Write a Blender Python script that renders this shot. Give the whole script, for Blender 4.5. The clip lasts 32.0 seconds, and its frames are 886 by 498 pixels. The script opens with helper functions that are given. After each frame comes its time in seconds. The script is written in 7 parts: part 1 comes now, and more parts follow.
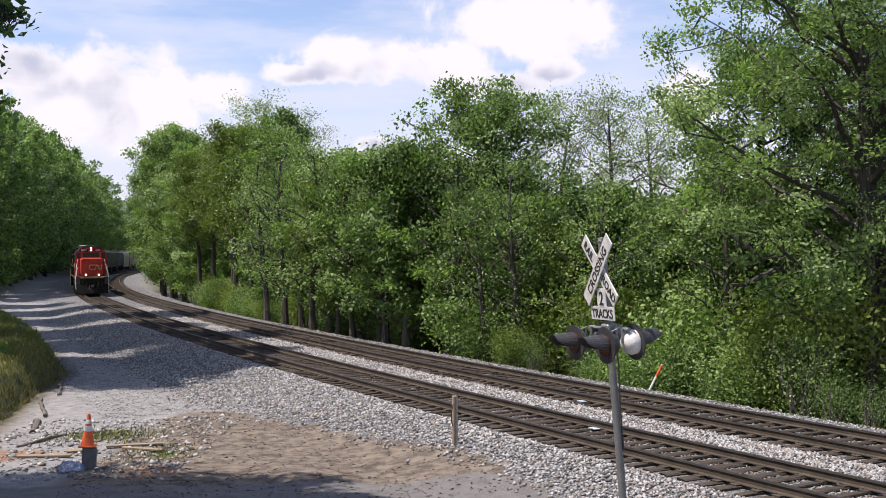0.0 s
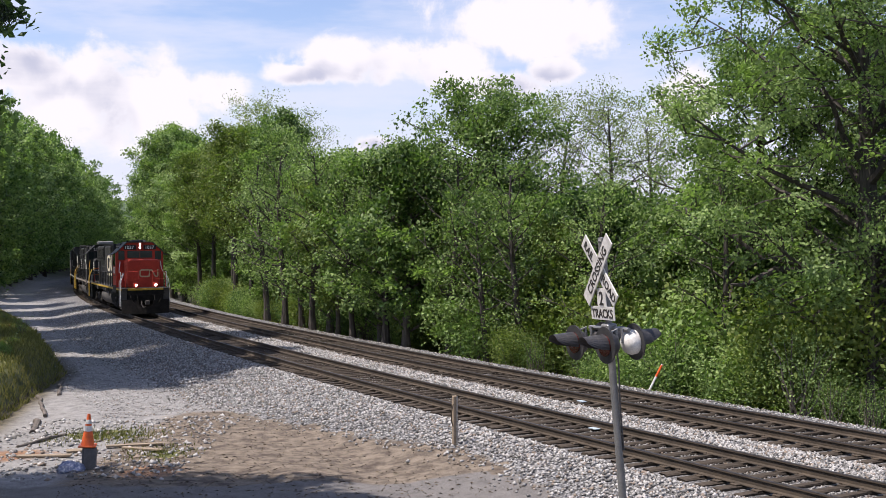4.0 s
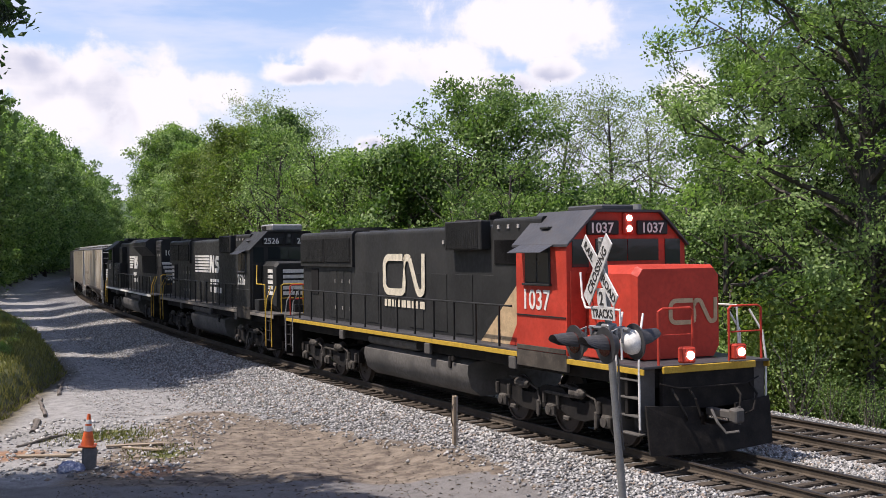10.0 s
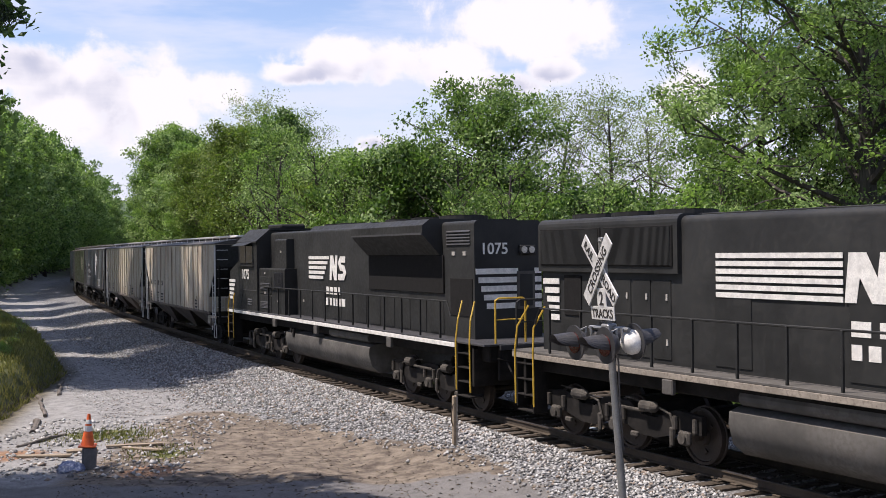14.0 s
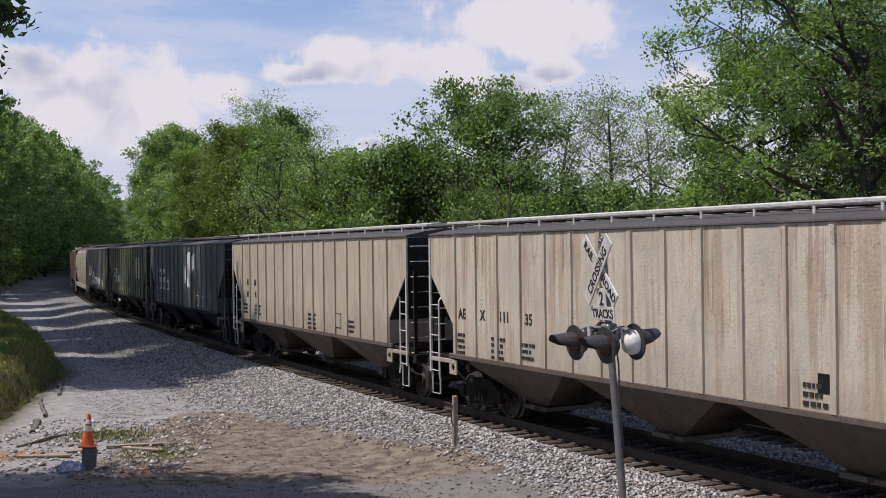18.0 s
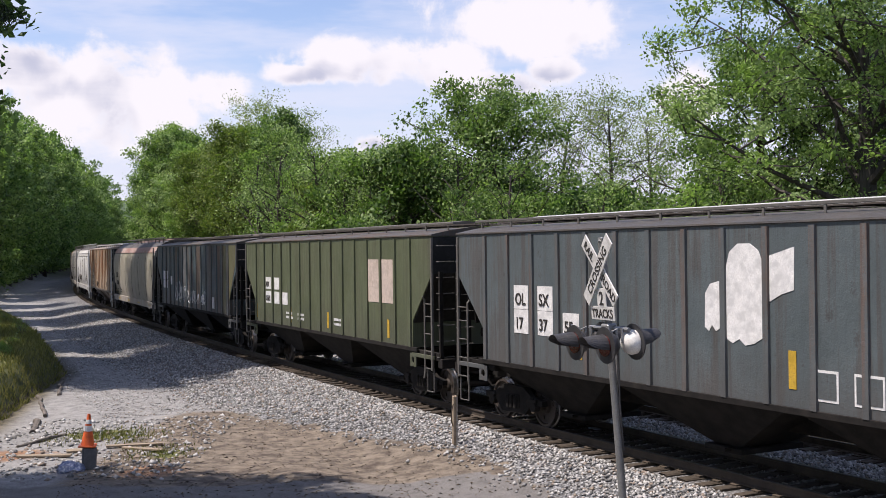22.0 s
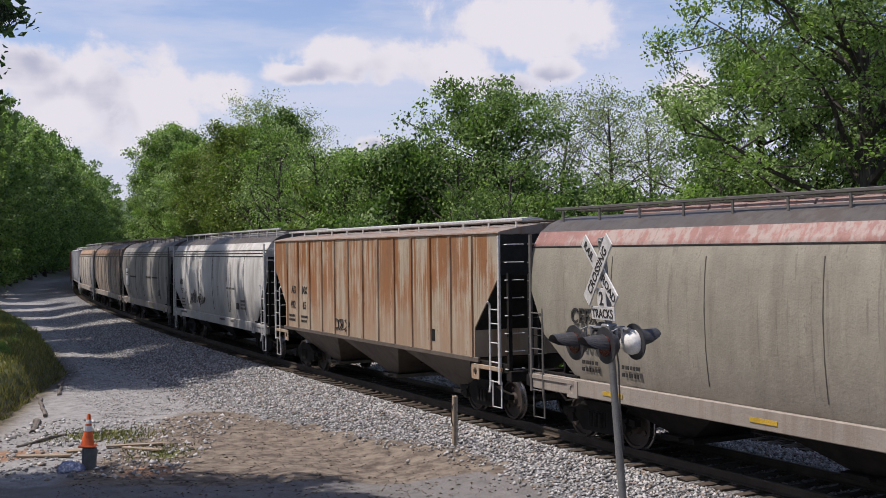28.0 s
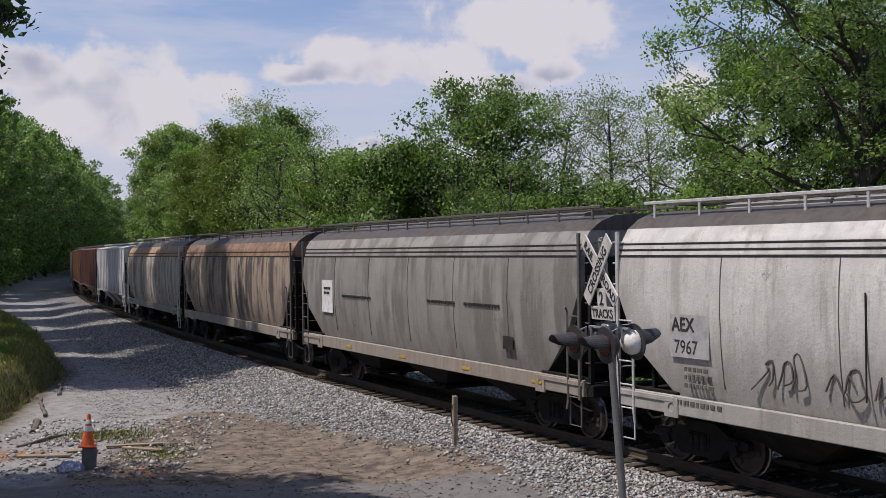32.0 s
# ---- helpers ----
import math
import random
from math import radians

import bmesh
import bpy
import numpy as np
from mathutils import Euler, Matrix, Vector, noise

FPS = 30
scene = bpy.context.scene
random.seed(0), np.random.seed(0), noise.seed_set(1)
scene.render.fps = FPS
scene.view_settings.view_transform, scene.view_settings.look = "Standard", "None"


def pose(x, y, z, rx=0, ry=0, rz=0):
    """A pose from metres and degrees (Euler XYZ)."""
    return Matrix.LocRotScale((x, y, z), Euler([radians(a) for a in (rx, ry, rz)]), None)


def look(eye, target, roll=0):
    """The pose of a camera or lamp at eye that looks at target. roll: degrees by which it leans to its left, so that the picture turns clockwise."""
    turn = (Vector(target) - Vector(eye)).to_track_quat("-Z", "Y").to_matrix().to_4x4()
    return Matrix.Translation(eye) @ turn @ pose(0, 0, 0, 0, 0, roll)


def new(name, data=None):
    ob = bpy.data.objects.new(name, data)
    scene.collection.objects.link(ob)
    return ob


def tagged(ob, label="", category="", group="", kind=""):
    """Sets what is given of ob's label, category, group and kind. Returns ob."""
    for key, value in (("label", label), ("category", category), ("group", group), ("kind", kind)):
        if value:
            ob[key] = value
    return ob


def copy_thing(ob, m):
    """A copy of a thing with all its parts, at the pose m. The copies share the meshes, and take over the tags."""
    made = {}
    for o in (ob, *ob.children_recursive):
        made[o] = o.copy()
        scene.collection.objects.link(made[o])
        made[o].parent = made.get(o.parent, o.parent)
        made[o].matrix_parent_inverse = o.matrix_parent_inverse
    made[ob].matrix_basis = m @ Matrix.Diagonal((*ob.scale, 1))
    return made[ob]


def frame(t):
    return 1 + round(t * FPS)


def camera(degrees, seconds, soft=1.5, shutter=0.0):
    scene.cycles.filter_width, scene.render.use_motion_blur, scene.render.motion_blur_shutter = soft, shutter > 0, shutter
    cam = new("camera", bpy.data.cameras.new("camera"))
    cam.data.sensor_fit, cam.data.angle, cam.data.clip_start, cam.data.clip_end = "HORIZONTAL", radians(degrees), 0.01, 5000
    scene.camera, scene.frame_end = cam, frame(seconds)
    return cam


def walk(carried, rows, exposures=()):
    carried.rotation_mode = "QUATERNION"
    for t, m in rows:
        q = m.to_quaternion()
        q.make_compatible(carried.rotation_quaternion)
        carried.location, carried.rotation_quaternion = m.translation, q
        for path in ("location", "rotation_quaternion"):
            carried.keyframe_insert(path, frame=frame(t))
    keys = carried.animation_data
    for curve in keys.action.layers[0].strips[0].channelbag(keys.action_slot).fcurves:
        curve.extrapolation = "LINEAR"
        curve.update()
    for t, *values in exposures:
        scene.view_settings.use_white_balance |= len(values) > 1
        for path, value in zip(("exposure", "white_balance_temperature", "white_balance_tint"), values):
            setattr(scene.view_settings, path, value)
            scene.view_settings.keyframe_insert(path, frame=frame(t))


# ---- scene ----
# ---------------------------------------------------------------- camera
SECONDS = 32.0
EYE = Vector((0.0, 0.0, 4.114))
cam = camera(43.06, SECONDS, soft=0.7)
VIEW = look(EYE, EYE + Vector((0.0, 100.0, -0.64)), -0.48)
walk(cam, [(0.0, VIEW), (SECONDS, VIEW)], exposures=[(0.0, 0.48, 6500, 18), (14.0, 0.50, 6500, 18), (16.0, 0.07, 6400, 18), (19.5, 0.10, 6400, 18), (21.5, 0.42, 6500, 18), (25.5, 0.45, 6500, 18), (28.0, 0.13, 6400, 18), (29.2, 0.18, 6400, 18), (30.0, -0.08, 6400, 18), (32.0, -0.10, 6400, 18)])

# ---------------------------------------------------------------- sun and sky
SUN_ELEVATION = radians(64)
SUN_WAY = Vector((0.97, 0.22, 0.0)).normalized()      # the way the light travels over the ground
sun_from = Vector((-SUN_WAY.x * math.cos(SUN_ELEVATION), -SUN_WAY.y * math.cos(SUN_ELEVATION), math.sin(SUN_ELEVATION)))
sun = new("sun", bpy.data.lights.new("sun", "SUN"))
sun.data.energy, sun.data.angle, sun.data.color = 4.8, radians(0.53), (1.0, 0.95, 0.87)
sun.matrix_world = look(sun_from * 50, (0, 0, 0))

world = bpy.data.worlds.new("sky")
scene.world = world
world.use_nodes = True


class Nodes:
    """Short hand for building node trees."""

    def __init__(self, tree):
        self.tree = tree
        tree.nodes.clear()

    def add(self, kind, **values):
        n = self.tree.nodes.new(kind)
        for key, value in values.items():
            if key in n.inputs:
                self.put(n.inputs[key], value)
            elif key == "interpolation_type":
                n.interpolation_type = value
            elif key == "attribute_name":
                n.attribute_name = value
        return n

    def put(self, socket, value):
        if isinstance(value, bpy.types.NodeSocket):
            self.tree.links.new(value, socket)
        else:
            socket.default_value = value

    def math(self, op, a, b=0.0, c=0.0, clamp=False):
        n = self.tree.nodes.new("ShaderNodeMath")
        n.operation, n.use_clamp = op, clamp
        for socket, value in zip(n.inputs, (a, b, c)):
            self.put(socket, value)
        return n.outputs[0]

    def vec(self, op, a, b=(0, 0, 0)):
        n = self.tree.nodes.new("ShaderNodeVectorMath")
        n.operation = op
        self.put(n.inputs[0], a)
        self.put(n.inputs[1], b)
        return n.outputs[0]

    def noise(self, vector, scale, detail=4.0, rough=0.55, warp=0.0):
        n = self.add("ShaderNodeTexNoise", Scale=scale, Detail=detail, Roughness=rough, Distortion=warp)
        self.put(n.inputs["Vector"], vector)
        return n.outputs["Fac"]

    def ramp(self, fac, lo, hi, a=0.0, b=1.0):
        n = self.add("ShaderNodeMapRange", interpolation_type="SMOOTHSTEP")
        for key, value in (("Value", fac), ("From Min", lo), ("From Max", hi), ("To Min", a), ("To Max", b)):
            self.put(n.inputs[key], value)
        return n.outputs["Result"]

    def mix(self, fac, a, b, blend="MIX"):
        n = self.tree.nodes.new("ShaderNodeMix")
        n.data_type, n.blend_type = "RGBA", blend
        self.put(n.inputs[0], fac)
        self.put(n.inputs[6], a)
        self.put(n.inputs[7], b)
        return n.outputs[2]


def rgb(*c):
    return (c[0], c[1], c[2], 1.0)


def build_sky():
    k = Nodes(world.node_tree)
    sky = k.add("ShaderNodeTexSky")
    sky.sky_type, sky.sun_disc = "NISHITA", False
    sky.sun_elevation, sky.sun_rotation = SUN_ELEVATION, math.atan2(sun_from.x, sun_from.y)
    sky.altitude, sky.air_density, sky.dust_density, sky.ozone_density = 300.0, 1.0, 1.2, 1.6
    way = k.add("ShaderNodeTexCoord").outputs["Generated"]
    sep = k.add("ShaderNodeSeparateXYZ", Vector=way)
    x, y, z = sep.outputs
    ahead = k.math("MAXIMUM", y, 0.06)
    u, v = k.math("DIVIDE", x, ahead), k.math("DIVIDE", z, ahead)
    # cumulus heaps in the open sky over the wood, with a looser field of cloud all round
    flat = k.vec("DIVIDE", way, k.add("ShaderNodeCombineXYZ", X=k.math("MAXIMUM", z, 0.12), Y=k.math("MAXIMUM", z, 0.12), Z=1.0).outputs[0])
    wide = k.noise(k.vec("MULTIPLY", flat, (0.55, 0.55, 1.5)), 1.0, 5.0, 0.58)
    fine = k.noise(way, 15.0, 8.0, 0.6, 0.25)
    soft = k.noise(way, 9.0, 3.0, 0.5)
    above = k.noise(k.vec("ADD", way, (-0.012, 0.0, 0.028)), 9.0, 3.0, 0.5)
    heap = None
    for cu, cv, ru, rv in ((-0.374, 0.155, 0.055, 0.030), (-0.30, 0.128, 0.12, 0.045), (-0.2436, 0.138, 0.030, 0.022), (-0.203, 0.133, 0.034, 0.025),
                           (-0.0926, 0.162, 0.044, 0.022), (-0.123, 0.150, 0.034, 0.011), (0.095, 0.192, 0.095, 0.034), (-0.012, 0.158, 0.07, 0.024),
                           (0.038, 0.140, 0.05, 0.018), (0.10, 0.152, 0.026, 0.014), (-0.062, 0.084, 0.018, 0.012), (0.22, 0.125, 0.03, 0.03)):
        du = k.math("DIVIDE", k.math("SUBTRACT", u, cu), ru)
        dv = k.math("DIVIDE", k.math("SUBTRACT", v, cv), rv)
        d = k.math("ADD", k.math("MULTIPLY", du, du), k.math("MULTIPLY", dv, dv))
        blob = k.math("POWER", 2.718, k.math("MULTIPLY", d, -0.8))
        heap = blob if heap is None else k.math("MAXIMUM", heap, blob)
    swell = k.math("MULTIPLY", k.math("SUBTRACT", fine, 0.5), 1.15)
    edge = k.math("ADD", k.math("ADD", k.math("MULTIPLY", wide, 0.36), k.math("MULTIPLY", heap, 0.62)), swell)
    open_sky = k.ramp(z, 0.26, 0.55, 1.0, 0.25)
    cover = k.math("MULTIPLY", k.ramp(edge, 0.42, 0.62), open_sky)
    veil = k.ramp(k.noise(k.vec("MULTIPLY", way, (1.0, 1.0, 5.0)), 5.0, 5.0, 0.6), 0.34, 0.66, 0.03, 0.62)
    veil = k.math("MULTIPLY", veil, open_sky)
    haze = k.ramp(z, 0.02, 0.20, 0.95, 0.05)
    relief = k.math("ADD", k.math("SUBTRACT", above, soft), k.math("MULTIPLY", k.math("SUBTRACT", 0.5, fine), 0.25))
    shade = k.ramp(k.math("ADD", relief, k.math("MULTIPLY", k.math("SUBTRACT", wide, 0.5), 0.12)), -0.02, 0.13)
    shade = k.math("MULTIPLY", shade, k.ramp(edge, 0.5, 0.75))
    cloud = k.mix(shade, rgb(8.3, 8.25, 8.5), rgb(5.0, 5.3, 6.4))
    thin = rgb(6.9, 7.3, 8.4)
    blue = k.mix(1.0, sky.outputs[0], rgb(1.35, 1.38, 1.5), "MULTIPLY")
    colour = k.mix(haze, k.mix(veil, blue, thin), thin)
    colour = k.mix(cover, colour, cloud)
    back = k.add("ShaderNodeBackground", Color=colour, Strength=0.085)
    k.tree.links.new(back.outputs[0], k.add("ShaderNodeOutputWorld").inputs[0])


build_sky()
# ---------------------------------------------------------------- materials


def surface(name, build):
    m = bpy.data.materials.new(name)
    m.use_nodes = True
    k = Nodes(m.node_tree)
    b = k.add("ShaderNodeBsdfPrincipled")
    out = k.add("ShaderNodeOutputMaterial")
    k.tree.links.new(b.outputs[0], out.inputs[0])
    build(k, b, k.add("ShaderNodeTexCoord").outputs["Object"])
    return m


def bump(k, b, height, distance, strength=1.0):
    k.put(b.inputs["Normal"], k.add("ShaderNodeBump", Height=height, Distance=distance, Strength=strength).outputs[0])


def plain(name, colour, rough=0.5, metal=0.0, vary=0.25, scale=6.0, dirt=(0.09, 0.075, 0.06), dirty=0.25, relief=0.002):
    """Paint, metal or wood with two scales of wear."""
    def build(k, b, co):
        big, small = k.noise(co, scale, 4, 0.6), k.noise(co, scale * 9, 3, 0.6)
        tone = k.ramp(big, 0.3, 0.7, 1.0 - vary, 1.0 + vary * 0.5)
        c = k.mix(1.0, rgb(*colour), k.add("ShaderNodeCombineXYZ", X=tone, Y=tone, Z=tone).outputs[0], "MULTIPLY")
        c = k.mix(k.math("MULTIPLY", k.ramp(k.math("ADD", small, k.math("MULTIPLY", big, 0.6)), 0.75, 1.05), dirty), c, rgb(*dirt))
        k.put(b.inputs["Base Color"], c)
        k.put(b.inputs["Roughness"], k.ramp(small, 0.3, 0.7, max(rough - 0.08, 0.05), min(rough + 0.12, 1.0)))
        b.inputs["Metallic"].default_value = metal
        b.inputs["Specular IOR Level"].default_value = 0.5 if rough < 0.55 else 0.25
        bump(k, b, small, relief)
    return surface(name, build)


def car_paint(name, colour, stain=(0.10, 0.06, 0.035), amount=0.4, low=(0.12, 0.10, 0.08), rough=0.55, streak=1.0, fleck=0.0, seed=0.0, high=0.0, soot=0.35, foot_top=3.1):
    """Weathered steel-car paint: streaks that run down from the roof, grime along the foot, blotches. high: how far the stain keeps to the upper part; soot: thin dark runs."""
    def build(k, b, co):
        sep = k.add("ShaderNodeSeparateXYZ", Vector=co)
        own = k.math("MULTIPLY", k.add("ShaderNodeObjectInfo").outputs["Random"], 37.0)
        shift = k.vec("ADD", k.vec("ADD", co, (seed * 7.3, seed * 3.1, seed)), k.add("ShaderNodeCombineXYZ", X=own, Y=own).outputs[0])
        run = k.noise(k.vec("MULTIPLY", shift, (5.5 * streak, 5.5 * streak, 0.22)), 1.0, 6, 0.65)
        thin = k.noise(k.vec("MULTIPLY", shift, (13.0, 13.0, 0.3)), 1.0, 4, 0.6)
        blot = k.noise(k.vec("MULTIPLY", shift, (0.8, 0.8, 0.5)), 1.0, 5, 0.6)
        spot = k.noise(k.vec("MULTIPLY", shift, (2.6, 2.6, 1.5)), 1.0, 6, 0.7)
        fine = k.noise(shift, 26.0, 4, 0.65)
        tone = k.ramp(k.math("ADD", k.math("MULTIPLY", blot, 0.6), k.math("MULTIPLY", spot, 0.4)), 0.3, 0.7, 0.74, 1.1)
        c = k.mix(1.0, rgb(*colour), k.add("ShaderNodeCombineXYZ", X=tone, Y=tone, Z=tone).outputs[0], "MULTIPLY")
        mask = k.math("MULTIPLY", k.ramp(k.math("ADD", k.math("MULTIPLY", run, 0.8), k.math("MULTIPLY", blot, 0.4)), 0.62 - 0.10 * amount, 0.76 - 0.12 * amount), min(amount * 1.25, 1.0))
        up = k.ramp(k.math("ADD", sep.outputs[2], k.math("MULTIPLY", k.math("SUBTRACT", k.math("ADD", run, blot), 1.0), 2.6)), 1.9, 3.4, 1.0 - high, 1.0)
        c = k.mix(k.math("MULTIPLY", mask, up), c, rgb(*stain))
        c = k.mix(k.math("MULTIPLY", k.ramp(k.math("ADD", fine, k.math("MULTIPLY", blot, 0.5)), 0.80, 0.95), 0.35 + fleck), c, rgb(*stain))
        c = k.mix(k.math("MULTIPLY", k.ramp(k.math("ADD", spot, k.math("MULTIPLY", fine, 0.35)), 0.80, 0.88), 0.3 + 0.5 * amount), c, rgb(*[v * 0.6 for v in stain]))
        c = k.mix(k.math("MULTIPLY", k.ramp(k.math("ADD", thin, k.math("MULTIPLY", k.math("SUBTRACT", blot, 0.5), 0.5)), 0.58, 0.70), soot), c, rgb(*[v * 0.45 for v in low]))
        foot = k.math("MULTIPLY", k.ramp(k.math("ADD", sep.outputs[2], k.math("MULTIPLY", k.math("ADD", run, k.math("SUBTRACT", spot, 0.5)), 1.2)), foot_top, foot_top - 1.4), 0.6)
        c = k.mix(foot, c, rgb(*low))
        k.put(b.inputs["Base Color"], c)
        k.put(b.inputs["Roughness"], k.ramp(blot, 0.3, 0.7, rough - 0.1, rough + 0.15))
        bump(k, b, k.math("ADD", fine, k.math("MULTIPLY", blot, 9.0)), 0.006)
    return surface(name, build)


def leaf_paint(name, colour, second, glow=0.35):
    """Leaves: a matt face and light that comes through the blade."""
    m = bpy.data.materials.new(name)
    m.use_nodes = True
    k = Nodes(m.node_tree)
    geo = k.add("ShaderNodeNewGeometry")
    pick = geo.outputs["Random Per Island"]
    wide = k.noise(geo.outputs["Position"], 0.25, 2, 0.5)
    each = k.add("ShaderNodeObjectInfo").outputs["Random"]
    t = k.math("ADD", k.math("MULTIPLY", pick, 0.55), k.math("ADD", k.math("MULTIPLY", wide, 0.5), k.math("MULTIPLY", each, 0.25)))
    c = k.mix(k.ramp(t, 0.25, 1.05), rgb(*colour), rgb(*second))
    d = k.add("ShaderNodeBsdfPrincipled", Roughness=0.55)
    k.put(d.inputs["Base Color"], c)
    d.inputs["Specular IOR Level"].default_value = 0.3
    tr = k.add("ShaderNodeBsdfTranslucent")
    k.put(tr.inputs["Color"], k.mix(1.0, c, rgb(1.0, 1.25, 0.55), "MULTIPLY"))
    mixed = k.add("ShaderNodeMixShader", Fac=glow)
    k.tree.links.new(d.outputs[0], mixed.inputs[1])
    k.tree.links.new(tr.outputs[0], mixed.inputs[2])
    k.tree.links.new(mixed.outputs[0], k.add("ShaderNodeOutputMaterial").inputs[0])
    return m


def bark_paint(name, colour):
    def build(k, b, co):
        n = k.noise(k.vec("MULTIPLY", co, (9.0, 9.0, 1.6)), 1.0, 5, 0.7)
        patch = k.noise(co, 1.3, 3, 0.6)
        k.put(b.inputs["Base Color"], k.mix(k.ramp(n, 0.35, 0.7), rgb(*[c * 0.45 for c in colour]), k.mix(k.ramp(patch, 0.5, 0.7), rgb(*colour), rgb(*[c * 1.5 for c in colour]))))
        b.inputs["Roughness"].default_value = 0.9
        bump(k, b, n, 0.03)
    return surface(name, build)


def stone_paint(name, colours, island=True):
    """Crushed stone: each piece has its own grey."""
    def build(k, b, co):
        geo = k.add("ShaderNodeNewGeometry")
        t = geo.outputs["Random Per Island"]
        n = k.noise(geo.outputs["Position"], 40.0, 3, 0.6)
        c = k.mix(t, rgb(*colours[0]), rgb(*colours[1]))
        c = k.mix(k.ramp(t, 0.86, 0.9), c, rgb(*colours[2]))
        c = k.mix(k.math("MULTIPLY", k.ramp(n, 0.4, 0.75), 0.35), c, rgb(*[v * 0.55 for v in colours[0]]))
        k.put(b.inputs["Base Color"], c)
        b.inputs["Roughness"].default_value = 0.85
        bump(k, b, n, 0.01)
    return surface(name, build)


def glass_paint(name, tint=(0.02, 0.025, 0.025)):
    def build(k, b, co):
        b.inputs["Base Color"].default_value = rgb(*tint)
        b.inputs["Roughness"].default_value = 0.06
        b.inputs["Specular IOR Level"].default_value = 0.35
        bump(k, b, k.noise(co, 3.0, 2, 0.5), 0.002)
    return surface(name, build)


def glow_paint(name, colour, strength):
    m = bpy.data.materials.new(name)
    m.use_nodes = True
    k = Nodes(m.node_tree)
    e = k.add("ShaderNodeEmission", Color=rgb(*colour), Strength=strength)
    k.tree.links.new(e.outputs[0], k.add("ShaderNodeOutputMaterial").inputs[0])
    return m


BLACK = plain("black_paint", (0.0225, 0.0228, 0.0215), 0.55, vary=0.3, dirty=0.3, dirt=(0.042, 0.040, 0.035), scale=0.9)
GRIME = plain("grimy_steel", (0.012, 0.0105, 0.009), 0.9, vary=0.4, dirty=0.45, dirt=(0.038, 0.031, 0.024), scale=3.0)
BRAKE = plain("worn_brake_steel", (0.075, 0.067, 0.056), 0.8, vary=0.5, dirty=0.7, dirt=(0.03, 0.025, 0.02), scale=3.0)
# Near-black that puts the shade at the wagon ends into the sheet colour.
END_SHADE = plain("shaded_end_paint", (0.022, 0.022, 0.020), 0.8, vary=0.35, dirty=0.4, dirt=(0.02, 0.017, 0.014), scale=1.0)
DULL_STRIPE = plain("dusty_sill_paint", (0.27, 0.235, 0.19), 0.8, vary=0.3, dirty=0.6, dirt=(0.10, 0.08, 0.06), scale=2.0)
# Near-black with the shade of recesses, grilles and wagon ends put into it.
DARK = plain("shade_black_steel", (0.008, 0.0075, 0.007), 0.9, dirty=0.15, dirt=(0.03, 0.025, 0.02))
DUST = plain("dusty_grey_steel", (0.092, 0.086, 0.077), 0.8, dirty=0.5, dirt=(0.07, 0.06, 0.05), scale=2.0)
TANK = plain("dusty_tank_steel", (0.115, 0.108, 0.096), 0.8, vary=0.35, dirty=0.5, dirt=(0.08, 0.07, 0.06), scale=1.2)
RED = plain("red_paint", (0.46, 0.045, 0.024), 0.58, dirty=0.3, dirt=(0.22, 0.04, 0.025), scale=1.2)
GREY_ROOF = plain("grey_roof_paint", (0.045, 0.045, 0.048), 0.5, dirty=0.3, scale=1.5)
TAN = plain("tan_paint", (0.50, 0.36, 0.20), 0.5, dirty=0.35, dirt=(0.2, 0.14, 0.09))
WHITE = plain("white_paint", (0.72, 0.70, 0.64), 0.5, dirty=0.35, dirt=(0.3, 0.28, 0.25))
CREAM = plain("cream_lettering", (0.66, 0.60, 0.45), 0.5, dirty=0.35, dirt=(0.25, 0.22, 0.17))
YELLOW = plain("yellow_paint", (0.50, 0.32, 0.035), 0.55, dirty=0.55, dirt=(0.2, 0.13, 0.05))
BLACK_INK = plain("black_lettering", (0.03, 0.028, 0.026), 0.6, dirty=0.3, dirt=(0.15, 0.12, 0.1))
STEEL = plain("bright_steel", (0.42, 0.41, 0.40), 0.32, metal=1.0, dirty=0.5)
GALV = plain("galvanized_steel", (0.30, 0.30, 0.29), 0.5, metal=0.6, dirty=0.4, dirt=(0.12, 0.1, 0.08))
GLASS = glass_paint("window_glass")
LAMP_WHITE = glow_paint("lit_lamp", (1.0, 0.96, 0.88), 9.0)
LENS_RED = plain("dark_red_lens", (0.09, 0.012, 0.008), 0.2, dirty=0.3)
ORANGE = plain("orange_plastic", (0.80, 0.13, 0.02), 0.45, dirty=0.3, dirt=(0.35, 0.1, 0.04))
DUSTY_BLACK = plain("dust_browned_black_paint", (0.055, 0.047, 0.037), 0.8, vary=0.4, dirty=0.6, dirt=(0.10, 0.085, 0.066), scale=1.4)
WOOD = plain("weathered_wood", (0.30, 0.24, 0.17), 0.9, dirty=0.5, dirt=(0.1, 0.08, 0.06), scale=8.0, relief=0.006)
TIE = plain("creosote_wood", (0.066, 0.052, 0.038), 0.92, vary=0.5, dirty=0.6, dirt=(0.045, 0.035, 0.028), scale=3.0, relief=0.01)
RAIL_SIDE = plain("rusty_rail", (0.062, 0.049, 0.036), 0.85, dirty=0.5, dirt=(0.10, 0.075, 0.05), scale=2.0)
RAIL_TOP = plain("worn_rail_head", (0.05, 0.045, 0.046), 0.5, metal=0.5, dirty=0.3)
# ---------------------------------------------------------------- mesh building


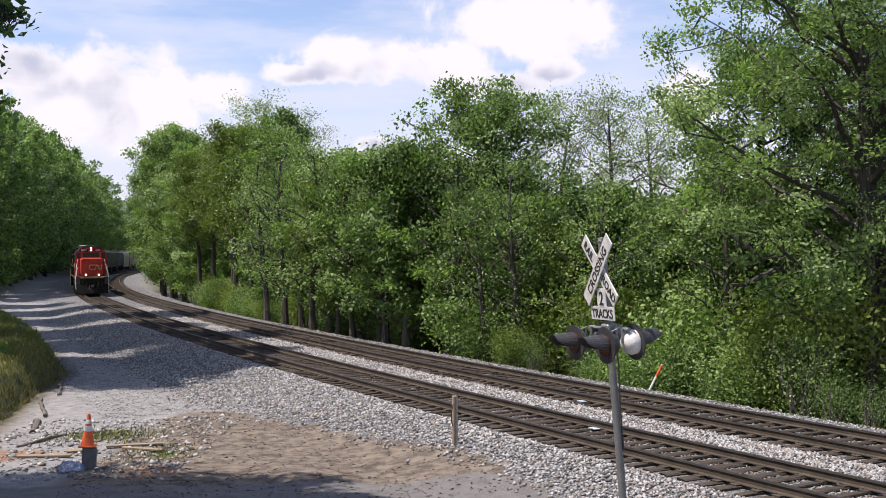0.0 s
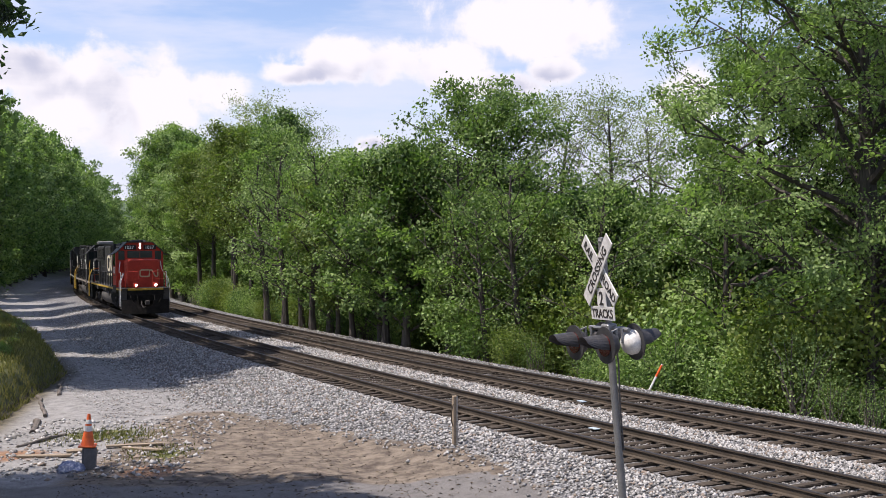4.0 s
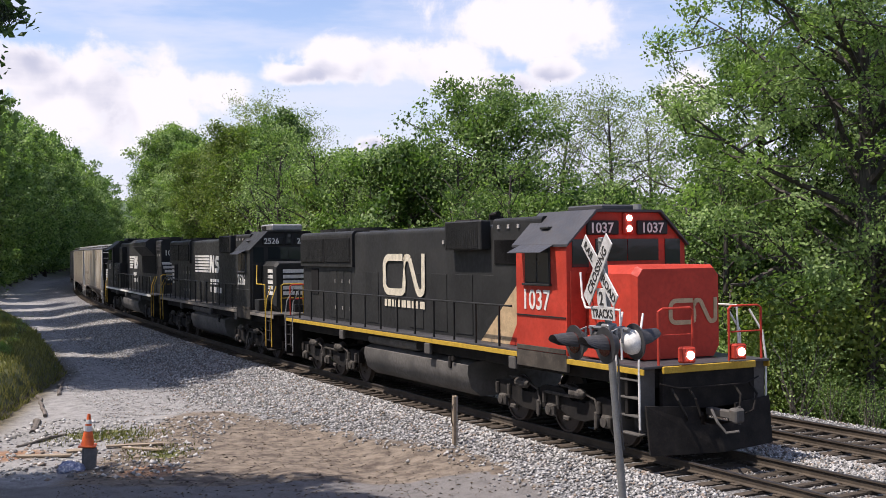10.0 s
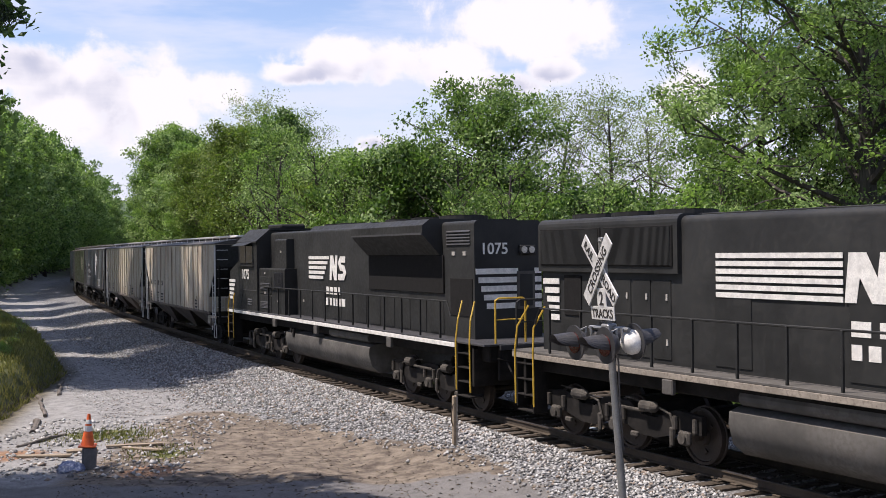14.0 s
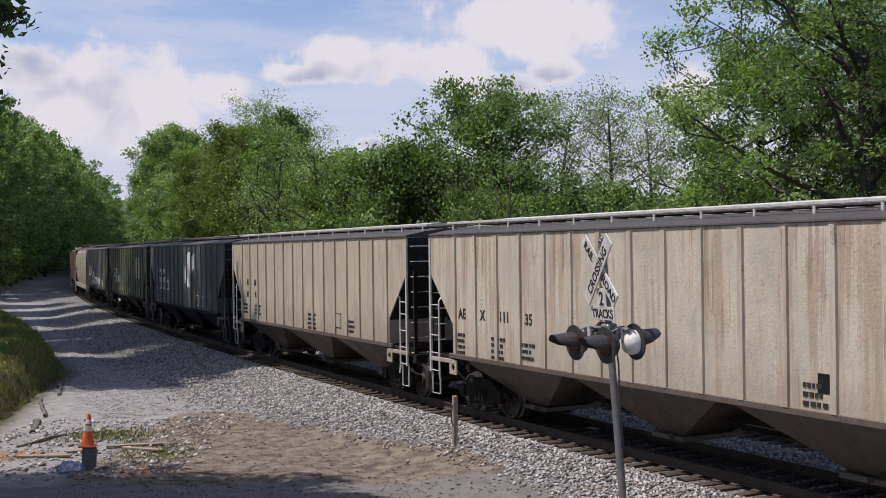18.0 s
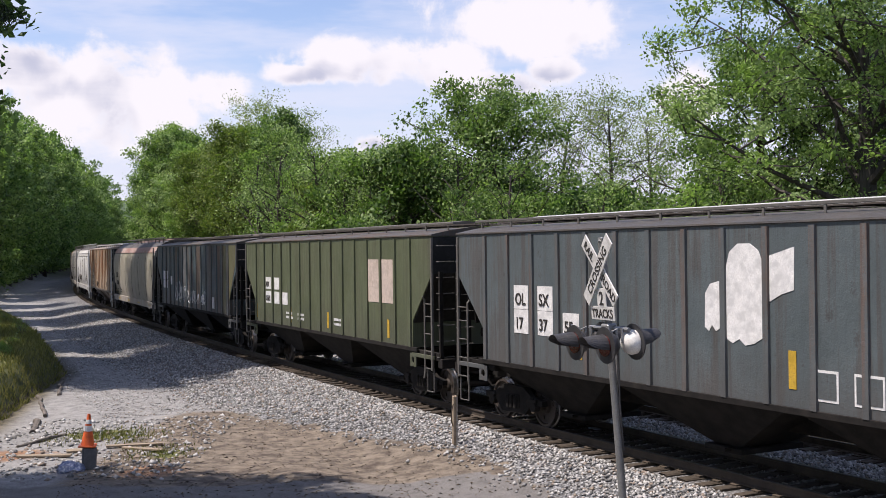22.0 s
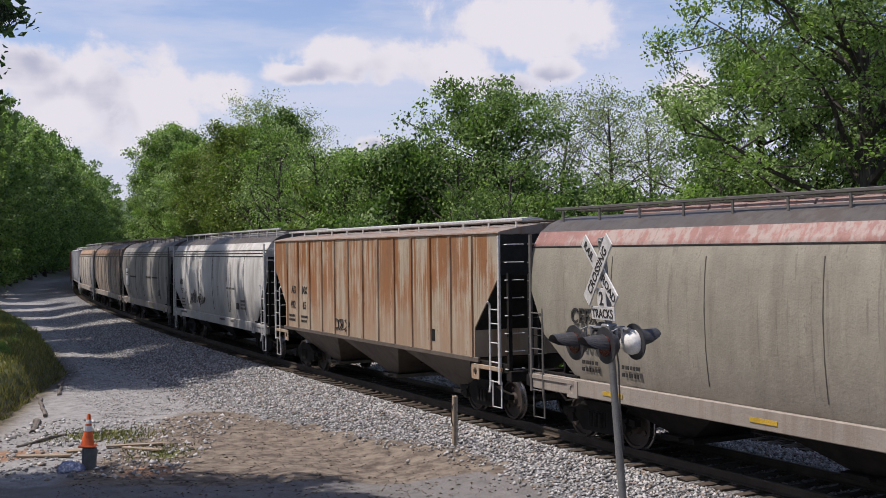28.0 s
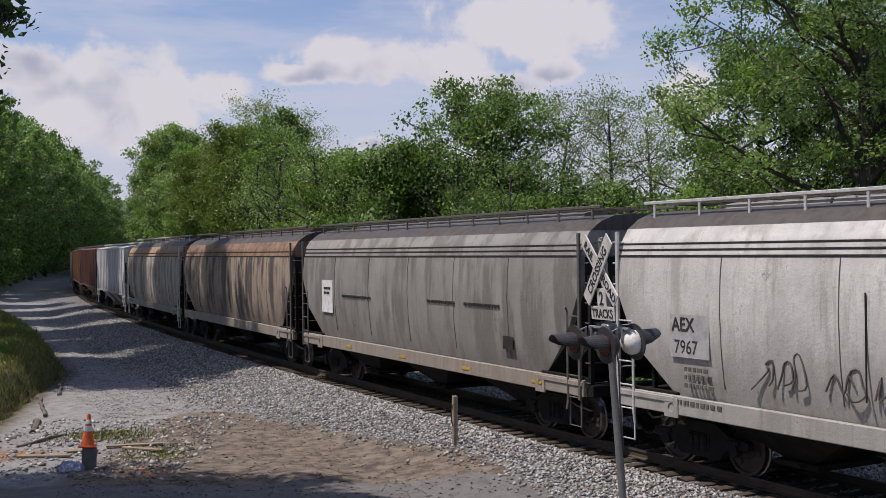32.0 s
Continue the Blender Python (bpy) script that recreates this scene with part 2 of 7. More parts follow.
class Mesh:
    """Collects the corners and faces of one mesh."""

    def __init__(self):
        self.v, self.f = [], []

    def add(self, verts, faces):
        n = len(self.v)
        self.v += [tuple(p) for p in verts]
        self.f += [tuple(i + n for i in f) for f in faces]
        return self

    def box(self, c, s, bev=0.012):
        """A box with chamfered edges; c: centre, s: full size."""
        h = [a / 2 for a in s]
        b = min(bev, min(h) * 0.6)
        if b <= 0:
            vs = [(c[0] + sx * h[0], c[1] + sy * h[1], c[2] + sz * h[2]) for sx in (-1, 1) for sy in (-1, 1) for sz in (-1, 1)]
            return self.add(vs, [(0, 1, 3, 2), (4, 6, 7, 5), (0, 4, 5, 1), (2, 3, 7, 6), (0, 2, 6, 4), (1, 5, 7, 3)])
        vs, at = [], {}
        for sx in (-1, 1):
            for sy in (-1, 1):
                for sz in (-1, 1):
                    for a in range(3):
                        d = [h[i] - (0 if i == a else b) for i in range(3)]
                        at[sx, sy, sz, a] = len(vs)
                        vs.append((c[0] + sx * d[0], c[1] + sy * d[1], c[2] + sz * d[2]))
        fs = []
        for a in range(3):
            p, q = [i for i in range(3) if i != a]
            for s0 in (-1, 1):
                quad = []
                for sp, sq in ((-1, -1), (1, -1), (1, 1), (-1, 1)):
                    k = [0, 0, 0]
                    k[a], k[p], k[q] = s0, sp, sq
                    quad.append(at[k[0], k[1], k[2], a])
                fs.append(tuple(quad) if (s0 > 0) == (a != 1) else tuple(reversed(quad)))
            for sp in (-1, 1):
                for sq in (-1, 1):
                    e = []
                    for s0, which in ((-1, p), (1, p), (1, q), (-1, q)):
                        k = [0, 0, 0]
                        k[a], k[p], k[q] = s0, sp, sq
                        e.append(at[k[0], k[1], k[2], which])
                    fs.append(tuple(e))
        for sx in (-1, 1):
            for sy in (-1, 1):
                for sz in (-1, 1):
                    fs.append(tuple(at[sx, sy, sz, a] for a in range(3)))
        return self.add(vs, fs)

    def cyl(self, p, q, r, n=12, r2=None, caps=True):
        p, q = Vector(p), Vector(q)
        w = (q - p).normalized()
        a = w.orthogonal().normalized()
        b = w.cross(a)
        r2 = r if r2 is None else r2
        vs = []
        for c, rad in ((p, r), (q, r2)):
            vs += [c + (a * math.cos(t) + b * math.sin(t)) * rad for t in (2 * math.pi * i / n for i in range(n))]
        fs = [(i, (i + 1) % n, n + (i + 1) % n, n + i) for i in range(n)]
        if caps:
            fs += [tuple(range(n - 1, -1, -1)), tuple(range(n, 2 * n))]
        return self.add(vs, fs)

    def tube(self, pts, r, n=8):
        """A bent pipe through the points."""
        pts = [Vector(p) for p in pts]
        vs = []
        side = None
        for i, p in enumerate(pts):
            w = (pts[min(i + 1, len(pts) - 1)] - pts[max(i - 1, 0)]).normalized()
            if side is None:
                side = w.orthogonal().normalized()
            side = (side - w * side.dot(w)).normalized()
            b = w.cross(side)
            rad = r if not isinstance(r, (list, tuple)) else r[i]
            vs += [p + (side * math.cos(t) + b * math.sin(t)) * rad for t in (2 * math.pi * j / n for j in range(n))]
        fs = []
        for i in range(len(pts) - 1):
            fs += [(i * n + j, i * n + (j + 1) % n, (i + 1) * n + (j + 1) % n, (i + 1) * n + j) for j in range(n)]
        fs += [tuple(range(n - 1, -1, -1)), tuple(range((len(pts) - 1) * n, len(pts) * n))]
        return self.add(vs, fs)

    def prism(self, profile, lo, hi, axis=0, taper=None):
        """A profile (two coordinates, in the order of the other axes) drawn out along an axis; taper scales it at the far end."""
        def place(a, t):
            p = list(a)
            p.insert(axis, t)
            return p
        n = len(profile)
        far = [taper(a) for a in profile] if taper else profile
        vs = [place(a, lo) for a in profile] + [place(a, hi) for a in far]
        fs = [(i, (i + 1) % n, n + (i + 1) % n, n + i) for i in range(n)] + [tuple(range(n - 1, -1, -1)), tuple(range(n, 2 * n))]
        return self.add(vs, fs)

    def shell(self, sections):
        """Skin over closed sections of equal count, with ends."""
        n = len(sections[0])
        vs = [p for s in sections for p in s]
        fs = []
        for i in range(len(sections) - 1):
            fs += [(i * n + j, i * n + (j + 1) % n, (i + 1) * n + (j + 1) % n, (i + 1) * n + j) for j in range(n)]
        fs += [tuple(range(n - 1, -1, -1)), tuple(range((len(sections) - 1) * n, len(sections) * n))]
        return self.add(vs, fs)

    def data(self, name, smooth=False):
        me = bpy.data.meshes.new(name)
        me.from_pydata(self.v, [], self.f)
        bm = bmesh.new()
        bm.from_mesh(me)
        bmesh.ops.recalc_face_normals(bm, faces=bm.faces)
        bm.to_mesh(me)
        bm.free()
        if smooth:
            me.shade_smooth()
            me.set_sharp_from_angle(angle=radians(38))
        return me


def dress(ob, material):
    if not ob.data.materials:
        ob.data.materials.append(material)
    if ob.data.materials[0] is not material:
        ob.material_slots[0].link = "OBJECT"
        ob.material_slots[0].material = material
    return ob


def part(name, mesh, material, parent=None, label="", smooth=False, at=None):
    """Links a mesh as one object, under a thing or a part if one is given."""
    data = mesh.data(name, smooth) if isinstance(mesh, Mesh) else mesh
    ob = dress(new(name, data), material)
    ob.parent = parent
    if at is not None:
        ob.matrix_basis = at
    return tagged(ob, label)


def empty(name, label, category, group="", kind="", at=None):
    ob = tagged(new(name), label, category, group, kind)
    ob.empty_display_size = 0.3
    if at is not None:
        ob.matrix_basis = at
    return ob


def lettering(body, size, depth=0.006, stretch=1.0, align="LEFT"):
    """Block letters as a mesh: x to the right, z up, facing -y."""
    c = bpy.data.curves.new("letters", "FONT")
    c.body, c.size, c.extrude, c.align_x, c.offset = body, size, depth, align, size * 0.012
    c.resolution_u = 3
    ob = bpy.data.objects.new("letters", c)
    me = bpy.data.meshes.new_from_object(ob)
    bpy.data.objects.remove(ob)
    me.transform(Matrix.Rotation(radians(90), 4, "X") @ Matrix.Diagonal((stretch, 1, 1, 1)))
    return me


def ragged_bars(rows, width, size, seed=0):
    """Writing too small to read: short bars in rows."""
    rnd, m = random.Random(seed), Mesh()
    for r in range(rows):
        x = 0.0
        while x < width - size:
            w = size * rnd.uniform(0.6, 1.6)
            m.box((x + w / 2, 0, -r * size * 1.9), (w, 0.012, size), 0.0)
            x += w + size * rnd.uniform(0.3, 0.7)
    return m


# ---------------------------------------------------------------- the line of the track
STEP = 0.25
ALONG = np.arange(-60.0, 640.0 + STEP, STEP)
BEND = np.interp(ALONG, [-20, 25, 70, 120, 170, 300, 420], [-0.00214, -0.001495, -0.001065, -0.001462, -0.00088, -0.00088, -0.0006])
HEADING = np.concatenate([[0.0], np.cumsum((BEND[1:] + BEND[:-1]) / 2 * STEP)])
ZERO = int(np.argmin(abs(ALONG)))
HEADING += 2.063066 - HEADING[ZERO]
LINE_X = np.concatenate([[0.0], np.cumsum((np.cos(HEADING[1:]) + np.cos(HEADING[:-1])) / 2 * STEP)])
LINE_Y = np.concatenate([[0.0], np.cumsum((np.sin(HEADING[1:]) + np.sin(HEADING[:-1])) / 2 * STEP)])
LINE_X += 6.0 - LINE_X[ZERO]
LINE_Y += 19.779 - LINE_Y[ZERO]
GRADE = -0.00825
FAR_TRACK = 3.966
GAUGE = 1.51                                            # between the middles of the rail heads


def on_track(s, off=0.0, up=0.0):
    """A point s metres along the near track, off metres to its far side, over the rail heads."""
    x, y, h = (float(np.interp(s, ALONG, a)) for a in (LINE_X, LINE_Y, HEADING))
    return Vector((x + math.sin(h) * off, y - math.cos(h) * off, GRADE * s + up))


def track_pose(s, off=0.0, up=0.0):
    """x along the track, away from the eye; y to the near side; z up."""
    h = float(np.interp(s, ALONG, HEADING))
    return Matrix.Translation(on_track(s, off, up)) @ Matrix.Rotation(h, 4, "Z")


def track_coords(x, y):
    """Nearest place along the line, and the offset to its far side, for arrays of points."""
    pick = np.arange(0, len(ALONG), 8)
    s = np.zeros(len(x))
    for i in range(0, len(x), 4000):
        d = (x[i:i + 4000, None] - LINE_X[None, pick]) ** 2 + (y[i:i + 4000, None] - LINE_Y[None, pick]) ** 2
        s[i:i + 4000] = ALONG[pick[np.argmin(d, axis=1)]]
    for _ in range(2):
        h = np.interp(s, ALONG, HEADING)
        s = s + (x - np.interp(s, ALONG, LINE_X)) * np.cos(h) + (y - np.interp(s, ALONG, LINE_Y)) * np.sin(h)
        s = np.clip(s, ALONG[0], ALONG[-1])
    h = np.interp(s, ALONG, HEADING)
    off = (x - np.interp(s, ALONG, LINE_X)) * np.sin(h) - (y - np.interp(s, ALONG, LINE_Y)) * np.cos(h)
    return s, off


def smooth(a, lo, hi):
    t = np.clip((a - lo) / (hi - lo), 0, 1)
    return t * t * (3 - 2 * t)


def lumps(x, y, scale, seed=0):
    """Cheap rolling unevenness, about -1 to 1."""
    r = np.random.RandomState(seed)
    total = np.zeros_like(x)
    for _ in range(6):
        a, f, p = r.uniform(0, 6.28), r.uniform(0.6, 1.9) / scale, r.uniform(0, 6.28)
        total += np.sin((x * math.cos(a) + y * math.sin(a)) * f * 6.28 + p)
    return total / 3.2


EDGE_S = [-60, 0, 10, 16, 23, 29.5, 42, 52, 64, 90, 160, 300]
EDGE_OFF = [-20, -15.0, -12.9, -11.7, -9.5, -7.7, -7.3, -7.6, -8.2, -9.6, -12.0, -12.5]


def terrain(x, y):
    """Height of the ground."""
    x, y = np.asarray(x, float), np.asarray(y, float)
    s, off = track_coords(x, y)
    rail = GRADE * np.clip(s, -60, 420)
    bed = np.interp(off, [-60, -30, -14, -9, -6.5, -4.9, -2.4, -1.7, -1.35, 1.3, 1.7, 1.98, 2.3, 2.65, 5.3, 5.7, 6.6, 9.5, 16, 40, 80, 300],
                    [-0.9, -0.8, -0.62, -0.58, -0.58, -0.62, -0.25, -0.21, -0.245, -0.245, -0.21, -0.24, -0.21, -0.245, -0.245, -0.21, -0.3, -1.25, -2.6, -4.0, -4.5, -6.0])
    z = rail + bed
    # the wooded bank on the near side of the line, along the gravel road
    edge = np.interp(s, EDGE_S, EDGE_OFF)
    rise = np.interp(edge - off, [0, 0.25, 0.8, 1.6, 3.5, 8, 20, 60, 200], [0, -0.1, 1.0, 1.25, 1.4, 1.7, 2.6, 5.0, 9.0])
    z = z + np.where(off < edge, rise * smooth(s, 4, 14), 0.0)
    # the hillside further up the line
    z = z + np.interp(-off, [11, 16, 24, 40, 80, 200], [0.0, 2.0, 7.0, 15.0, 22.0, 26.0]) * smooth(s, 85, 190)
    # the embankment of the lane on which the eye stands
    near = np.sqrt((x + 1.0) ** 2 + (y + 5.0) ** 2)
    z = np.maximum(z, 2.4 - smooth(near, 5, 19) * 3.2 - smooth(near, 19, 40) * 30.0)
    rough = smooth(np.abs(off - 2.0), 4.5, 7.5)
    z = z + rough * 0.07 * lumps(x, y, 6.0, 3) + rough * 0.02 * lumps(x, y, 1.3, 4)
    far = smooth(np.hypot(x, y), 420, 900)
    return z + far * (18 + 10 * lumps(x, y, 700.0, 5)) * smooth(np.hypot(x, y), 420, 1400)


def ground_z(x, y):
    return float(terrain(np.array([x]), np.array([y]))[0])
# ---------------------------------------------------------------- ground


def spaced(lo, hi, fine, reach, grow=1.16):
    """Grid lines, evenly fine between lo and hi and wider and wider out to the reach."""
    mid = list(np.arange(lo, hi + fine / 2, fine))
    step, out_hi, out_lo = fine, [mid[-1]], [mid[0]]
    while out_hi[-1] < reach or out_lo[-1] > -reach:
        step *= grow
        out_hi.append(out_hi[-1] + step)
        out_lo.append(out_lo[-1] - step)
    return np.array(sorted(set(out_lo[1:] + mid + out_hi[1:])))


def ground_paint():
    def build(k, b, co):
        def zone(name):
            return k.add("ShaderNodeAttribute", attribute_name=name).outputs["Fac"]
        big, mid, fine = k.noise(co, 0.5, 5, 0.6), k.noise(co, 3.0, 5, 0.65), k.noise(co, 45.0, 4, 0.7)
        cell = k.add("ShaderNodeTexVoronoi", Scale=17.0)
        k.put(cell.inputs["Vector"], co)
        pebble = k.add("ShaderNodeTexVoronoi", Scale=34.0)
        k.put(pebble.inputs["Vector"], co)
        grey = k.mix(k.ramp(cell.outputs["Color"], 0.1, 0.9), rgb(0.10, 0.099, 0.097), rgb(0.36, 0.357, 0.35))
        # Shade in the gaps between stones, put into the colour by cell distance.
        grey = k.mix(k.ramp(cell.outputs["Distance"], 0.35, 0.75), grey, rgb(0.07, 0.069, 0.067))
        road = k.mix(k.ramp(k.math("ADD", mid, k.math("MULTIPLY", fine, 0.5)), 0.5, 1.0), rgb(0.14, 0.135, 0.125), rgb(0.285, 0.276, 0.258))
        road = k.mix(k.math("MULTIPLY", k.ramp(pebble.outputs["Color"], 0.6, 0.9), 0.5), road, rgb(0.36, 0.35, 0.335))
        dirt = k.mix(k.ramp(mid, 0.35, 0.65), rgb(0.07, 0.052, 0.036), rgb(0.205, 0.166, 0.122))
        dirt = k.mix(k.math("MULTIPLY", k.ramp(fine, 0.45, 0.7), 0.55), dirt, rgb(0.235, 0.197, 0.15))
        streak = k.noise(k.vec("MULTIPLY", co, (1.3, 2.4, 1.0)), 1.1, 8, 0.74)
        dirt = k.mix(k.ramp(k.math("ADD", streak, k.math("MULTIPLY", k.math("SUBTRACT", fine, 0.5), 0.35)), 0.53, 0.63), dirt, rgb(0.055, 0.04, 0.03))
        clay = k.mix(k.ramp(mid, 0.4, 0.6), rgb(0.19, 0.095, 0.05), rgb(0.27, 0.17, 0.10))
        lane = k.mix(k.ramp(k.math("ADD", fine, k.math("MULTIPLY", mid, 0.6)), 0.5, 1.1), rgb(0.08, 0.074, 0.068), rgb(0.20, 0.187, 0.172))
        litter = k.mix(k.ramp(mid, 0.35, 0.65), rgb(0.055, 0.045, 0.028), rgb(0.12, 0.10, 0.055))
        green = k.mix(k.ramp(mid, 0.4, 0.65), rgb(0.05, 0.065, 0.018), rgb(0.16, 0.155, 0.048))
        c = k.mix(zone("road"), litter, road)
        c = k.mix(k.ramp(k.math("ADD", zone("dirt"), k.math("MULTIPLY", k.math("SUBTRACT", mid, 0.5), 0.9)), 0.35, 0.65), c, dirt)
        c = k.mix(k.ramp(k.math("ADD", zone("clay"), k.math("MULTIPLY", k.math("SUBTRACT", mid, 0.5), 1.2)), 0.45, 0.7), c, clay)
        c = k.mix(k.ramp(k.math("ADD", zone("lane"), k.math("MULTIPLY", k.math("SUBTRACT", big, 0.5), 0.6)), 0.4, 0.6), c, lane)
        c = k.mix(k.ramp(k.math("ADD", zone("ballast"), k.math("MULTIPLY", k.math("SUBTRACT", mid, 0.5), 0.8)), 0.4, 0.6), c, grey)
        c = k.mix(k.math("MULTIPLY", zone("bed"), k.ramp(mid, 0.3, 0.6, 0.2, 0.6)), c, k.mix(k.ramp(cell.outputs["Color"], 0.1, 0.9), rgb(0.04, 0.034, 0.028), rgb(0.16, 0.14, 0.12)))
        c = k.mix(k.ramp(k.math("ADD", zone("grass"), k.math("MULTIPLY", k.math("SUBTRACT", mid, 0.5), 1.0)), 0.4, 0.65), c, green)
        wood = k.mix(k.ramp(k.noise(co, 0.12, 6, 0.7), 0.35, 0.65), rgb(0.02, 0.04, 0.012), rgb(0.07, 0.11, 0.03))
        c = k.mix(zone("woods"), c, wood)
        k.put(b.inputs["Base Color"], c)
        b.inputs["Roughness"].default_value = 0.95
        h = k.math("ADD", k.math("MULTIPLY", fine, 0.35), k.math("MULTIPLY", k.math("SUBTRACT", 1.0, cell.outputs["Distance"]), zone("ballast")))
        bump(k, b, k.math("ADD", h, k.math("MULTIPLY", mid, 0.8)), 0.05)
    return surface("ground_cover", build)


def gravel_edge(s):
    """How far from the near track the grey stone reaches before the dirt begins."""
    return np.interp(s, [-60, 2, 5, 7.75, 9.25, 12.75, 16, 18, 24, 30], [-2.7, -2.9, -2.6, -2.8, -3.2, -3.7, -4.4, -4.8, -5.0, -5.0])


def zones(x, y):
    """How much of each ground cover lies at the points."""
    s, off = track_coords(x, y)
    edge = np.interp(s, EDGE_S, EDGE_OFF)
    foot = gravel_edge(s) + 0.35 * lumps(x, y, 2.6, 21) + 0.15 * lumps(x, y, 0.8, 22)
    z = {}
    z["ballast"] = smooth(off, foot - 0.7, foot + 0.3) * (1 - smooth(off, 7.0, 8.6)) * (s < 440)
    z["bed"] = np.maximum(1 - smooth(np.abs(off), 0.95, 1.5), 1 - smooth(np.abs(off - FAR_TRACK), 0.95, 1.5)) * (s < 440)
    z["road"] = smooth(off, edge - 0.2, edge + 0.6) * (1 - smooth(off, 8.0, 9.5)) * (1 - smooth(s, 180, 240) * (off < -4))
    z["dirt"] = smooth(x, -9.0, -6.5) * (1 - smooth(off, foot - 0.9, foot + 0.4)) * (1 - smooth(y, 31.0, 33.0)) * (off < 0)
    z["clay"] = np.maximum(np.exp(-(((x + 10.2) / 1.6) ** 2 + ((y - 25.6) / 1.0) ** 2)), np.exp(-(((x + 6.2) / 0.8) ** 2 + ((y - 23.6) / 0.9) ** 2)))
    z["lane"] = (1 - smooth(y, 21.5, 22.9)) * (off < -3.4)
    tuft = np.exp(-(((x + 8.6) / 1.2) ** 2 + ((y - 28.4) / 1.1) ** 2)) + 0.8 * np.exp(-(((x + 6.4) / 0.6) ** 2 + ((y - 25.6) / 0.8) ** 2))
    bank = smooth(edge - off, 0.15, 0.6) * (1 - smooth(edge - off, 7, 12))
    z["grass"] = np.clip(bank + tuft, 0, 1)
    z["woods"] = smooth(np.hypot(x, y), 170, 260) * (1 - (off > -9) * (off < 9.0) * (s < 440))
    return z


def build_ground():
    xs, ys = spaced(-17.0, 15.0, 0.22, 2400, 1.07), spaced(14.0, 48.0, 0.24, 2400, 1.07)
    gx, gy = np.meshgrid(xs, ys)
    x, y = gx.ravel(), gy.ravel()
    z = terrain(x, y)
    nx, ny = len(xs), len(ys)
    i = (np.arange(ny - 1)[:, None] * nx + np.arange(nx - 1)[None, :]).ravel()
    faces = np.stack([i, i + 1, i + nx + 1, i + nx], axis=1)
    me = bpy.data.meshes.new("ground")
    me.from_pydata(np.stack([x, y, z], axis=1).tolist(), [], faces.tolist())
    for name, values in zones(x, y).items():
        me.attributes.new(name, "FLOAT", "POINT").data.foreach_set("value", values.astype(np.float32))
    me.shade_smooth()
    ob = dress(new("ground", me), ground_paint())
    tagged(ob, "gravel road, brown dirt and wooded ground beside the line", "ground", kind="structure")


build_ground()

# ---------------------------------------------------------------- tracks
BALLAST = stone_paint("crushed_granite", ((0.075, 0.072, 0.067), (0.58, 0.565, 0.53), (0.24, 0.19, 0.145)))
DIRTY_BALLAST = stone_paint("dirty_granite", ((0.055, 0.049, 0.042), (0.43, 0.41, 0.375), (0.17, 0.13, 0.095)))
TIE_GAP = 0.495


def rail_mesh(off, lo, hi, step, head):
    """One rail: a flat foot, a thin web and a rounded head; head True gives the running surface alone."""
    foot = [(-0.07, -0.175), (0.07, -0.175), (0.07, -0.16), (0.012, -0.14), (0.012, -0.045), (0.037, -0.035), (0.037, -0.012),
            (-0.037, -0.012), (-0.037, -0.035), (-0.012, -0.045), (-0.012, -0.14), (-0.07, -0.16)]
    top = [(-0.036, -0.012), (0.036, -0.012), (0.034, -0.003), (0.024, 0.0), (-0.024, 0.0), (-0.034, -0.003)]
    sections = []
    for s in np.arange(lo, hi + step / 2, step):
        sections.append([on_track(s, off + a, b) for a, b in (top if head else foot)])
    return Mesh().shell(sections)


def tie_mesh(seed):
    rnd, m = random.Random(seed), Mesh()
    m.box((0, 0, -0.29), (0.215, 2.59, 0.2), 0.02)
    m.v = [(x + rnd.uniform(-0.012, 0.012), y + rnd.uniform(-0.03, 0.03), z + rnd.uniform(-0.012, 0.012)) for x, y, z in m.v]
    return m


def plate_mesh():
    m = Mesh()
    for y in (-GAUGE / 2, GAUGE / 2):
        m.box((0, y, -0.181), (0.17, 0.33, 0.022), 0.004)
        for dx, dy in ((0.05, 0.10), (-0.05, -0.10), (0.05, -0.10)):
            m.cyl((dx, y + dy, -0.18), (dx, y + dy, -0.145), 0.012, 5)
    return m


def build_track(name, shift, label):
    rnd = random.Random(int(shift * 10) + 5)
    track = empty(name, label, "railway track", "double track", "structure")
    for side in (-1, 1):
        rail = part("rail", rail_mesh(shift + side * GAUGE / 2, -50, 110, 1.0, False), RAIL_SIDE, track, "steel rail, rusty brown on its sides")
        part("running_surface", rail_mesh(shift + side * GAUGE / 2, -50, 110, 1.0, True), RAIL_TOP, rail, "dark worn rail head")
        rail = part("rail", rail_mesh(shift + side * GAUGE / 2, 110, 446, 6.0, False), RAIL_SIDE, track)
        part("running_surface", rail_mesh(shift + side * GAUGE / 2, 110, 446, 6.0, True), RAIL_TOP, rail)
    kinds = [tie_mesh(i).data("tie") for i in range(5)]
    plates = plate_mesh().data("tie_plate")
    rest, s, count = Mesh(), -30.0, 0
    box = tie_mesh(9)
    while s < 330:
        m = track_pose(s, shift, rnd.uniform(-0.012, 0.008)) @ pose(0, 0, 0, 0, 0, rnd.gauss(0, 0.8))
        if -14 < s < 90:
            ob = part("tie", rnd.choice(kinds), TIE, track, at=m)
            if s < 45:
                part("tie_plate", plates, RAIL_SIDE, ob)
        else:
            rest.add([m @ Vector(v) for v in box.v], box.f)
        s += TIE_GAP * rnd.uniform(0.97, 1.03)
    tagged(part("distant_ties", rest, TIE, track), kind="stuff")
    return track


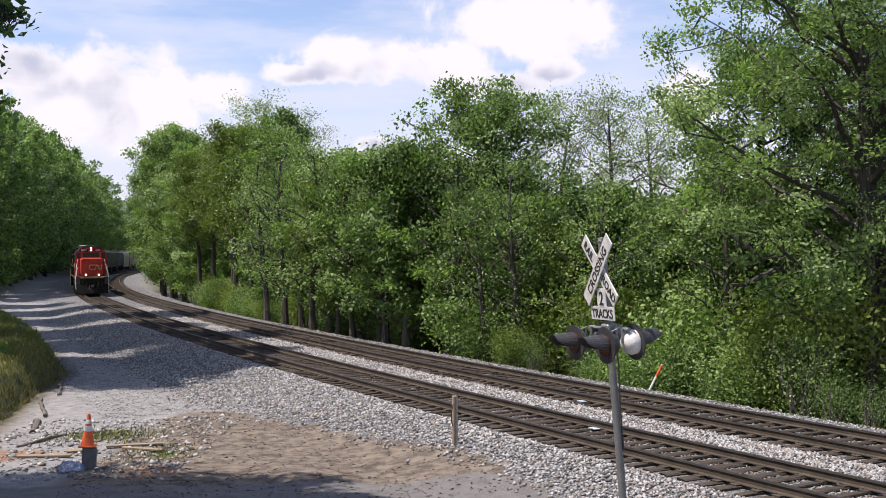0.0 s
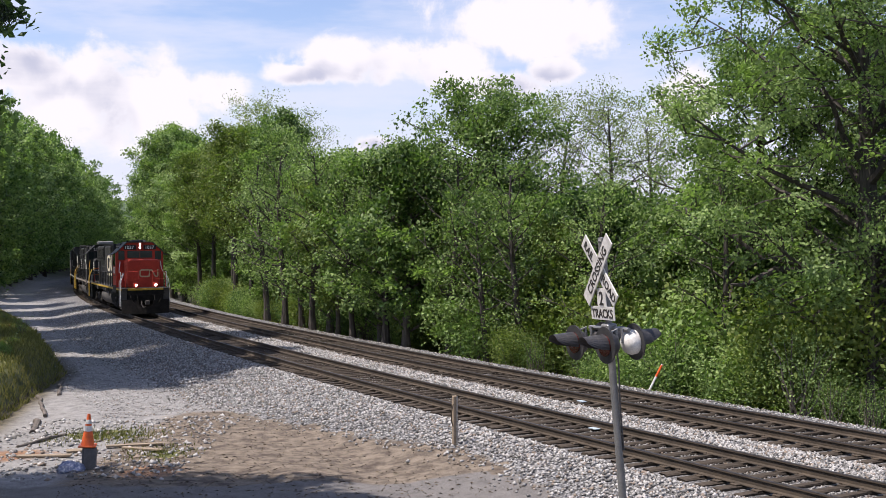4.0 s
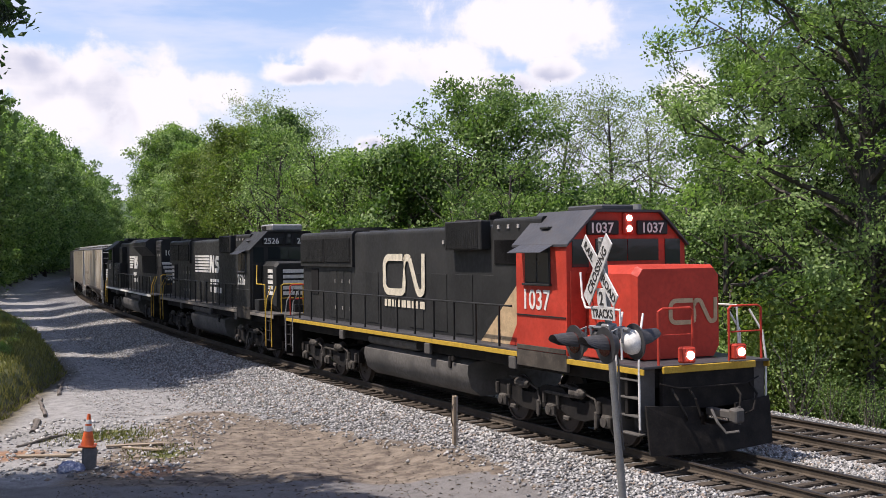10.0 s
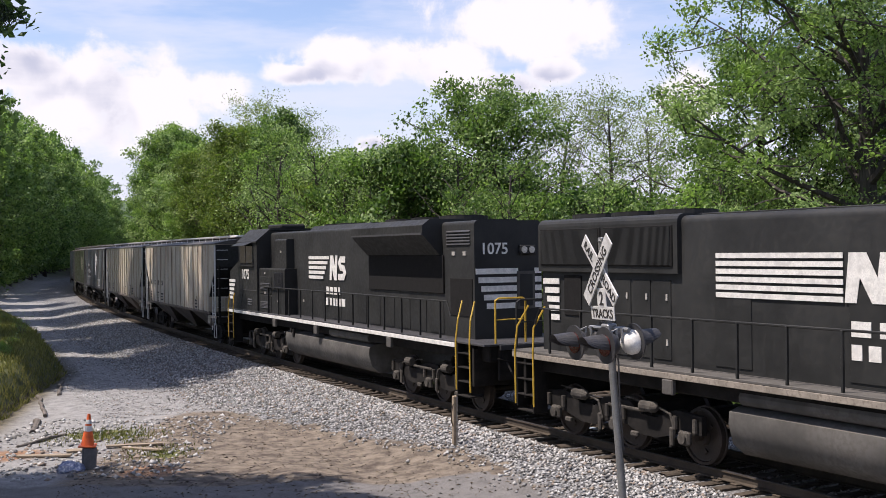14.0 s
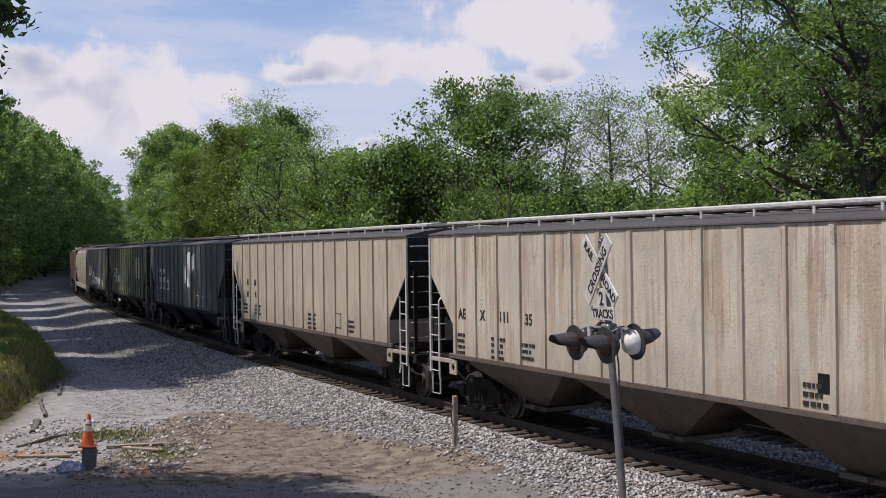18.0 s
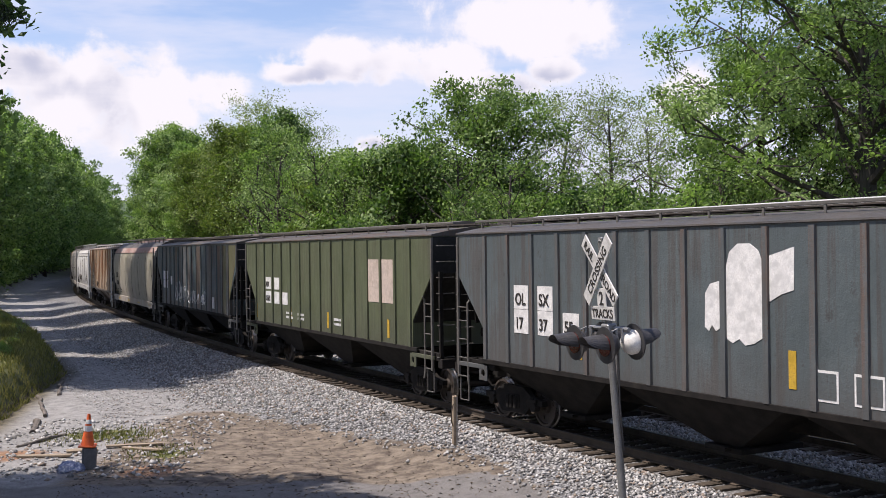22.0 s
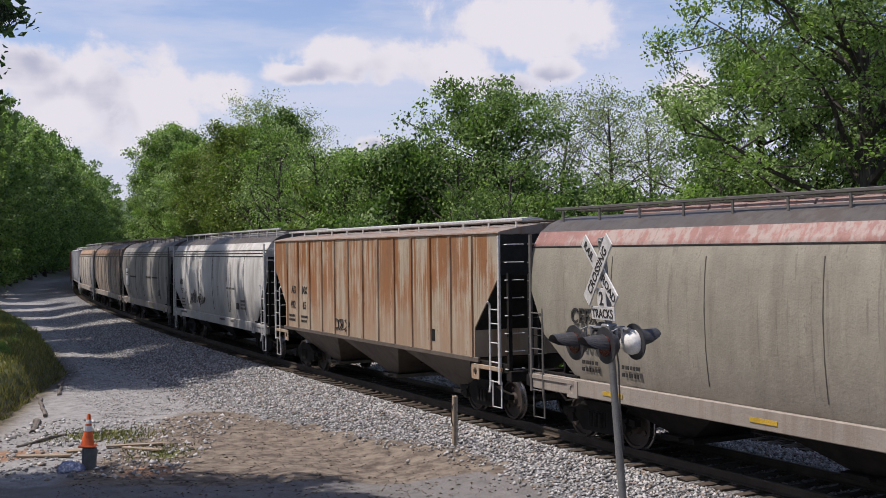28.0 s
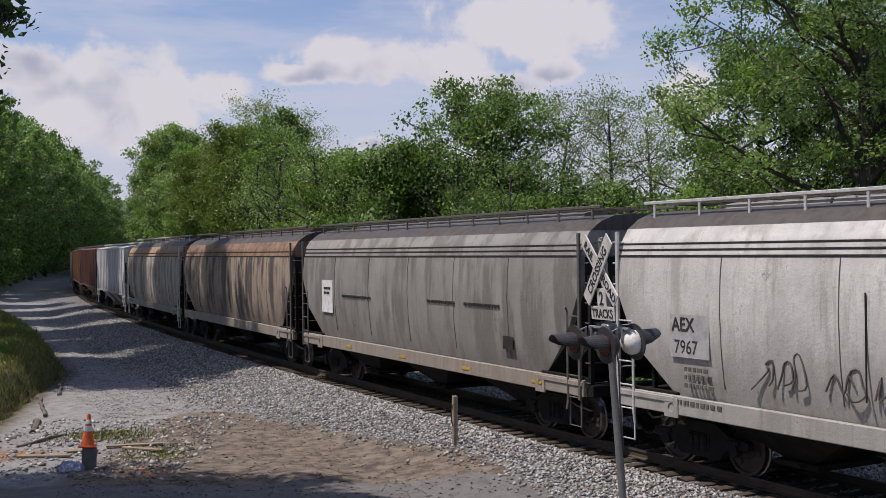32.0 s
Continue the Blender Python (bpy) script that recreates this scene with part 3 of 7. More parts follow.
near_track = build_track("track_near", 0.0, "railway track on wooden ties in grey ballast, nearer the gravel road")
far_track = build_track("track_far", FAR_TRACK, "railway track on wooden ties in grey ballast, beside the wood")


def stone_shapes(count, seed):
    rnd, kinds = random.Random(seed), []
    for _ in range(count):
        vs = []
        for d in ((1, 0, 0), (-1, 0, 0), (0, 1, 0), (0, -1, 0), (0, 0, 1), (0, 0, -1)):
            v = Vector(d) * rnd.uniform(0.65, 1.1) + Vector([rnd.uniform(-0.35, 0.35) for _ in range(3)])
            vs.append(v)
        kinds.append(np.array(vs))
    return kinds


OCTA = np.array([(0, 2, 4), (2, 1, 4), (1, 3, 4), (3, 0, 4), (2, 0, 5), (1, 2, 5), (3, 1, 5), (0, 3, 5)])


def scatter_stones(name, x, y, size, lift, material, label, seed):
    r = np.random.RandomState(seed)
    kinds = stone_shapes(12, seed)
    z = terrain(x, y) + lift
    n = len(x)
    base = np.stack(kinds)[r.randint(0, 12, n)] * size[:, None, None]
    base[:, :, 2] *= 0.75
    a = r.uniform(0, 6.28, n)
    ca, sa = np.cos(a)[:, None], np.sin(a)[:, None]
    vx, vy = base[:, :, 0] * ca - base[:, :, 1] * sa, base[:, :, 0] * sa + base[:, :, 1] * ca
    v = np.stack([vx + x[:, None], vy + y[:, None], base[:, :, 2] + z[:, None]], axis=2).reshape(-1, 3)
    f = (OCTA[None] + (np.arange(n) * 6)[:, None, None]).reshape(-1, 3)
    me = bpy.data.meshes.new(name)
    me.vertices.add(len(v))
    me.vertices.foreach_set("co", v.ravel().astype(np.float32))
    me.loops.add(f.size)
    me.loops.foreach_set("vertex_index", f.ravel().astype(np.int32))
    me.polygons.add(len(f))
    me.polygons.foreach_set("loop_start", np.arange(0, f.size, 3, dtype=np.int32))
    me.update(calc_edges=True)
    me.validate()
    return tagged(dress(new(name, me), material), label, "ballast", kind="stuff")


def spread_on_track(n, s_lo, s_hi, o_lo, o_hi, seed, power=1.6):
    """Random places in a band along the line, thicker near the eye."""
    r = np.random.RandomState(seed)
    s = s_lo + (s_hi - s_lo) * r.uniform(0, 1, n) ** power
    off = r.uniform(o_lo, o_hi, n)
    h = np.interp(s, ALONG, HEADING)
    return np.interp(s, ALONG, LINE_X) + np.sin(h) * off, np.interp(s, ALONG, LINE_Y) - np.cos(h) * off, r


def build_ballast():
    x, y, r = spread_on_track(92000, -6, 80, -8.8, -1.35, 11)
    s, off = track_coords(x, y)
    keep = (off > gravel_edge(s) - 0.25 + r.normal(0, 0.45, len(x))) & (off > np.interp(s, EDGE_S, EDGE_OFF) + 0.3)
    x, y = x[keep], y[keep]
    scatter_stones("ballast_shoulder", x, y, r.uniform(0.024, 0.062, len(x)), 0.016, BALLAST, "loose light grey crushed stone on the shoulder of the line", 12)
    x, y, r = spread_on_track(26000, -6, 75, 1.2, 2.8, 13)
    scatter_stones("ballast_between", x, y, r.uniform(0.026, 0.06, len(x)), 0.014, BALLAST, "loose light grey crushed stone between the tracks", 14)
    x, y, r = spread_on_track(11000, -6, 55, -0.66, 0.66, 15)
    x2, y2, r2 = spread_on_track(11000, -6, 55, 3.3, 4.63, 16)
    x, y = np.concatenate([x, x2]), np.concatenate([y, y2])
    scatter_stones("ballast_cribs", x, y, r.uniform(0.02, 0.042, len(x)), 0.010, DIRTY_BALLAST, "loose brown-grey crushed stone between the ties", 17)
    x, y, r = spread_on_track(7000, -4, 50, 5.2, 7.4, 18)
    scatter_stones("ballast_far_shoulder", x, y, r.uniform(0.022, 0.045, len(x)), 0.012, BALLAST, "loose crushed stone on the far shoulder", 19)


build_ballast()
# ---------------------------------------------------------------- trees
LEAF_MID = leaf_paint("spring_leaves", (0.055, 0.11, 0.03), (0.305, 0.41, 0.14), 0.38)
LEAF_DARK = leaf_paint("dark_leaves", (0.04, 0.086, 0.026), (0.23, 0.33, 0.11), 0.34)
LEAF_PALE = leaf_paint("pale_new_leaves", (0.16, 0.21, 0.085), (0.33, 0.38, 0.18), 0.45)
LEAF_LIME = leaf_paint("yellow_green_leaves", (0.085, 0.135, 0.03), (0.25, 0.30, 0.075), 0.4)
NEEDLES = leaf_paint("pine_needles", (0.015, 0.032, 0.012), (0.04, 0.065, 0.025), 0.15)
BARK = bark_paint("grey_brown_bark", (0.16, 0.135, 0.11))
BARK_DARK = bark_paint("dark_bark", (0.085, 0.072, 0.06))


def limbs(rnd, height, spread, trunk_r, lean, crown_from, boughs, twigs):
    """The wooden frame of a broadleaf tree: trunk, boughs, twigs; and the places where the leaves sit."""
    wood, tips = Mesh(), []
    n = 9
    pts, rad = [], []
    bend = rnd.uniform(0, 6.28)
    for i in range(n):
        t = i / (n - 1)
        w = 0.05 * height * math.sin(t * 2.6 + bend) * t
        pts.append(Vector((lean[0] * t * height + w * 0.6, lean[1] * t * height + w * math.cos(bend), t * height * 0.93)))
        rad.append(trunk_r * (1 - t) ** 0.8 + 0.02 + (trunk_r * 0.45 if i == 0 else 0))
    wood.tube(pts, rad, 8)

    def at(t):
        f = t * (n - 1)
        i = min(int(f), n - 2)
        return pts[i].lerp(pts[i + 1], f - i), rad[i] + (rad[i + 1] - rad[i]) * (f - i)

    for b in range(boughs):
        t = crown_from + (0.99 - crown_from) * ((b + rnd.random()) / boughs)
        p, r = at(t)
        u = (t - crown_from) / (1 - crown_from)
        reach = spread * (0.5 + 0.75 * math.sin(math.pi * min(0.12 + u * 0.86, 1.0))) * rnd.uniform(0.6, 1.05)
        a = b * 2.4 + rnd.uniform(-0.6, 0.6)
        up = rnd.uniform(0.25, 0.75) + u * 0.5
        d = Vector((math.cos(a), math.sin(a), up)).normalized()
        q = [p]
        for j in range(1, 5):
            d2 = (d + Vector((rnd.uniform(-0.3, 0.3), rnd.uniform(-0.3, 0.3), rnd.uniform(-0.2, 0.2) + 0.06 * j))).normalized()
            q.append(q[-1] + d2 * reach / 4)
        br = max(min(r * 0.55, trunk_r * 0.42), 0.025)
        wood.tube(q, [br, br * 0.75, br * 0.5, br * 0.3, 0.012], 5)
        for w in range(twigs):
            f = 0.25 + 0.75 * (w + rnd.random()) / twigs
            i = min(int(f * 4), 3)
            c = q[i].lerp(q[i + 1], f * 4 - i)
            e = c + Vector((rnd.gauss(0, 1), rnd.gauss(0, 1), rnd.gauss(0.25, 0.7))).normalized() * reach * rnd.uniform(0.18, 0.42)
            mid = c.lerp(e, 0.5) + Vector((rnd.uniform(-1, 1), rnd.uniform(-1, 1), rnd.uniform(-1, 1))) * reach * 0.04
            wood.tube([c, mid, e], [br * 0.3, br * 0.2, 0.008], 4)
            tips += [mid, e, c.lerp(e, 0.8)]
        tips += [q[3], q[4], q[4]]
    # fit the whole to the wanted height and spread
    top = max(p.z for p in tips) + 0.3
    side = sorted(math.hypot(p.x - lean[0] * p.z, p.y - lean[1] * p.z) for p in tips)[int(len(tips) * 0.93)]
    kz, kr = height / top, spread / side
    wood.v = [((x - lean[0] * z) * kr + lean[0] * z * kz if z > 0.2 * height else x, (y - lean[1] * z) * kr + lean[1] * z * kz if z > 0.2 * height else y, z * kz) for x, y, z in wood.v]
    tips = [Vector(((p.x - lean[0] * p.z) * kr + lean[0] * p.z * kz, (p.y - lean[1] * p.z) * kr + lean[1] * p.z * kz, p.z * kz)) for p in tips]
    return wood, tips


def leaf_cloud(name, tips, count, size, scatter, seed, narrow=0.62):
    """Many small folded leaves about the tips of the twigs."""
    r = np.random.RandomState(seed)
    t = np.array([tuple(p) for p in tips])
    share = r.gamma(1.1, 1.0, len(t))
    pick = r.choice(len(t), count, p=share / share.sum())
    facing = r.normal(0, 1, (len(t), 3)) + np.array([0, 0, 0.5])
    facing /= np.linalg.norm(facing, axis=1)[:, None]
    c = t[pick] + r.normal(0, 1, (count, 3)) * scatter * np.array([1, 1, 0.7])
    lean = facing[pick] * 1.2 + r.normal(0, 0.38, (count, 3))
    a = np.cross(lean, r.normal(0, 1, (count, 3)))
    a /= np.linalg.norm(a, axis=1)[:, None] + 1e-9
    b = np.cross(lean, a)
    b -= (b * a).sum(1)[:, None] * a
    b /= np.linalg.norm(b, axis=1)[:, None] + 1e-9
    w = np.cross(a, b)
    ln = size * r.uniform(0.55, 1.35, count)[:, None]
    v = np.stack([c - a * ln, c + b * ln * narrow + w * ln * 0.18, c + a * ln, c - b * ln * narrow + w * ln * 0.18], axis=1).reshape(-1, 3)
    k = np.arange(count)[:, None] * 4
    f = np.concatenate([k + np.array([[0, 1, 2]]), k + np.array([[0, 2, 3]])], axis=1).reshape(-1, 3)
    me = bpy.data.meshes.new(name)
    me.vertices.add(len(v))
    me.vertices.foreach_set("co", v.ravel().astype(np.float32))
    me.loops.add(f.size)
    me.loops.foreach_set("vertex_index", f.ravel().astype(np.int32))
    me.polygons.add(len(f))
    me.polygons.foreach_set("loop_start", np.arange(0, f.size, 3, dtype=np.int32))
    me.update(calc_edges=True)
    return me


def tree(label, seed, height, spread, leaves, leaf_size, leaf, bark=BARK, trunk_r=0.2, lean=(0, 0), crown_from=0.3, boughs=22, twigs=5, scatter=0.45, group="", name="tree"):
    rnd = random.Random(seed)
    wood, tips = limbs(rnd, height, spread, trunk_r, lean, crown_from, boughs, twigs)
    root = empty(name, label, "tree", group)
    part("trunk", wood, bark, root, smooth=True)
    crown = part("crown", leaf_cloud("crown", tips, leaves, leaf_size, scatter, seed), leaf, root)
    return root


def stand(ob, x, y, turn=0.0, size=1.0, sink=0.15):
    ob.matrix_basis = pose(x, y, ground_z(x, y) - sink, 0, 0, turn) @ Matrix.Scale(size, 4)
    return ob


def again(ob, x, y, turn, size):
    return copy_thing(ob, pose(x, y, ground_z(x, y) - 0.15, 0, 0, turn) @ Matrix.Scale(size / ob.scale.x, 4))


def shrub(label, seed, height, spread, leaves, leaf_size, leaf, group="undergrowth"):
    rnd = random.Random(seed)
    wood, tips = Mesh(), []
    for i in range(14):
        a, lean = rnd.uniform(0, 6.28), rnd.uniform(0.15, 0.8)
        p = Vector((rnd.uniform(-0.3, 0.3) * spread, rnd.uniform(-0.3, 0.3) * spread, 0))
        h = height * rnd.uniform(0.5, 0.95)
        q = [p]
        for j in range(1, 5):
            q.append(p + Vector((math.cos(a) * lean * spread * j / 4, math.sin(a) * lean * spread * j / 4, h * (j / 4) ** 0.8)) + Vector([rnd.uniform(-0.08, 0.08) for _ in range(3)]))
        wood.tube(q, [0.03, 0.022, 0.015, 0.01, 0.006], 4)
        tips += q[1:] + [q[2].lerp(q[4], rnd.random()) for _ in range(3)]
    root = empty("shrub", label, "shrub", group)
    part("stem_frame", wood, BARK, root)
    part("foliage", leaf_cloud("foliage", tips, leaves, leaf_size, 0.16 * height, seed), leaf, root)
    return root
# ---------------------------------------------------------------- the wood
# Trees beside the far track.
big = tree("tall broadleaf tree with a thick dark trunk and fresh green leaves", 3, 18.5, 5.9, 84000, 0.068, LEAF_MID, BARK_DARK, 0.34, (0.0, 0.0), 0.16, 52, 8, 0.27)
stand(big, 13.2, 35.0, 40)
part("low_bough", Mesh().tube([(0.0, 0.0, 5.1), (-0.7, 0.6, 5.55), (-1.4, 1.2, 5.35), (-2.2, 1.8, 5.45), (-2.9, 2.5, 4.95), (-3.3, 2.7, 5.0)], [0.2, 0.17, 0.14, 0.11, 0.08, 0.03], 7), BARK_DARK, big, "crooked low bough", smooth=True)
big2 = tree("tall broadleaf tree with spreading boughs and fresh green leaves", 8, 15.0, 3.6, 46000, 0.068, LEAF_MID, BARK_DARK, 0.26, (-0.03, 0.0), 0.2, 42, 8, 0.27)
stand(big2, 11.4, 41.5, 200)
again(big2, 16.8, 42.0, 80, 1.1)
oak = tree("rounded oak with a forked dark trunk and small new leaves", 14, 14.0, 3.6, 25000, 0.085, LEAF_MID, BARK_DARK, 0.26, (-0.035, 0.0), 0.46, 40, 7, 0.28)
stand(oak, 2.6, 53.5, 10)
pale = tree("slender tree with dark limbs and sparse pale new leaves", 21, 16.2, 3.0, 8500, 0.062, LEAF_PALE, BARK_DARK, 0.17, (-0.02, 0.0), 0.42, 30, 7, 0.3)
stand(pale, 9.2, 60.0, 30)
again(pale, 6.6, 63.0, 150, 1.0)
again(pale, 11.8, 64.0, 250, 0.97)
again(pale, -16.0, 101.0, 80, 1.3)
again(pale, -13.6, 103.0, 200, 1.26)
mid_a = tree("broadleaf tree of the wood edge, leafy down to the ground", 31, 9.0, 2.7, 22000, 0.095, LEAF_MID, BARK, 0.15, (0, 0), 0.1, 36, 6, 0.26, "trees of the wood")
mid_b = tree("dark broadleaf tree of the wood edge", 37, 9.4, 2.4, 22000, 0.095, LEAF_DARK, BARK_DARK, 0.16, (0, 0), 0.2, 36, 6, 0.26, "trees of the wood")
mid_c = tree("yellow-green young tree of the wood edge", 41, 8.6, 2.0, 14000, 0.08, LEAF_LIME, BARK, 0.12, (0, 0), 0.2, 28, 6, 0.26, "trees of the wood")
tall_a = tree("tall dense green tree of the wood edge, leafy to the ground", 45, 17.5, 3.3, 34000, 0.115, LEAF_MID, BARK_DARK, 0.24, (0, 0), 0.1, 46, 6, 0.36, "tall trees of the wood")
tall_b = tree("tall dark green tree of the wood edge", 46, 17.0, 2.9, 30000, 0.115, LEAF_DARK, BARK_DARK, 0.22, (0, 0), 0.14, 44, 6, 0.36, "tall trees of the wood")
tall_c = tree("tall yellow-green tree with a bare dark lower trunk", 47, 16.0, 2.5, 14000, 0.10, LEAF_LIME, BARK_DARK, 0.2, (0.01, 0), 0.42, 34, 6, 0.34, "tall trees of the wood")
slim = tree("slim dark-stemmed tree with few leaves", 61, 9.5, 2.2, 2600, 0.065, LEAF_MID, BARK_DARK, 0.14, (0.06, 0.0), 0.22, 22, 5, 0.3, "trees of the wood")
for ob, place, turn, size in ((tall_a, (113, 9.2), 0, 1.14), (tall_b, (101, 10.2), 70, 1.0), (tall_c, (74.5, 9.2), 20, 1.0)):
    spot = on_track(*place)
    stand(ob, spot.x, spot.y, turn, size)
stand(slim, 6.0, 42.6, 20, 0.9)
for x, y, turn, size in ((3.2, 46.2, 100, 1.0), (9.6, 38.4, 200, 0.95), (0.2, 49.6, 300, 1.05), (-2.8, 53.6, 40, 1.1), (-4.6, 57.0, 160, 1.0), (-7.2, 61.6, 250, 1.15), (12.6, 33.4, 330, 0.8), (-9.4, 66.5, 70, 1.2), (1.8, 47.4, 140, 0.8), (-10.6, 75.0, 20, 1.3), (-12.4, 79.0, 110, 1.4), (-9.0, 71.5, 200, 1.2)):
    again(slim, x, y, turn, size)
stand(mid_a, -1.8, 53.0, 0, 1.15)
stand(mid_b, 6.6, 47.5, 0, 0.95)
stand(mid_c, 8.4, 52.0, 0, 1.05)


def grove():
    """The rest of the wood: repeats of the kinds above."""
    # the tall stand where the line bends away: metres along the line, off it, turn, size
    for kind, s, off, turn, size in (
            (tall_b, 119, 8.8, 40, 1.12), (tall_a, 108, 10.0, 150, 1.1), (tall_b, 124, 10.5, 260, 1.2), (tall_a, 96, 9.6, 220, 0.92), (tall_c, 90.5, 9.0, 90, 0.93),
            (tall_a, 92, 13.0, 300, 1.03), (tall_c, 84.5, 9.4, 180, 0.95), (tall_b, 87, 12.5, 15, 1.0), (tall_c, 79.5, 10.2, 250, 1.04), (tall_a, 82, 14.0, 75, 0.98),
            (tall_c, 70.0, 9.6, 310, 0.96), (tall_a, 74.0, 13.0, 120, 0.98), (tall_b, 69.5, 12.6, 190, 1.0), (tall_a, 64.5, 10.4, 35, 0.86),
            (tall_b, 96.0, 17.0, 100, 1.08), (tall_a, 104.0, 15.0, 10, 1.05), (tall_b, 112.0, 14.5, 280, 1.12), (tall_a, 130.0, 9.6, 60, 1.12),
            (tall_b, 138.0, 10.0, 130, 1.1), (tall_a, 146.0, 10.4, 230, 1.05), (tall_a, 118.0, 17.0, 330, 1.1)):
        spot = on_track(s, off)
        again(kind, spot.x, spot.y, turn, size)
    for kind, x, y, turn, size in (
            (mid_a, -4.6, 63.0, 60, 1.25), (mid_a, -5.0, 70.0, 130, 1.4), (mid_a, 3.8, 50.0, 220, 0.95), (mid_c, 5.4, 47.0, 10, 0.85), (mid_a, -6.6, 65.0, 10, 1.2), (mid_c, -5.8, 61.5, 75, 1.0),
            (mid_b, 11.5, 46.0, 200, 1.05), (mid_a, 14.6, 46.0, 90, 1.1), (mid_b, 17.5, 37.5, 15, 1.0), (mid_a, 9.0, 45.0, 250, 0.9), (mid_b, -0.6, 61.0, 80, 1.2), (mid_c, 12.5, 56.0, 180, 1.1),
            (mid_a, 15.5, 60.0, 45, 1.1), (mid_b, 5.4, 70.0, 135, 1.1), (mid_a, -2.4, 74.0, 200, 1.25), (mid_b, 20.0, 50.0, 350, 1.2), (mid_a, 22.0, 62.0, 75, 1.2), (mid_b, 19.5, 31.0, 140, 1.1),
            (mid_a, 1.2, 50.5, 300, 0.9), (mid_b, 2.8, 57.0, 33, 1.15), (mid_a, 8.0, 66.0, 200, 1.1), (mid_b, 13.5, 68.0, 20, 1.1), (mid_a, -3.2, 57.5, 120, 1.15), (mid_c, -1.0, 56.0, 210, 1.0)):
        again(kind, x, y, turn, size)


grove()
far_kind = tree("distant broadleaf tree in the hillside wood", 51, 20.0, 3.4, 10000, 0.19, LEAF_MID, BARK_DARK, 0.24, (0, 0), 0.08, 40, 5, 0.4, "distant wood")
spot = on_track(108, -10.5)
stand(far_kind, spot.x, spot.y, 0, 1.05)
far_mid = tree("distant light green tree in the wood", 52, 12.0, 4.2, 4200, 0.28, LEAF_MID, BARK_DARK, 0.2, (0, 0), 0.08, 24, 5, 0.7, "distant wood")
stand(far_mid, -20.0, 118.0)


FAR_TREES = []                                          # x, y, size of those that only show as a mass


def far_wood():
    rnd = random.Random(77)
    # behind the far track, deep into the wood
    for i in range(110):
        s = rnd.uniform(50, 280)
        p = on_track(s, rnd.uniform(22, 110))
        size = rnd.uniform(0.75, 1.0)
        if p.y >= 74:
            FAR_TREES.append((p.x, p.y, size * (0.62 if p.y < 120 else 0.8)))
    # along the far side of the line where it goes out of sight
    for i in range(30):
        p = on_track(150 + i * 9.0, rnd.uniform(10.5, 18))
        kind, size = rnd.choice((far_kind, far_mid)), rnd.uniform(0.8, 1.0)
        if i < 12:
            again(kind, p.x, p.y, rnd.uniform(0, 360), size)
        else:
            FAR_TREES.append((p.x, p.y, size * 0.85))
    # tall wood on the hillside of the near side, row behind row
    for i in range(46):
        s = 114 + i * 5.0
        p = on_track(s + rnd.uniform(-1.5, 1.5), -rnd.uniform(9.8, 11.6))
        size = float(np.interp(s, [105, 130, 170, 200, 260, 300, 335], [1.02, 1.12, 1.3, 1.38, 1.36, 1.2, 0.92])) * rnd.uniform(0.8, 1.0)
        again(far_kind, p.x, p.y, rnd.uniform(0, 360), size)
    for lo, hi, first, heights in ((15, 18, 150, [1.3, 1.5, 1.6, 1.55, 1.4, 1.1]), (21, 27, 185, [1.3, 1.45, 1.6, 1.6, 1.5, 1.15]), (30, 40, 215, [1.1, 1.2, 1.3, 1.3, 1.2, 1.0])):
        for i in range(42):
            s = first + i * 5.2
            p = on_track(s, -rnd.uniform(lo, hi))
            FAR_TREES.append((p.x, p.y, float(np.interp(s, [150, 200, 240, 290, 340, 390], heights)) * rnd.uniform(0.82, 1.0)))
    # the wood that closes the view where the line bends out of sight
    for i in range(46):
        p = on_track(rnd.uniform(345, 560), rnd.uniform(-22, -9))
        FAR_TREES.append((p.x, p.y, rnd.uniform(0.7, 0.95)))


def far_mass():
    """The distant trees that cannot be told apart: trunks and crowns of one wood."""
    rnd = random.Random(79)
    _, tips = limbs(rnd, 20.0, 3.4, 0.24, (0, 0), 0.08, 34, 5)
    wood, spots = Mesh(), []
    for x, y, size in FAR_TREES:
        z, a = ground_z(x, y) - 0.2, rnd.uniform(0, 6.28)
        wood.cyl((x, y, z), (x, y, z + 15 * size), 0.22 * size, 6, 0.05)
        ca, sa = math.cos(a) * size, math.sin(a) * size
        spots += [Vector((x + p.x * ca - p.y * sa, y + p.x * sa + p.y * ca, z + p.z * size)) for p in rnd.sample(tips, 90)]
    tagged(dress(new("distant_trunks", wood.data("distant_trunks")), BARK_DARK), "dark trunks of the distant wood", "trees", kind="stuff")
    tagged(dress(new("distant_wood", leaf_cloud("distant_wood", spots, 1300 * len(FAR_TREES), 0.36, 0.65, 80)), LEAF_DARK), "dark green distant wood on the hillside", "trees", kind="stuff")


far_wood()
far_mass()
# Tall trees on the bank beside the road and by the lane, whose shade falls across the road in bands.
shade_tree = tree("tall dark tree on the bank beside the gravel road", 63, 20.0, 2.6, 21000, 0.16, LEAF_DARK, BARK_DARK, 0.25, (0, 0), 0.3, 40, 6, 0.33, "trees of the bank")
stand(shade_tree, -18.8, 39.2, 0, 1.2)
for x, y, turn, size in ((-21.6, 45.0, 50, 1.5), (-26.2, 55.0, 150, 1.65), (-29.4, 63.0, 100, 1.5), (-34.2, 74.5, 200, 1.6), (-40.2, 84.7, 20, 1.45), (-46.0, 97.0, 80, 1.3), (-51.0, 109.0, 10, 1.1)):
    again(shade_tree, x, y, turn, size)
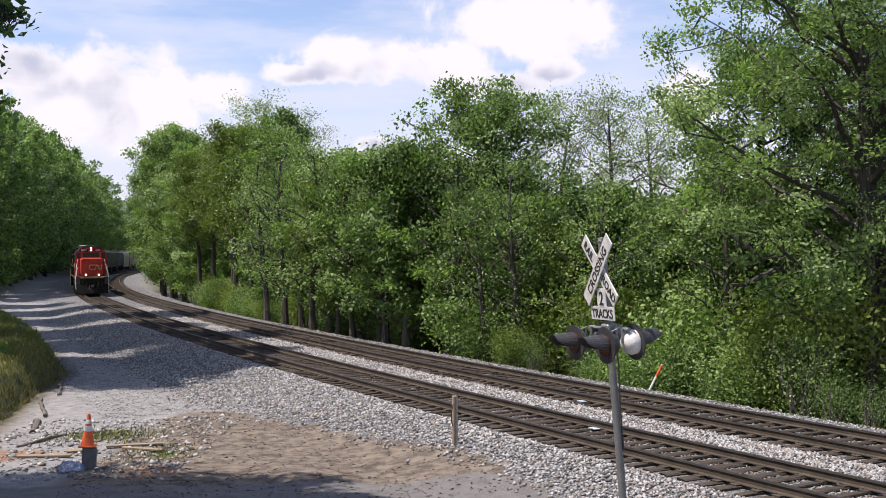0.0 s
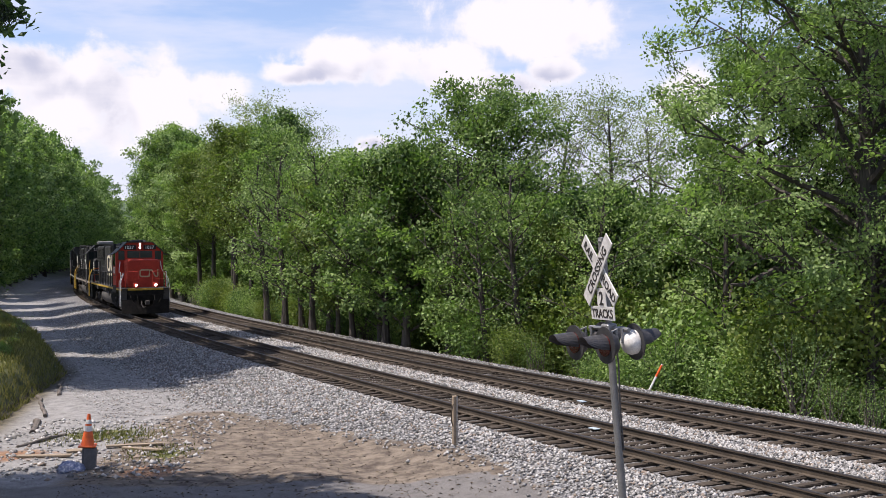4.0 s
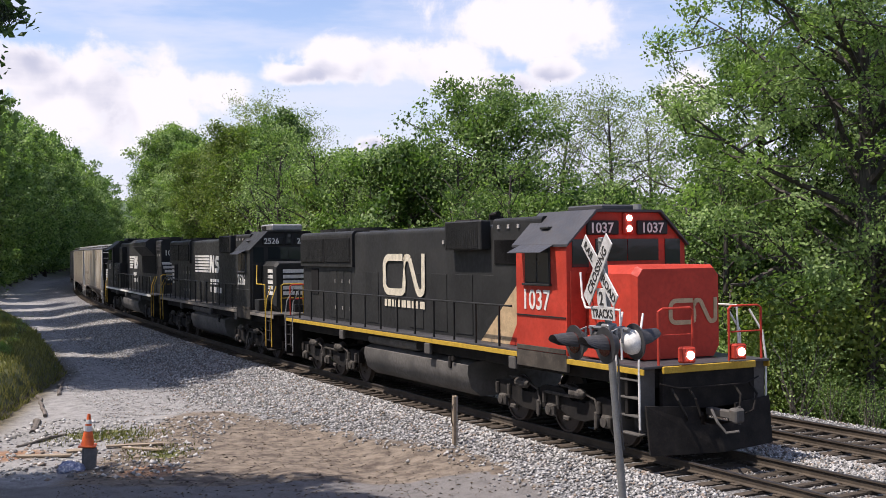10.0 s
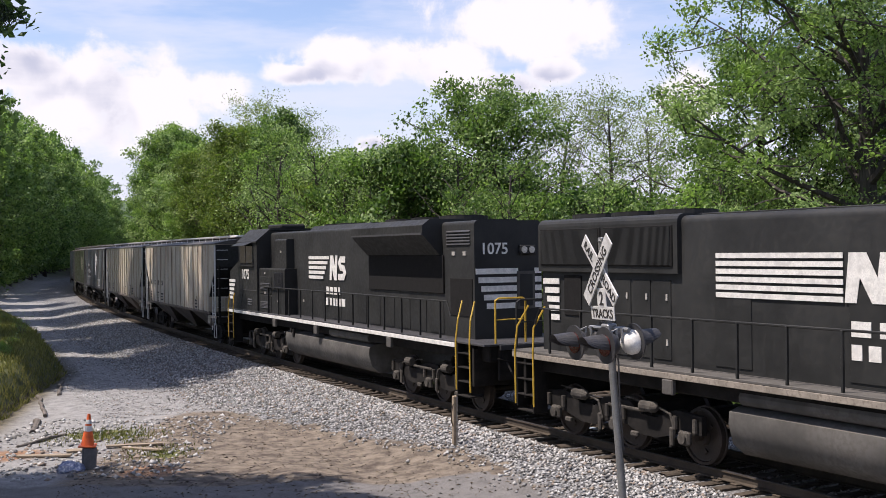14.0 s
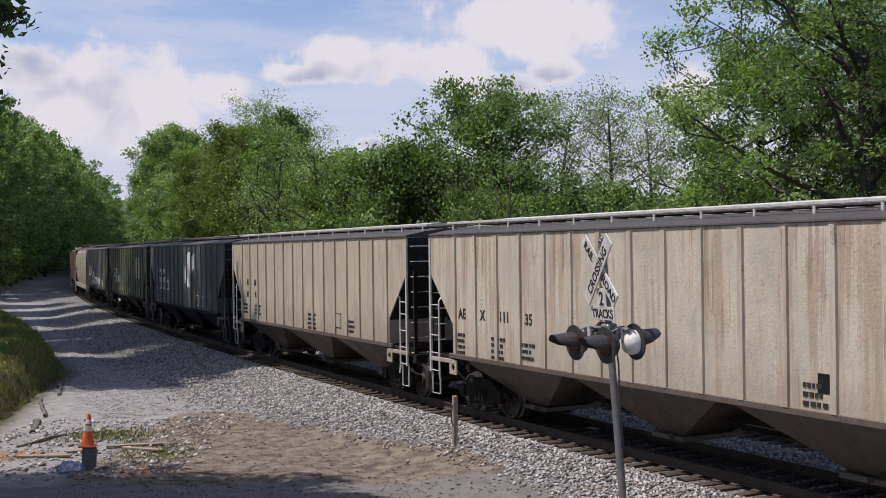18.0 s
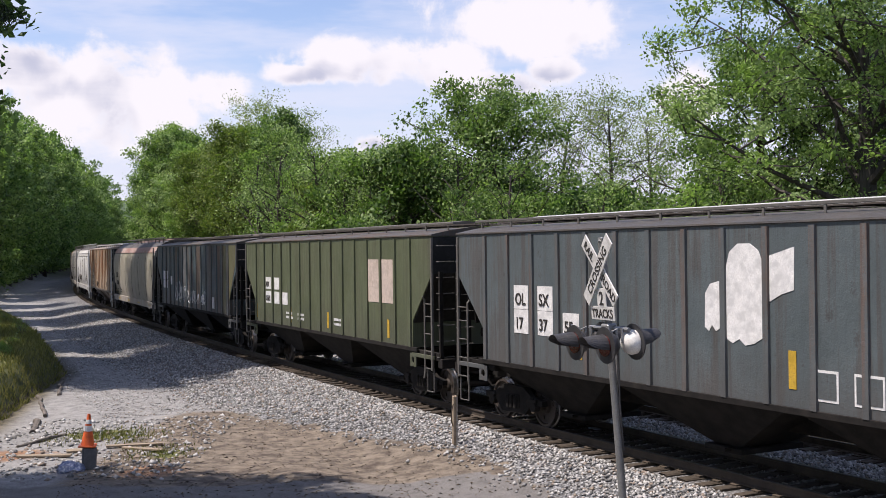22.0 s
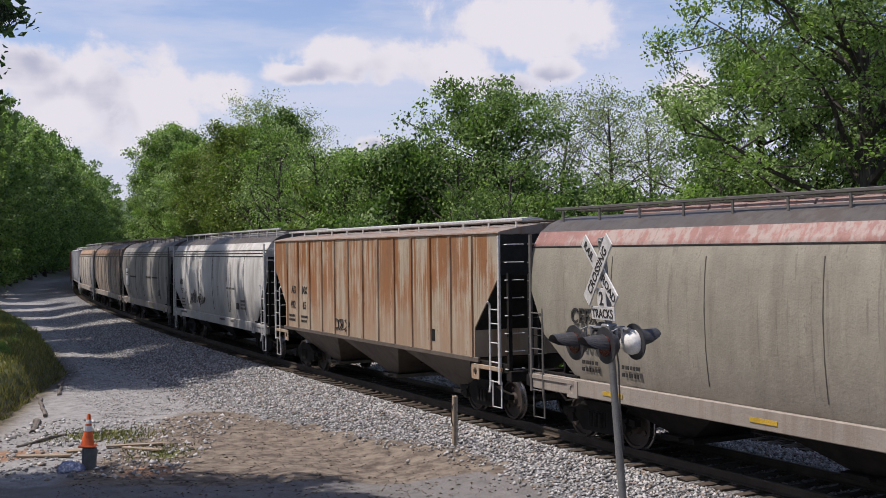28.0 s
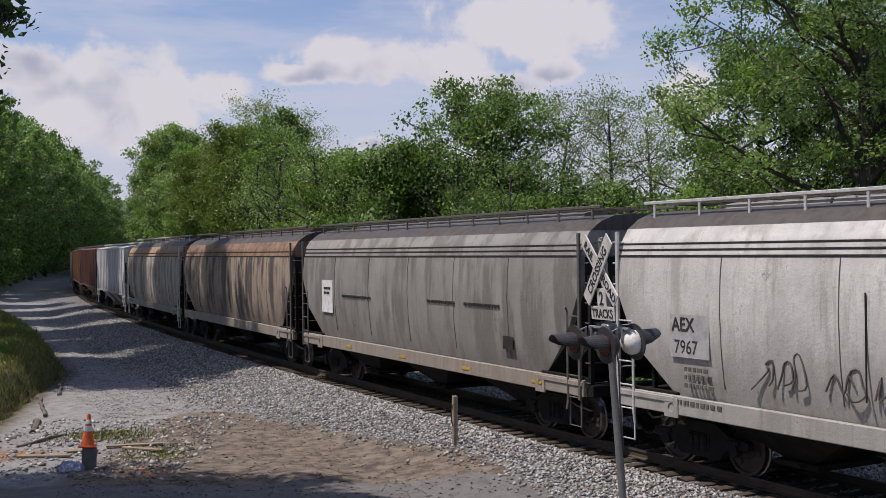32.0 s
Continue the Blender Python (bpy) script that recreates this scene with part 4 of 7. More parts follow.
for x, y, turn, size in ((-10.6, 18.2, 20, 0.95), (-13.0, 17.6, 110, 1.1), (-12.0, 13.8, 190, 1.0), (-16.2, 18.8, 250, 1.1), (-14.4, 18.9, 60, 0.95), (-18.5, 18.4, 160, 1.2), (-8.5, 3.0, 40, 1.1)):
    again(shade_tree, x, y, turn, size)
# Undergrowth along the far side of the line.
bush = shrub("bright green bush at the foot of the wood", 71, 2.6, 1.5, 10000, 0.055, LEAF_LIME)
stand(bush, 10.4, 33.8, 0)
bush2 = shrub("leafy green bush at the foot of the wood", 72, 2.2, 1.4, 9000, 0.055, LEAF_MID)
stand(bush2, 7.4, 37.4, 0)
scrub = shrub("sparse twiggy bush at the foot of the wood", 73, 2.4, 1.2, 1500, 0.035, LEAF_MID)
stand(scrub, 13.0, 30.6, 0)


def undergrowth():
    rnd = random.Random(8)
    s = 6.0
    while s < 95:
        p = on_track(s, rnd.uniform(8.6, 10.5) + (1.4 if 10.5 < s < 15 else 0.0))
        if 42 < s < 68 and rnd.random() < 0.55:
            s += 1.5
            continue
        kind = scrub if s < 8.5 else rnd.choice((bush, bush2, bush2, scrub))
        again(kind, p.x, p.y, rnd.uniform(0, 360), rnd.uniform(0.7, 1.0 if s < 8.5 else 1.35))
        p = on_track(s + 0.8, rnd.uniform(11.5, 15.5))
        if s > 7.5:
            again(rnd.choice((bush, bush2)), p.x, p.y, rnd.uniform(0, 360), rnd.uniform(1.1, 1.9))
        s += rnd.uniform(1.3, 2.3)


undergrowth()


def bank_brush():
    rnd = random.Random(18)
    for i in range(26):
        s = rnd.uniform(19, 60)
        p = on_track(s, float(np.interp(s, EDGE_S, EDGE_OFF)) - rnd.uniform(1.1, 4.5))
        again(rnd.choice((bush2, scrub, scrub)), p.x, p.y, rnd.uniform(0, 360), rnd.uniform(0.22, 0.5))


bank_brush()
# ---------------------------------------------------------------- the train
SPEED = 9.36


def front_at(t):
    """Where the leading coupler is, metres along the line."""
    return 94.47 - SPEED * t + float(np.interp(t, [0, 1, 2, 3, 4.5, 6, 8], [4.2, 2.7, 1.6, 0.9, 0.2, -0.2, 0.0]))


def run(vehicle, ahead, length, trucks):
    """Keys a vehicle along the line; ahead: metres from the leading coupler to its own front coupler."""
    rows = []
    for i in range(33):
        t = i * SECONDS / 32
        mid = front_at(t) + ahead + length / 2
        a, b = on_track(mid - trucks), on_track(mid + trucks)
        x = (a - b).normalized()
        if vehicle is wide:
            x = -x
        y = Vector((0, 0, 1)).cross(x).normalized()
        m = Matrix((x, y, x.cross(y))).transposed().to_4x4()
        rows.append((t, Matrix.Translation((a + b) / 2) @ m))
    walk(vehicle, rows)


TRAIN = []                                              # vehicle, metres from the front, length, half the truck spacing
RUN = [0.2]


def couple(vehicle, length, trucks, shift=0.0):
    TRAIN.append((vehicle, RUN[0] + shift, length, trucks))
    RUN[0] += length
WHEELS = []                                             # wheelset, place on its truck, radius, way it rolls
CACHE = {}


def cached(key, make, smooth_it=False):
    """One shared mesh for alike parts."""
    if key not in CACHE:
        CACHE[key] = make().data(key[0] if isinstance(key, tuple) else key, smooth_it)
    return CACHE[key]


def wheelset_mesh(r):
    m = Mesh()
    m.cyl((0, -0.95, 0), (0, 0.95, 0), 0.08, 10)
    for side in (-1, 1):
        rim = [(r + 0.028, side * 0.69), (r + 0.026, side * 0.715), (r, side * 0.722), (r - 0.006, side * 0.82), (r - 0.06, side * 0.825),
               (r - 0.075, side * 0.785), (0.17, side * 0.765), (0.15, side * 0.83), (0.0, side * 0.83)]
        n, k = 24, len(rim)
        vs = [(math.cos(a) * q, y, math.sin(a) * q) for a in (2 * math.pi * i / n for i in range(n)) for q, y in rim]
        fs = [(i * k + j, i * k + j + 1, ((i + 1) % n) * k + j + 1, ((i + 1) % n) * k + j) for i in range(n) for j in range(k - 1)]
        m.add(vs, fs)
        for a in (0.4, 2.5, 4.6):
            m.box((math.cos(a) * 0.28, side * 0.79, math.sin(a) * 0.28), (0.08, 0.03, 0.08), 0.0)
    return m


def wheels(truck, places, r, way):
    for x in places:
        at = Matrix.Translation((x, 0, r))
        w = part("wheelset", tread(cached(("wheelset", r), lambda: wheelset_mesh(r), True), r if r < 0.5 else 9.0), WHEEL, truck, at=at)
        WHEELS.append((w, Vector((x, 0, r)), r, way))


def tread(me, r):
    """The running band of a wheelset is polished bright; the rest is dull."""
    if len(me.materials) < 2:
        me.materials.append(WHEEL)
        me.materials.append(STEEL)
        for f in me.polygons:
            f.material_index = int(math.hypot(f.center.x, f.center.z) > r - 0.03 and abs(f.center.y) > 0.6)
    return me


WHEEL = plain("worn_wheel_steel", (0.06, 0.05, 0.042), 0.6, metal=0.3, dirty=0.6, dirt=(0.07, 0.05, 0.04), scale=3.0)


def freight_truck_mesh():
    """Two cast side frames with spring nests, bearing adapters and a bolster."""
    m = Mesh()
    for side in (-1, 1):
        y = side * 1.02
        out = [(-1.22, 0.50), (-1.22, 0.62), (-0.75, 0.68), (-0.42, 0.86), (0.42, 0.86), (0.75, 0.68), (1.22, 0.62), (1.22, 0.50), (0.78, 0.50),
               (0.50, 0.24), (-0.50, 0.24), (-0.78, 0.50)]
        m.prism(out, y - 0.07, y + 0.07, 1)
        m.box((0, y + side * 0.075, 0.52), (0.56, 0.03, 0.30), 0.01)
        for x in (-0.16, 0.0, 0.16):
            m.cyl((x, y + side * 0.10, 0.36), (x, y + side * 0.10, 0.64), 0.062, 8)
        for x in (-0.89, 0.89):
            m.cyl((x, y - side * 0.02, 0.46), (x, y + side * 0.12, 0.46), 0.115, 12)
            m.box((x, y + side * 0.02, 0.60), (0.28, 0.2, 0.08), 0.01)
    m.box((0, 0, 0.66), (0.36, 2.0, 0.24), 0.03)
    for x in (-0.4, 0.4):
        m.cyl((x, -0.85, 0.33), (x, 0.85, 0.33), 0.04, 6)
    return m


def freight_truck(car, x):
    t = part("truck", cached("truck", freight_truck_mesh), GRIME, car, "grimy cast steel two-axle truck", at=Matrix.Translation((x, 0, 0)))
    wheels(t, (-0.89, 0.89), 0.46, 1)


def coupler_mesh(drop):
    m = Mesh()
    m.box((-0.35, 0, drop), (0.7, 0.14, 0.15), 0.02)
    m.box((0.06, 0.03, drop), (0.2, 0.26, 0.27), 0.04)
    m.box((0.17, -0.09, drop), (0.12, 0.1, 0.26), 0.03)
    m.cyl((0.09, 0.07, drop - 0.17), (0.09, 0.07, drop + 0.17), 0.03, 8)
    m.tube([(-0.25, -0.3, drop + 0.1), (-0.05, -0.33, drop - 0.12), (0.1, -0.25, drop - 0.3), (0.3, -0.12, drop - 0.25)], 0.028, 6)
    return m


def couplers(car, half, drop=0.86, metal=None, way=0):
    me = cached(("coupler", drop), lambda: coupler_mesh(drop))
    for side in (-1, 1):
        part("coupler", me, metal if side == way else GRIME, car, at=Matrix.Translation((side * (half - 0.1), 0, 0)) @ (pose(0, 0, 0) if side > 0 else pose(0, 0, 0, 0, 0, 180)))


# ---------------------------------------------------------------- covered hopper wagons
ROOF_GRIME = car_paint("sooty_roof_top", (0.075, 0.066, 0.056), (0.045, 0.033, 0.025), 0.6, seed=60)
SEAM = plain("dirty_weld_seam", (0.13, 0.115, 0.10), 0.8, vary=0.5, dirty=0.6, dirt=(0.05, 0.04, 0.03), scale=2.0)


def hull(profile, ends, samples=12):
    """A hopper body: the outline of one side (half width for each height) drawn along x; below, the ends slope in."""
    zs = [z for z, _ in profile]
    ys = [y for _, y in profile]
    top = zs[-1]
    sections = []
    for x, zb in ends:
        hs = [zb + (top - zb) * i / (samples - 1) for i in range(samples)]
        side = [(float(np.interp(h, zs, ys)), h) for h in hs]
        sections.append([(x, -y, h) for y, h in side] + [(x, y, h) for y, h in reversed(side)])
    return Mesh().shell(sections)


def bay_mesh(length, floor, tip):
    """One discharge bay under the floor: a wedge with a gate."""
    m = Mesh()
    a, b = length / 2, 0.34
    top = [(-a, -1.5, floor), (a, -1.5, floor), (a, 1.5, floor), (-a, 1.5, floor)]
    low = [(-b, -0.62, tip), (b, -0.62, tip), (b, 0.62, tip), (-b, 0.62, tip)]
    m.shell([top, low])
    m.box((0, 0, tip - 0.06), (0.95, 1.5, 0.1), 0.01)
    m.cyl((0.2, -0.9, tip - 0.04), (0.2, 0.9, tip - 0.04), 0.035, 6)
    return m


def rib_mesh(lo, hi):
    m = Mesh()
    m.prism([(-0.068, 0.0), (-0.06, -0.048), (0.06, -0.048), (0.068, 0.0)], lo, hi, 2)
    return m


def end_frame_mesh():
    """End platform, draft sill, corner posts and slope-sheet braces at one end; x outwards."""
    m = Mesh()
    m.box((0.12, 0, 1.14), (0.22, 3.0, 0.24), 0.015)
    m.box((-0.9, 0, 0.98), (2.2, 0.62, 0.3), 0.02)
    for y in (-1.45, 1.45):
        m.box((0.1, y, 2.3), (0.09, 0.09, 2.3), 0.0)
        m.box((-0.8, y, 1.3), (1.8, 0.12, 0.2), 0.01)
    for y in (-0.6, 0.6):
        m.box((0.0, y, 2.2), (0.08, 0.08, 2.1), 0.0)
    m.cyl((-0.2, 0.55, 1.85), (-0.2, -0.1, 1.85), 0.13, 10)
    m.box((0.08, 0.75, 2.45), (0.06, 0.5, 0.5), 0.02)
    return m


def roof_walk(car, half, z, width, metal):
    """The grated walkway along the roof, its hand rails and their posts."""
    m = Mesh()
    for i in range(7):
        y = -0.36 + i * 0.12
        m.box((0, y, z), (2 * half, 0.03, 0.03), 0.0)
    for i in range(int(half * 2 / 0.6)):
        m.box((-half + 0.3 + i * 0.6, 0, z - 0.02), (0.03, 0.78, 0.02), 0.0)
    part("walkway", m, ROOF_GRIME, car, "dark grated steel roof walkway")
    for side in (-1, 1):
        rail = part("roof_rail", Mesh().box((0, side * width, z + 0.02), (2 * half, 0.09, 0.06), 0.008), metal, car)
        n = 13
        post = cached(("roof_post", z, width, side), lambda: Mesh().box((0, side * (width + 0.02), z - 0.13), (0.055, 0.03, 0.30), 0.006))
        for i in range(n):
            part("post", post, metal, rail, at=Matrix.Translation((-half + 0.3 + i * (2 * half - 0.6) / (n - 1), 0, 0)))


def roof_hatches(car, half, z, material, label):
    me = cached(("hatch", round(half, 1)), lambda: Mesh().prism([(-0.34, 0), (-0.30, 0.09), (0, 0.13), (0.30, 0.09), (0.34, 0)], -half / 5 + 0.03, half / 5 - 0.03, 0))
    for i in range(5):
        part("hatch", me, material, car, label, at=Matrix.Translation((-half + (i + 0.5) * 2 * half / 5, 0, z)))


def side_mark(car, mesh, material, x, z, y=-1.612, label=""):
    return part("lettering", mesh, material, car, label, at=pose(x, y, z))


def panel(car, x0, x1, z0, z1, material, y=-1.580, name="patch", label=""):
    return part(name, Mesh().box(((x0 + x1) / 2, y, (z0 + z1) / 2), (x1 - x0, 0.008, z1 - z0), 0.0), material, car, label)


def side_ladder_mesh():
    """Half-height ladder beside the corner post; x inwards from the post."""
    m = Mesh()
    m.tube([(0.46, 0.03, 0.72), (0.46, 0.0, 0.9), (0.46, 0.0, 2.72), (0.46, 0.06, 2.8)], 0.026, 6)
    for z in (0.98, 1.42, 1.86, 2.30, 2.62):
        m.cyl((0.02, -0.01, z), (0.46, -0.01, z), 0.015, 6)
    return m


def jack_plate_mesh():
    """A plate under the sill with a round hole cut in it."""
    m, n = Mesh(), 16
    outer = []
    for i in range(n):
        a = 2 * math.pi * i / n
        k = 1.0 / max(abs(math.cos(a)), abs(math.sin(a)))
        outer.append((0.18 * k * math.cos(a), 0.17 * k * math.sin(a)))
    inner = [(0.085 * math.cos(2 * math.pi * i / n), 0.085 * math.sin(2 * math.pi * i / n)) for i in range(n)]
    vs = [(x, y, z) for y in (-0.015, 0.015) for ring in (outer, inner) for x, z in ring]
    fs = []
    for i in range(n):
        j = (i + 1) % n
        fs += [(i, j, n + j, n + i), (2 * n + i, 3 * n + i, 3 * n + j, 2 * n + j), (n + i, n + j, 3 * n + j, 3 * n + i), (i, 2 * n + i, 2 * n + j, j)]
    return m.add(vs, fs)


def ends_of(car, half, slope, frame_at, ladder_metal, body_dark, paint):
    """End frames, corner posts, ladders, grab irons, jacking plates and step irons at both ends."""
    end = cached("end_frame", end_frame_mesh)
    ladder = cached("side_ladder", side_ladder_mesh)
    iron = cached("grab_iron", lambda: Mesh().tube([(0.0, -0.02, 0.0), (0.1, -0.02, 0.0), (0.1, 0.42, 0.0), (0.0, 0.42, 0.0)], 0.013, 5))
    step = cached("step_iron", lambda: Mesh().tube([(-0.2, 0, 1.0), (-0.2, 0, 0.40), (0.2, 0, 0.40), (0.2, 0, 1.0)], 0.02, 5))
    post = cached("corner_post", lambda: Mesh().box((0, 0, 2.62), (0.075, 0.06, 3.36), 0.008))
    plate = cached("jack_plate", jack_plate_mesh)
    for side in (-1, 1):
        turn = pose(0, 0, 0) if side > 0 else pose(0, 0, 0, 0, 0, 180)
        part("end_frame", end, body_dark, car, at=Matrix.Translation((side * frame_at, 0, 0)) @ turn)
        for y in (-1.56, 1.56):
            face = 0 if side < 0 else 180
            part("corner_post", post, ladder_metal, car, at=pose(side * (half - 0.02), y * 1.012, 0))
            part("ladder", ladder, ladder_metal, car, at=pose(side * half, y * 1.012, 0, 0, 0, face))
            part("end_sill", cached(("end_sill", round(half - slope, 2)), lambda: Mesh().box((0, 0, 1.27), (half - slope + 0.1, 0.06, 0.10), 0.01)), paint, car, at=pose(side * (half + slope) / 2, y * 1.004, 0))
            part("jack_plate", plate, paint, car, at=pose(side * (slope + 0.02), y * 1.01, 1.13))
            part("step_iron", step, ladder_metal, car, at=pose(side * (frame_at - 0.34), y * 0.985, 0))
        for i in range(8):
            part("grab_iron", iron, ladder_metal, car, at=pose(side * (frame_at + 0.02), -1.5 if side > 0 else -1.08, 1.3 + i * 0.4, 0, 0, 0 if side > 0 else 180))


def ribbed_hopper(length, label, paint, rib_paint, roof_paint, hatch_paint, metal, ribs=15, dark=GRIME, low=None, ladders=None):
    car = empty("hopper_car", label, "railway wagon", "hopper wagons of the train")
    half = length / 2 - 0.67
    slope = half - 1.2
    profile = [(1.45, 1.575), (4.36, 1.575)]
    part("body", cached(("body", 1, round(length, 1)), lambda: hull(profile, [(-half, 3.42), (-slope, 2.15), (-slope + 0.01, 1.45), (slope - 0.01, 1.45), (slope, 2.15), (half, 3.42)], 6)), paint, car)
    arch = [(-1.59, 4.345), (-1.61, 4.36), (-1.60, 4.39), (-1.1, 4.49), (-0.5, 4.57), (0.5, 4.57), (1.1, 4.49), (1.60, 4.39), (1.61, 4.36), (1.59, 4.345)]
    part("roof", cached(("roof", 1, round(length, 1)), lambda: Mesh().prism(arch, -half - 0.03, half + 0.03, 0)), roof_paint, car)
    slant = [(half, 4.33), (half + 0.015, 4.33), (half + 0.015, 3.40), (slope + 0.02, 2.12), (slope - 0.6, 1.40), (slope - 0.62, 1.43), (slope, 2.15), (half, 3.43)]
    for way in (1, -1):
        # Not the body paint: the colour carries the shade of the end.
        part("end_sheet", Mesh().prism([(way * x, z) for x, z in slant[::way]], -1.55, 1.55, 1), END_SHADE, car, "end sheet with its shade painted near-black")
    for y in (-1.575, 1.575):
        part("side_sill", cached(("side_sill", round(slope, 1)), lambda: Mesh().box((0, 0, 1.41), (2 * slope + 0.4, 0.07, 0.11), 0.01)), low or paint, car, at=pose(0, y, 0))
    for i in range(ribs):
        x = -slope + 0.12 + (2 * slope - 0.24) * i / (ribs - 1)
        part("rib", cached("rib", lambda: rib_mesh(1.46, 4.31)), rib_paint, car, at=pose(x, -1.575, 0))
        part("rib", cached("rib", lambda: rib_mesh(1.46, 4.31)), rib_paint, car, at=pose(x, 1.575, 0, 0, 0, 180))
    bay = cached(("bay", round(slope, 1)), lambda: bay_mesh(2 * slope / 3 - 0.02, 1.42, 0.42))
    for i in (-1, 0, 1):
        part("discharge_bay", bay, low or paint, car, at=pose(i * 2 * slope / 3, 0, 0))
    part("centre_sill", cached(("centre_sill", round(length, 1)), lambda: Mesh().box((0, 0, 0.92), (length - 1.4, 0.5, 0.3), 0.02)), dark, car)
    ends_of(car, half, slope, half + 0.12, ladders or metal, dark, paint)
    roof_walk(car, half + 0.1, 4.65, 0.98, metal)
    roof_hatches(car, half * 0.86, 4.64, hatch_paint, "raised trough hatch cover")
    for x in (-1, 1):
        freight_truck(car, x * (length / 2 - 2.35))
    couplers(car, length / 2)
    couple(car, length, length / 2 - 2.35)
    return car


def round_hopper(length, label, paint, roof_paint, sill_paint, metal, bands, stripe=None, seam=3.85, ladders=None):
    """A hopper wagon with smooth bulging sides."""
    car = empty("hopper_car", label, "railway wagon", "hopper wagons of the train")
    half = length / 2 - 0.6
    slope = half - 1.55
    outline = [(1.30, 1.42), (1.6, 1.50), (2.2, 1.57), (2.9, 1.60), (3.5, 1.575), (3.85, 1.53), (4.1, 1.46), (4.35, 1.30), (4.55, 1.02), (4.66, 0.7), (4.70, 0.2)]
    wide_at = float(np.interp(seam, [z for z, _ in outline], [y for _, y in outline]))
    profile = [p for p in outline if p[0] < seam] + [(seam, wide_at)]
    key = (round(length, 1), seam)
    part("body", cached(("body", 2, key), lambda: hull(profile, [(-half, 3.2), (-half + 0.5, 2.2), (-slope, 1.30), (slope, 1.30), (half - 0.5, 2.2), (half, 3.2)], 14), True), paint, car)
    slant = [(half + 0.012, 3.82), (half + 0.012, 3.19), (half - 0.49, 2.19), (slope + 0.01, 1.28), (slope, 1.31), (half - 0.5, 2.21), (half - 0.002, 3.2), (half - 0.002, 3.82)]
    for way in (1, -1):
        # Shade under the sloping end, painted on as a near-black sheet.
        part("end_sheet", Mesh().prism([(way * x, z) for x, z in slant[::way]], -1.44, 1.44, 1), END_SHADE, car, "end sheet with its shade painted near-black")
    lower = [(seam - 0.02, wide_at + 0.006)] + [p for p in outline if seam < p[0] < 4.4]
    part("roof", cached(("roof", 2, key), lambda: hull(lower, [(-half, seam - 0.02), (half, seam - 0.02)], 12), True), roof_paint, car)
    upper = [p for p in outline if p[0] > 4.3]
    part("roof_top", cached(("roof_top", round(length, 1)), lambda: hull(upper, [(-half, 4.35), (half, 4.35)], 10), True), ROOF_GRIME, car, "dark sooty roof top")
    for z in bands:
        y = float(np.interp(z, [3.4, 3.85, 4.1, 4.35], [1.58, 1.535, 1.46, 1.30]))
        for side in (-1, 1):
            part("seam_band", cached(("seam_band", round(length, 1)), lambda: Mesh().box((0, 0, 0), (length - 1.22, 0.02, 0.035), 0.006)), stripe or BLACK_INK, car, at=pose(0, side * (y + 0.004), z))
    for i in range(5):
        x = -slope + 2 * slope * (i + 0.5) / 5
        weld = cached("weld_seam", lambda: Mesh().tube([(0, -1.50, 1.58), (0, -1.57, 2.2), (0, -1.60, 2.9), (0, -1.575, 3.5), (0, -1.535, 3.83)], 0.012, 5))
        part("weld_seam", weld, SEAM, car, at=pose(x, 0, 0))
    for side in (-1, 1):
        part("side_sill", cached(("channel_sill", round(length, 1)), lambda: Mesh().box((0, 0, 1.18), (length - 1.05, 0.1, 0.34), 0.015)), sill_paint, car, at=pose(0, side * 1.52, 0))
    bay = cached(("bay", "round", round(slope, 1)), lambda: bay_mesh(2 * slope / 3 - 0.02, 1.32, 0.42))
    for i in (-1, 0, 1):
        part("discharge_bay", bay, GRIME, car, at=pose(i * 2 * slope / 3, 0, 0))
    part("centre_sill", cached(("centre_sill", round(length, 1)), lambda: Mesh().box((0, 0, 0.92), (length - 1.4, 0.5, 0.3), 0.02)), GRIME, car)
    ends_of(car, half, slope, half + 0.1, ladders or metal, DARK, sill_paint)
    roof_walk(car, half - 0.1, 4.82, 0.95, metal)
    roof_hatches(car, half * 0.8, 4.68, roof_paint, "round-topped hatch cover")
    for x in (-1, 1):
        freight_truck(car, x * (length / 2 - 2.3))
    couplers(car, length / 2)
    couple(car, length, length / 2 - 2.3)
    return car


STROKES = (((0.0, 0.2), (0.2, 0.85), (0.4, 0.1), (0.6, 0.9), (0.72, 0.35)), ((0.0, 0.5), (0.15, 0.95), (0.45, 1.0), (0.6, 0.6), (0.5, 0.15), (0.2, 0.05), (0.05, 0.3)),
           ((0.0, 0.0), (0.3, 0.5), (0.1, 0.9), (0.5, 1.0), (0.6, 0.3), (0.3, 0.1)), ((0.0, 1.0), (0.4, 0.7), (0.05, 0.35), (0.5, 0.0), (0.7, 0.4)))


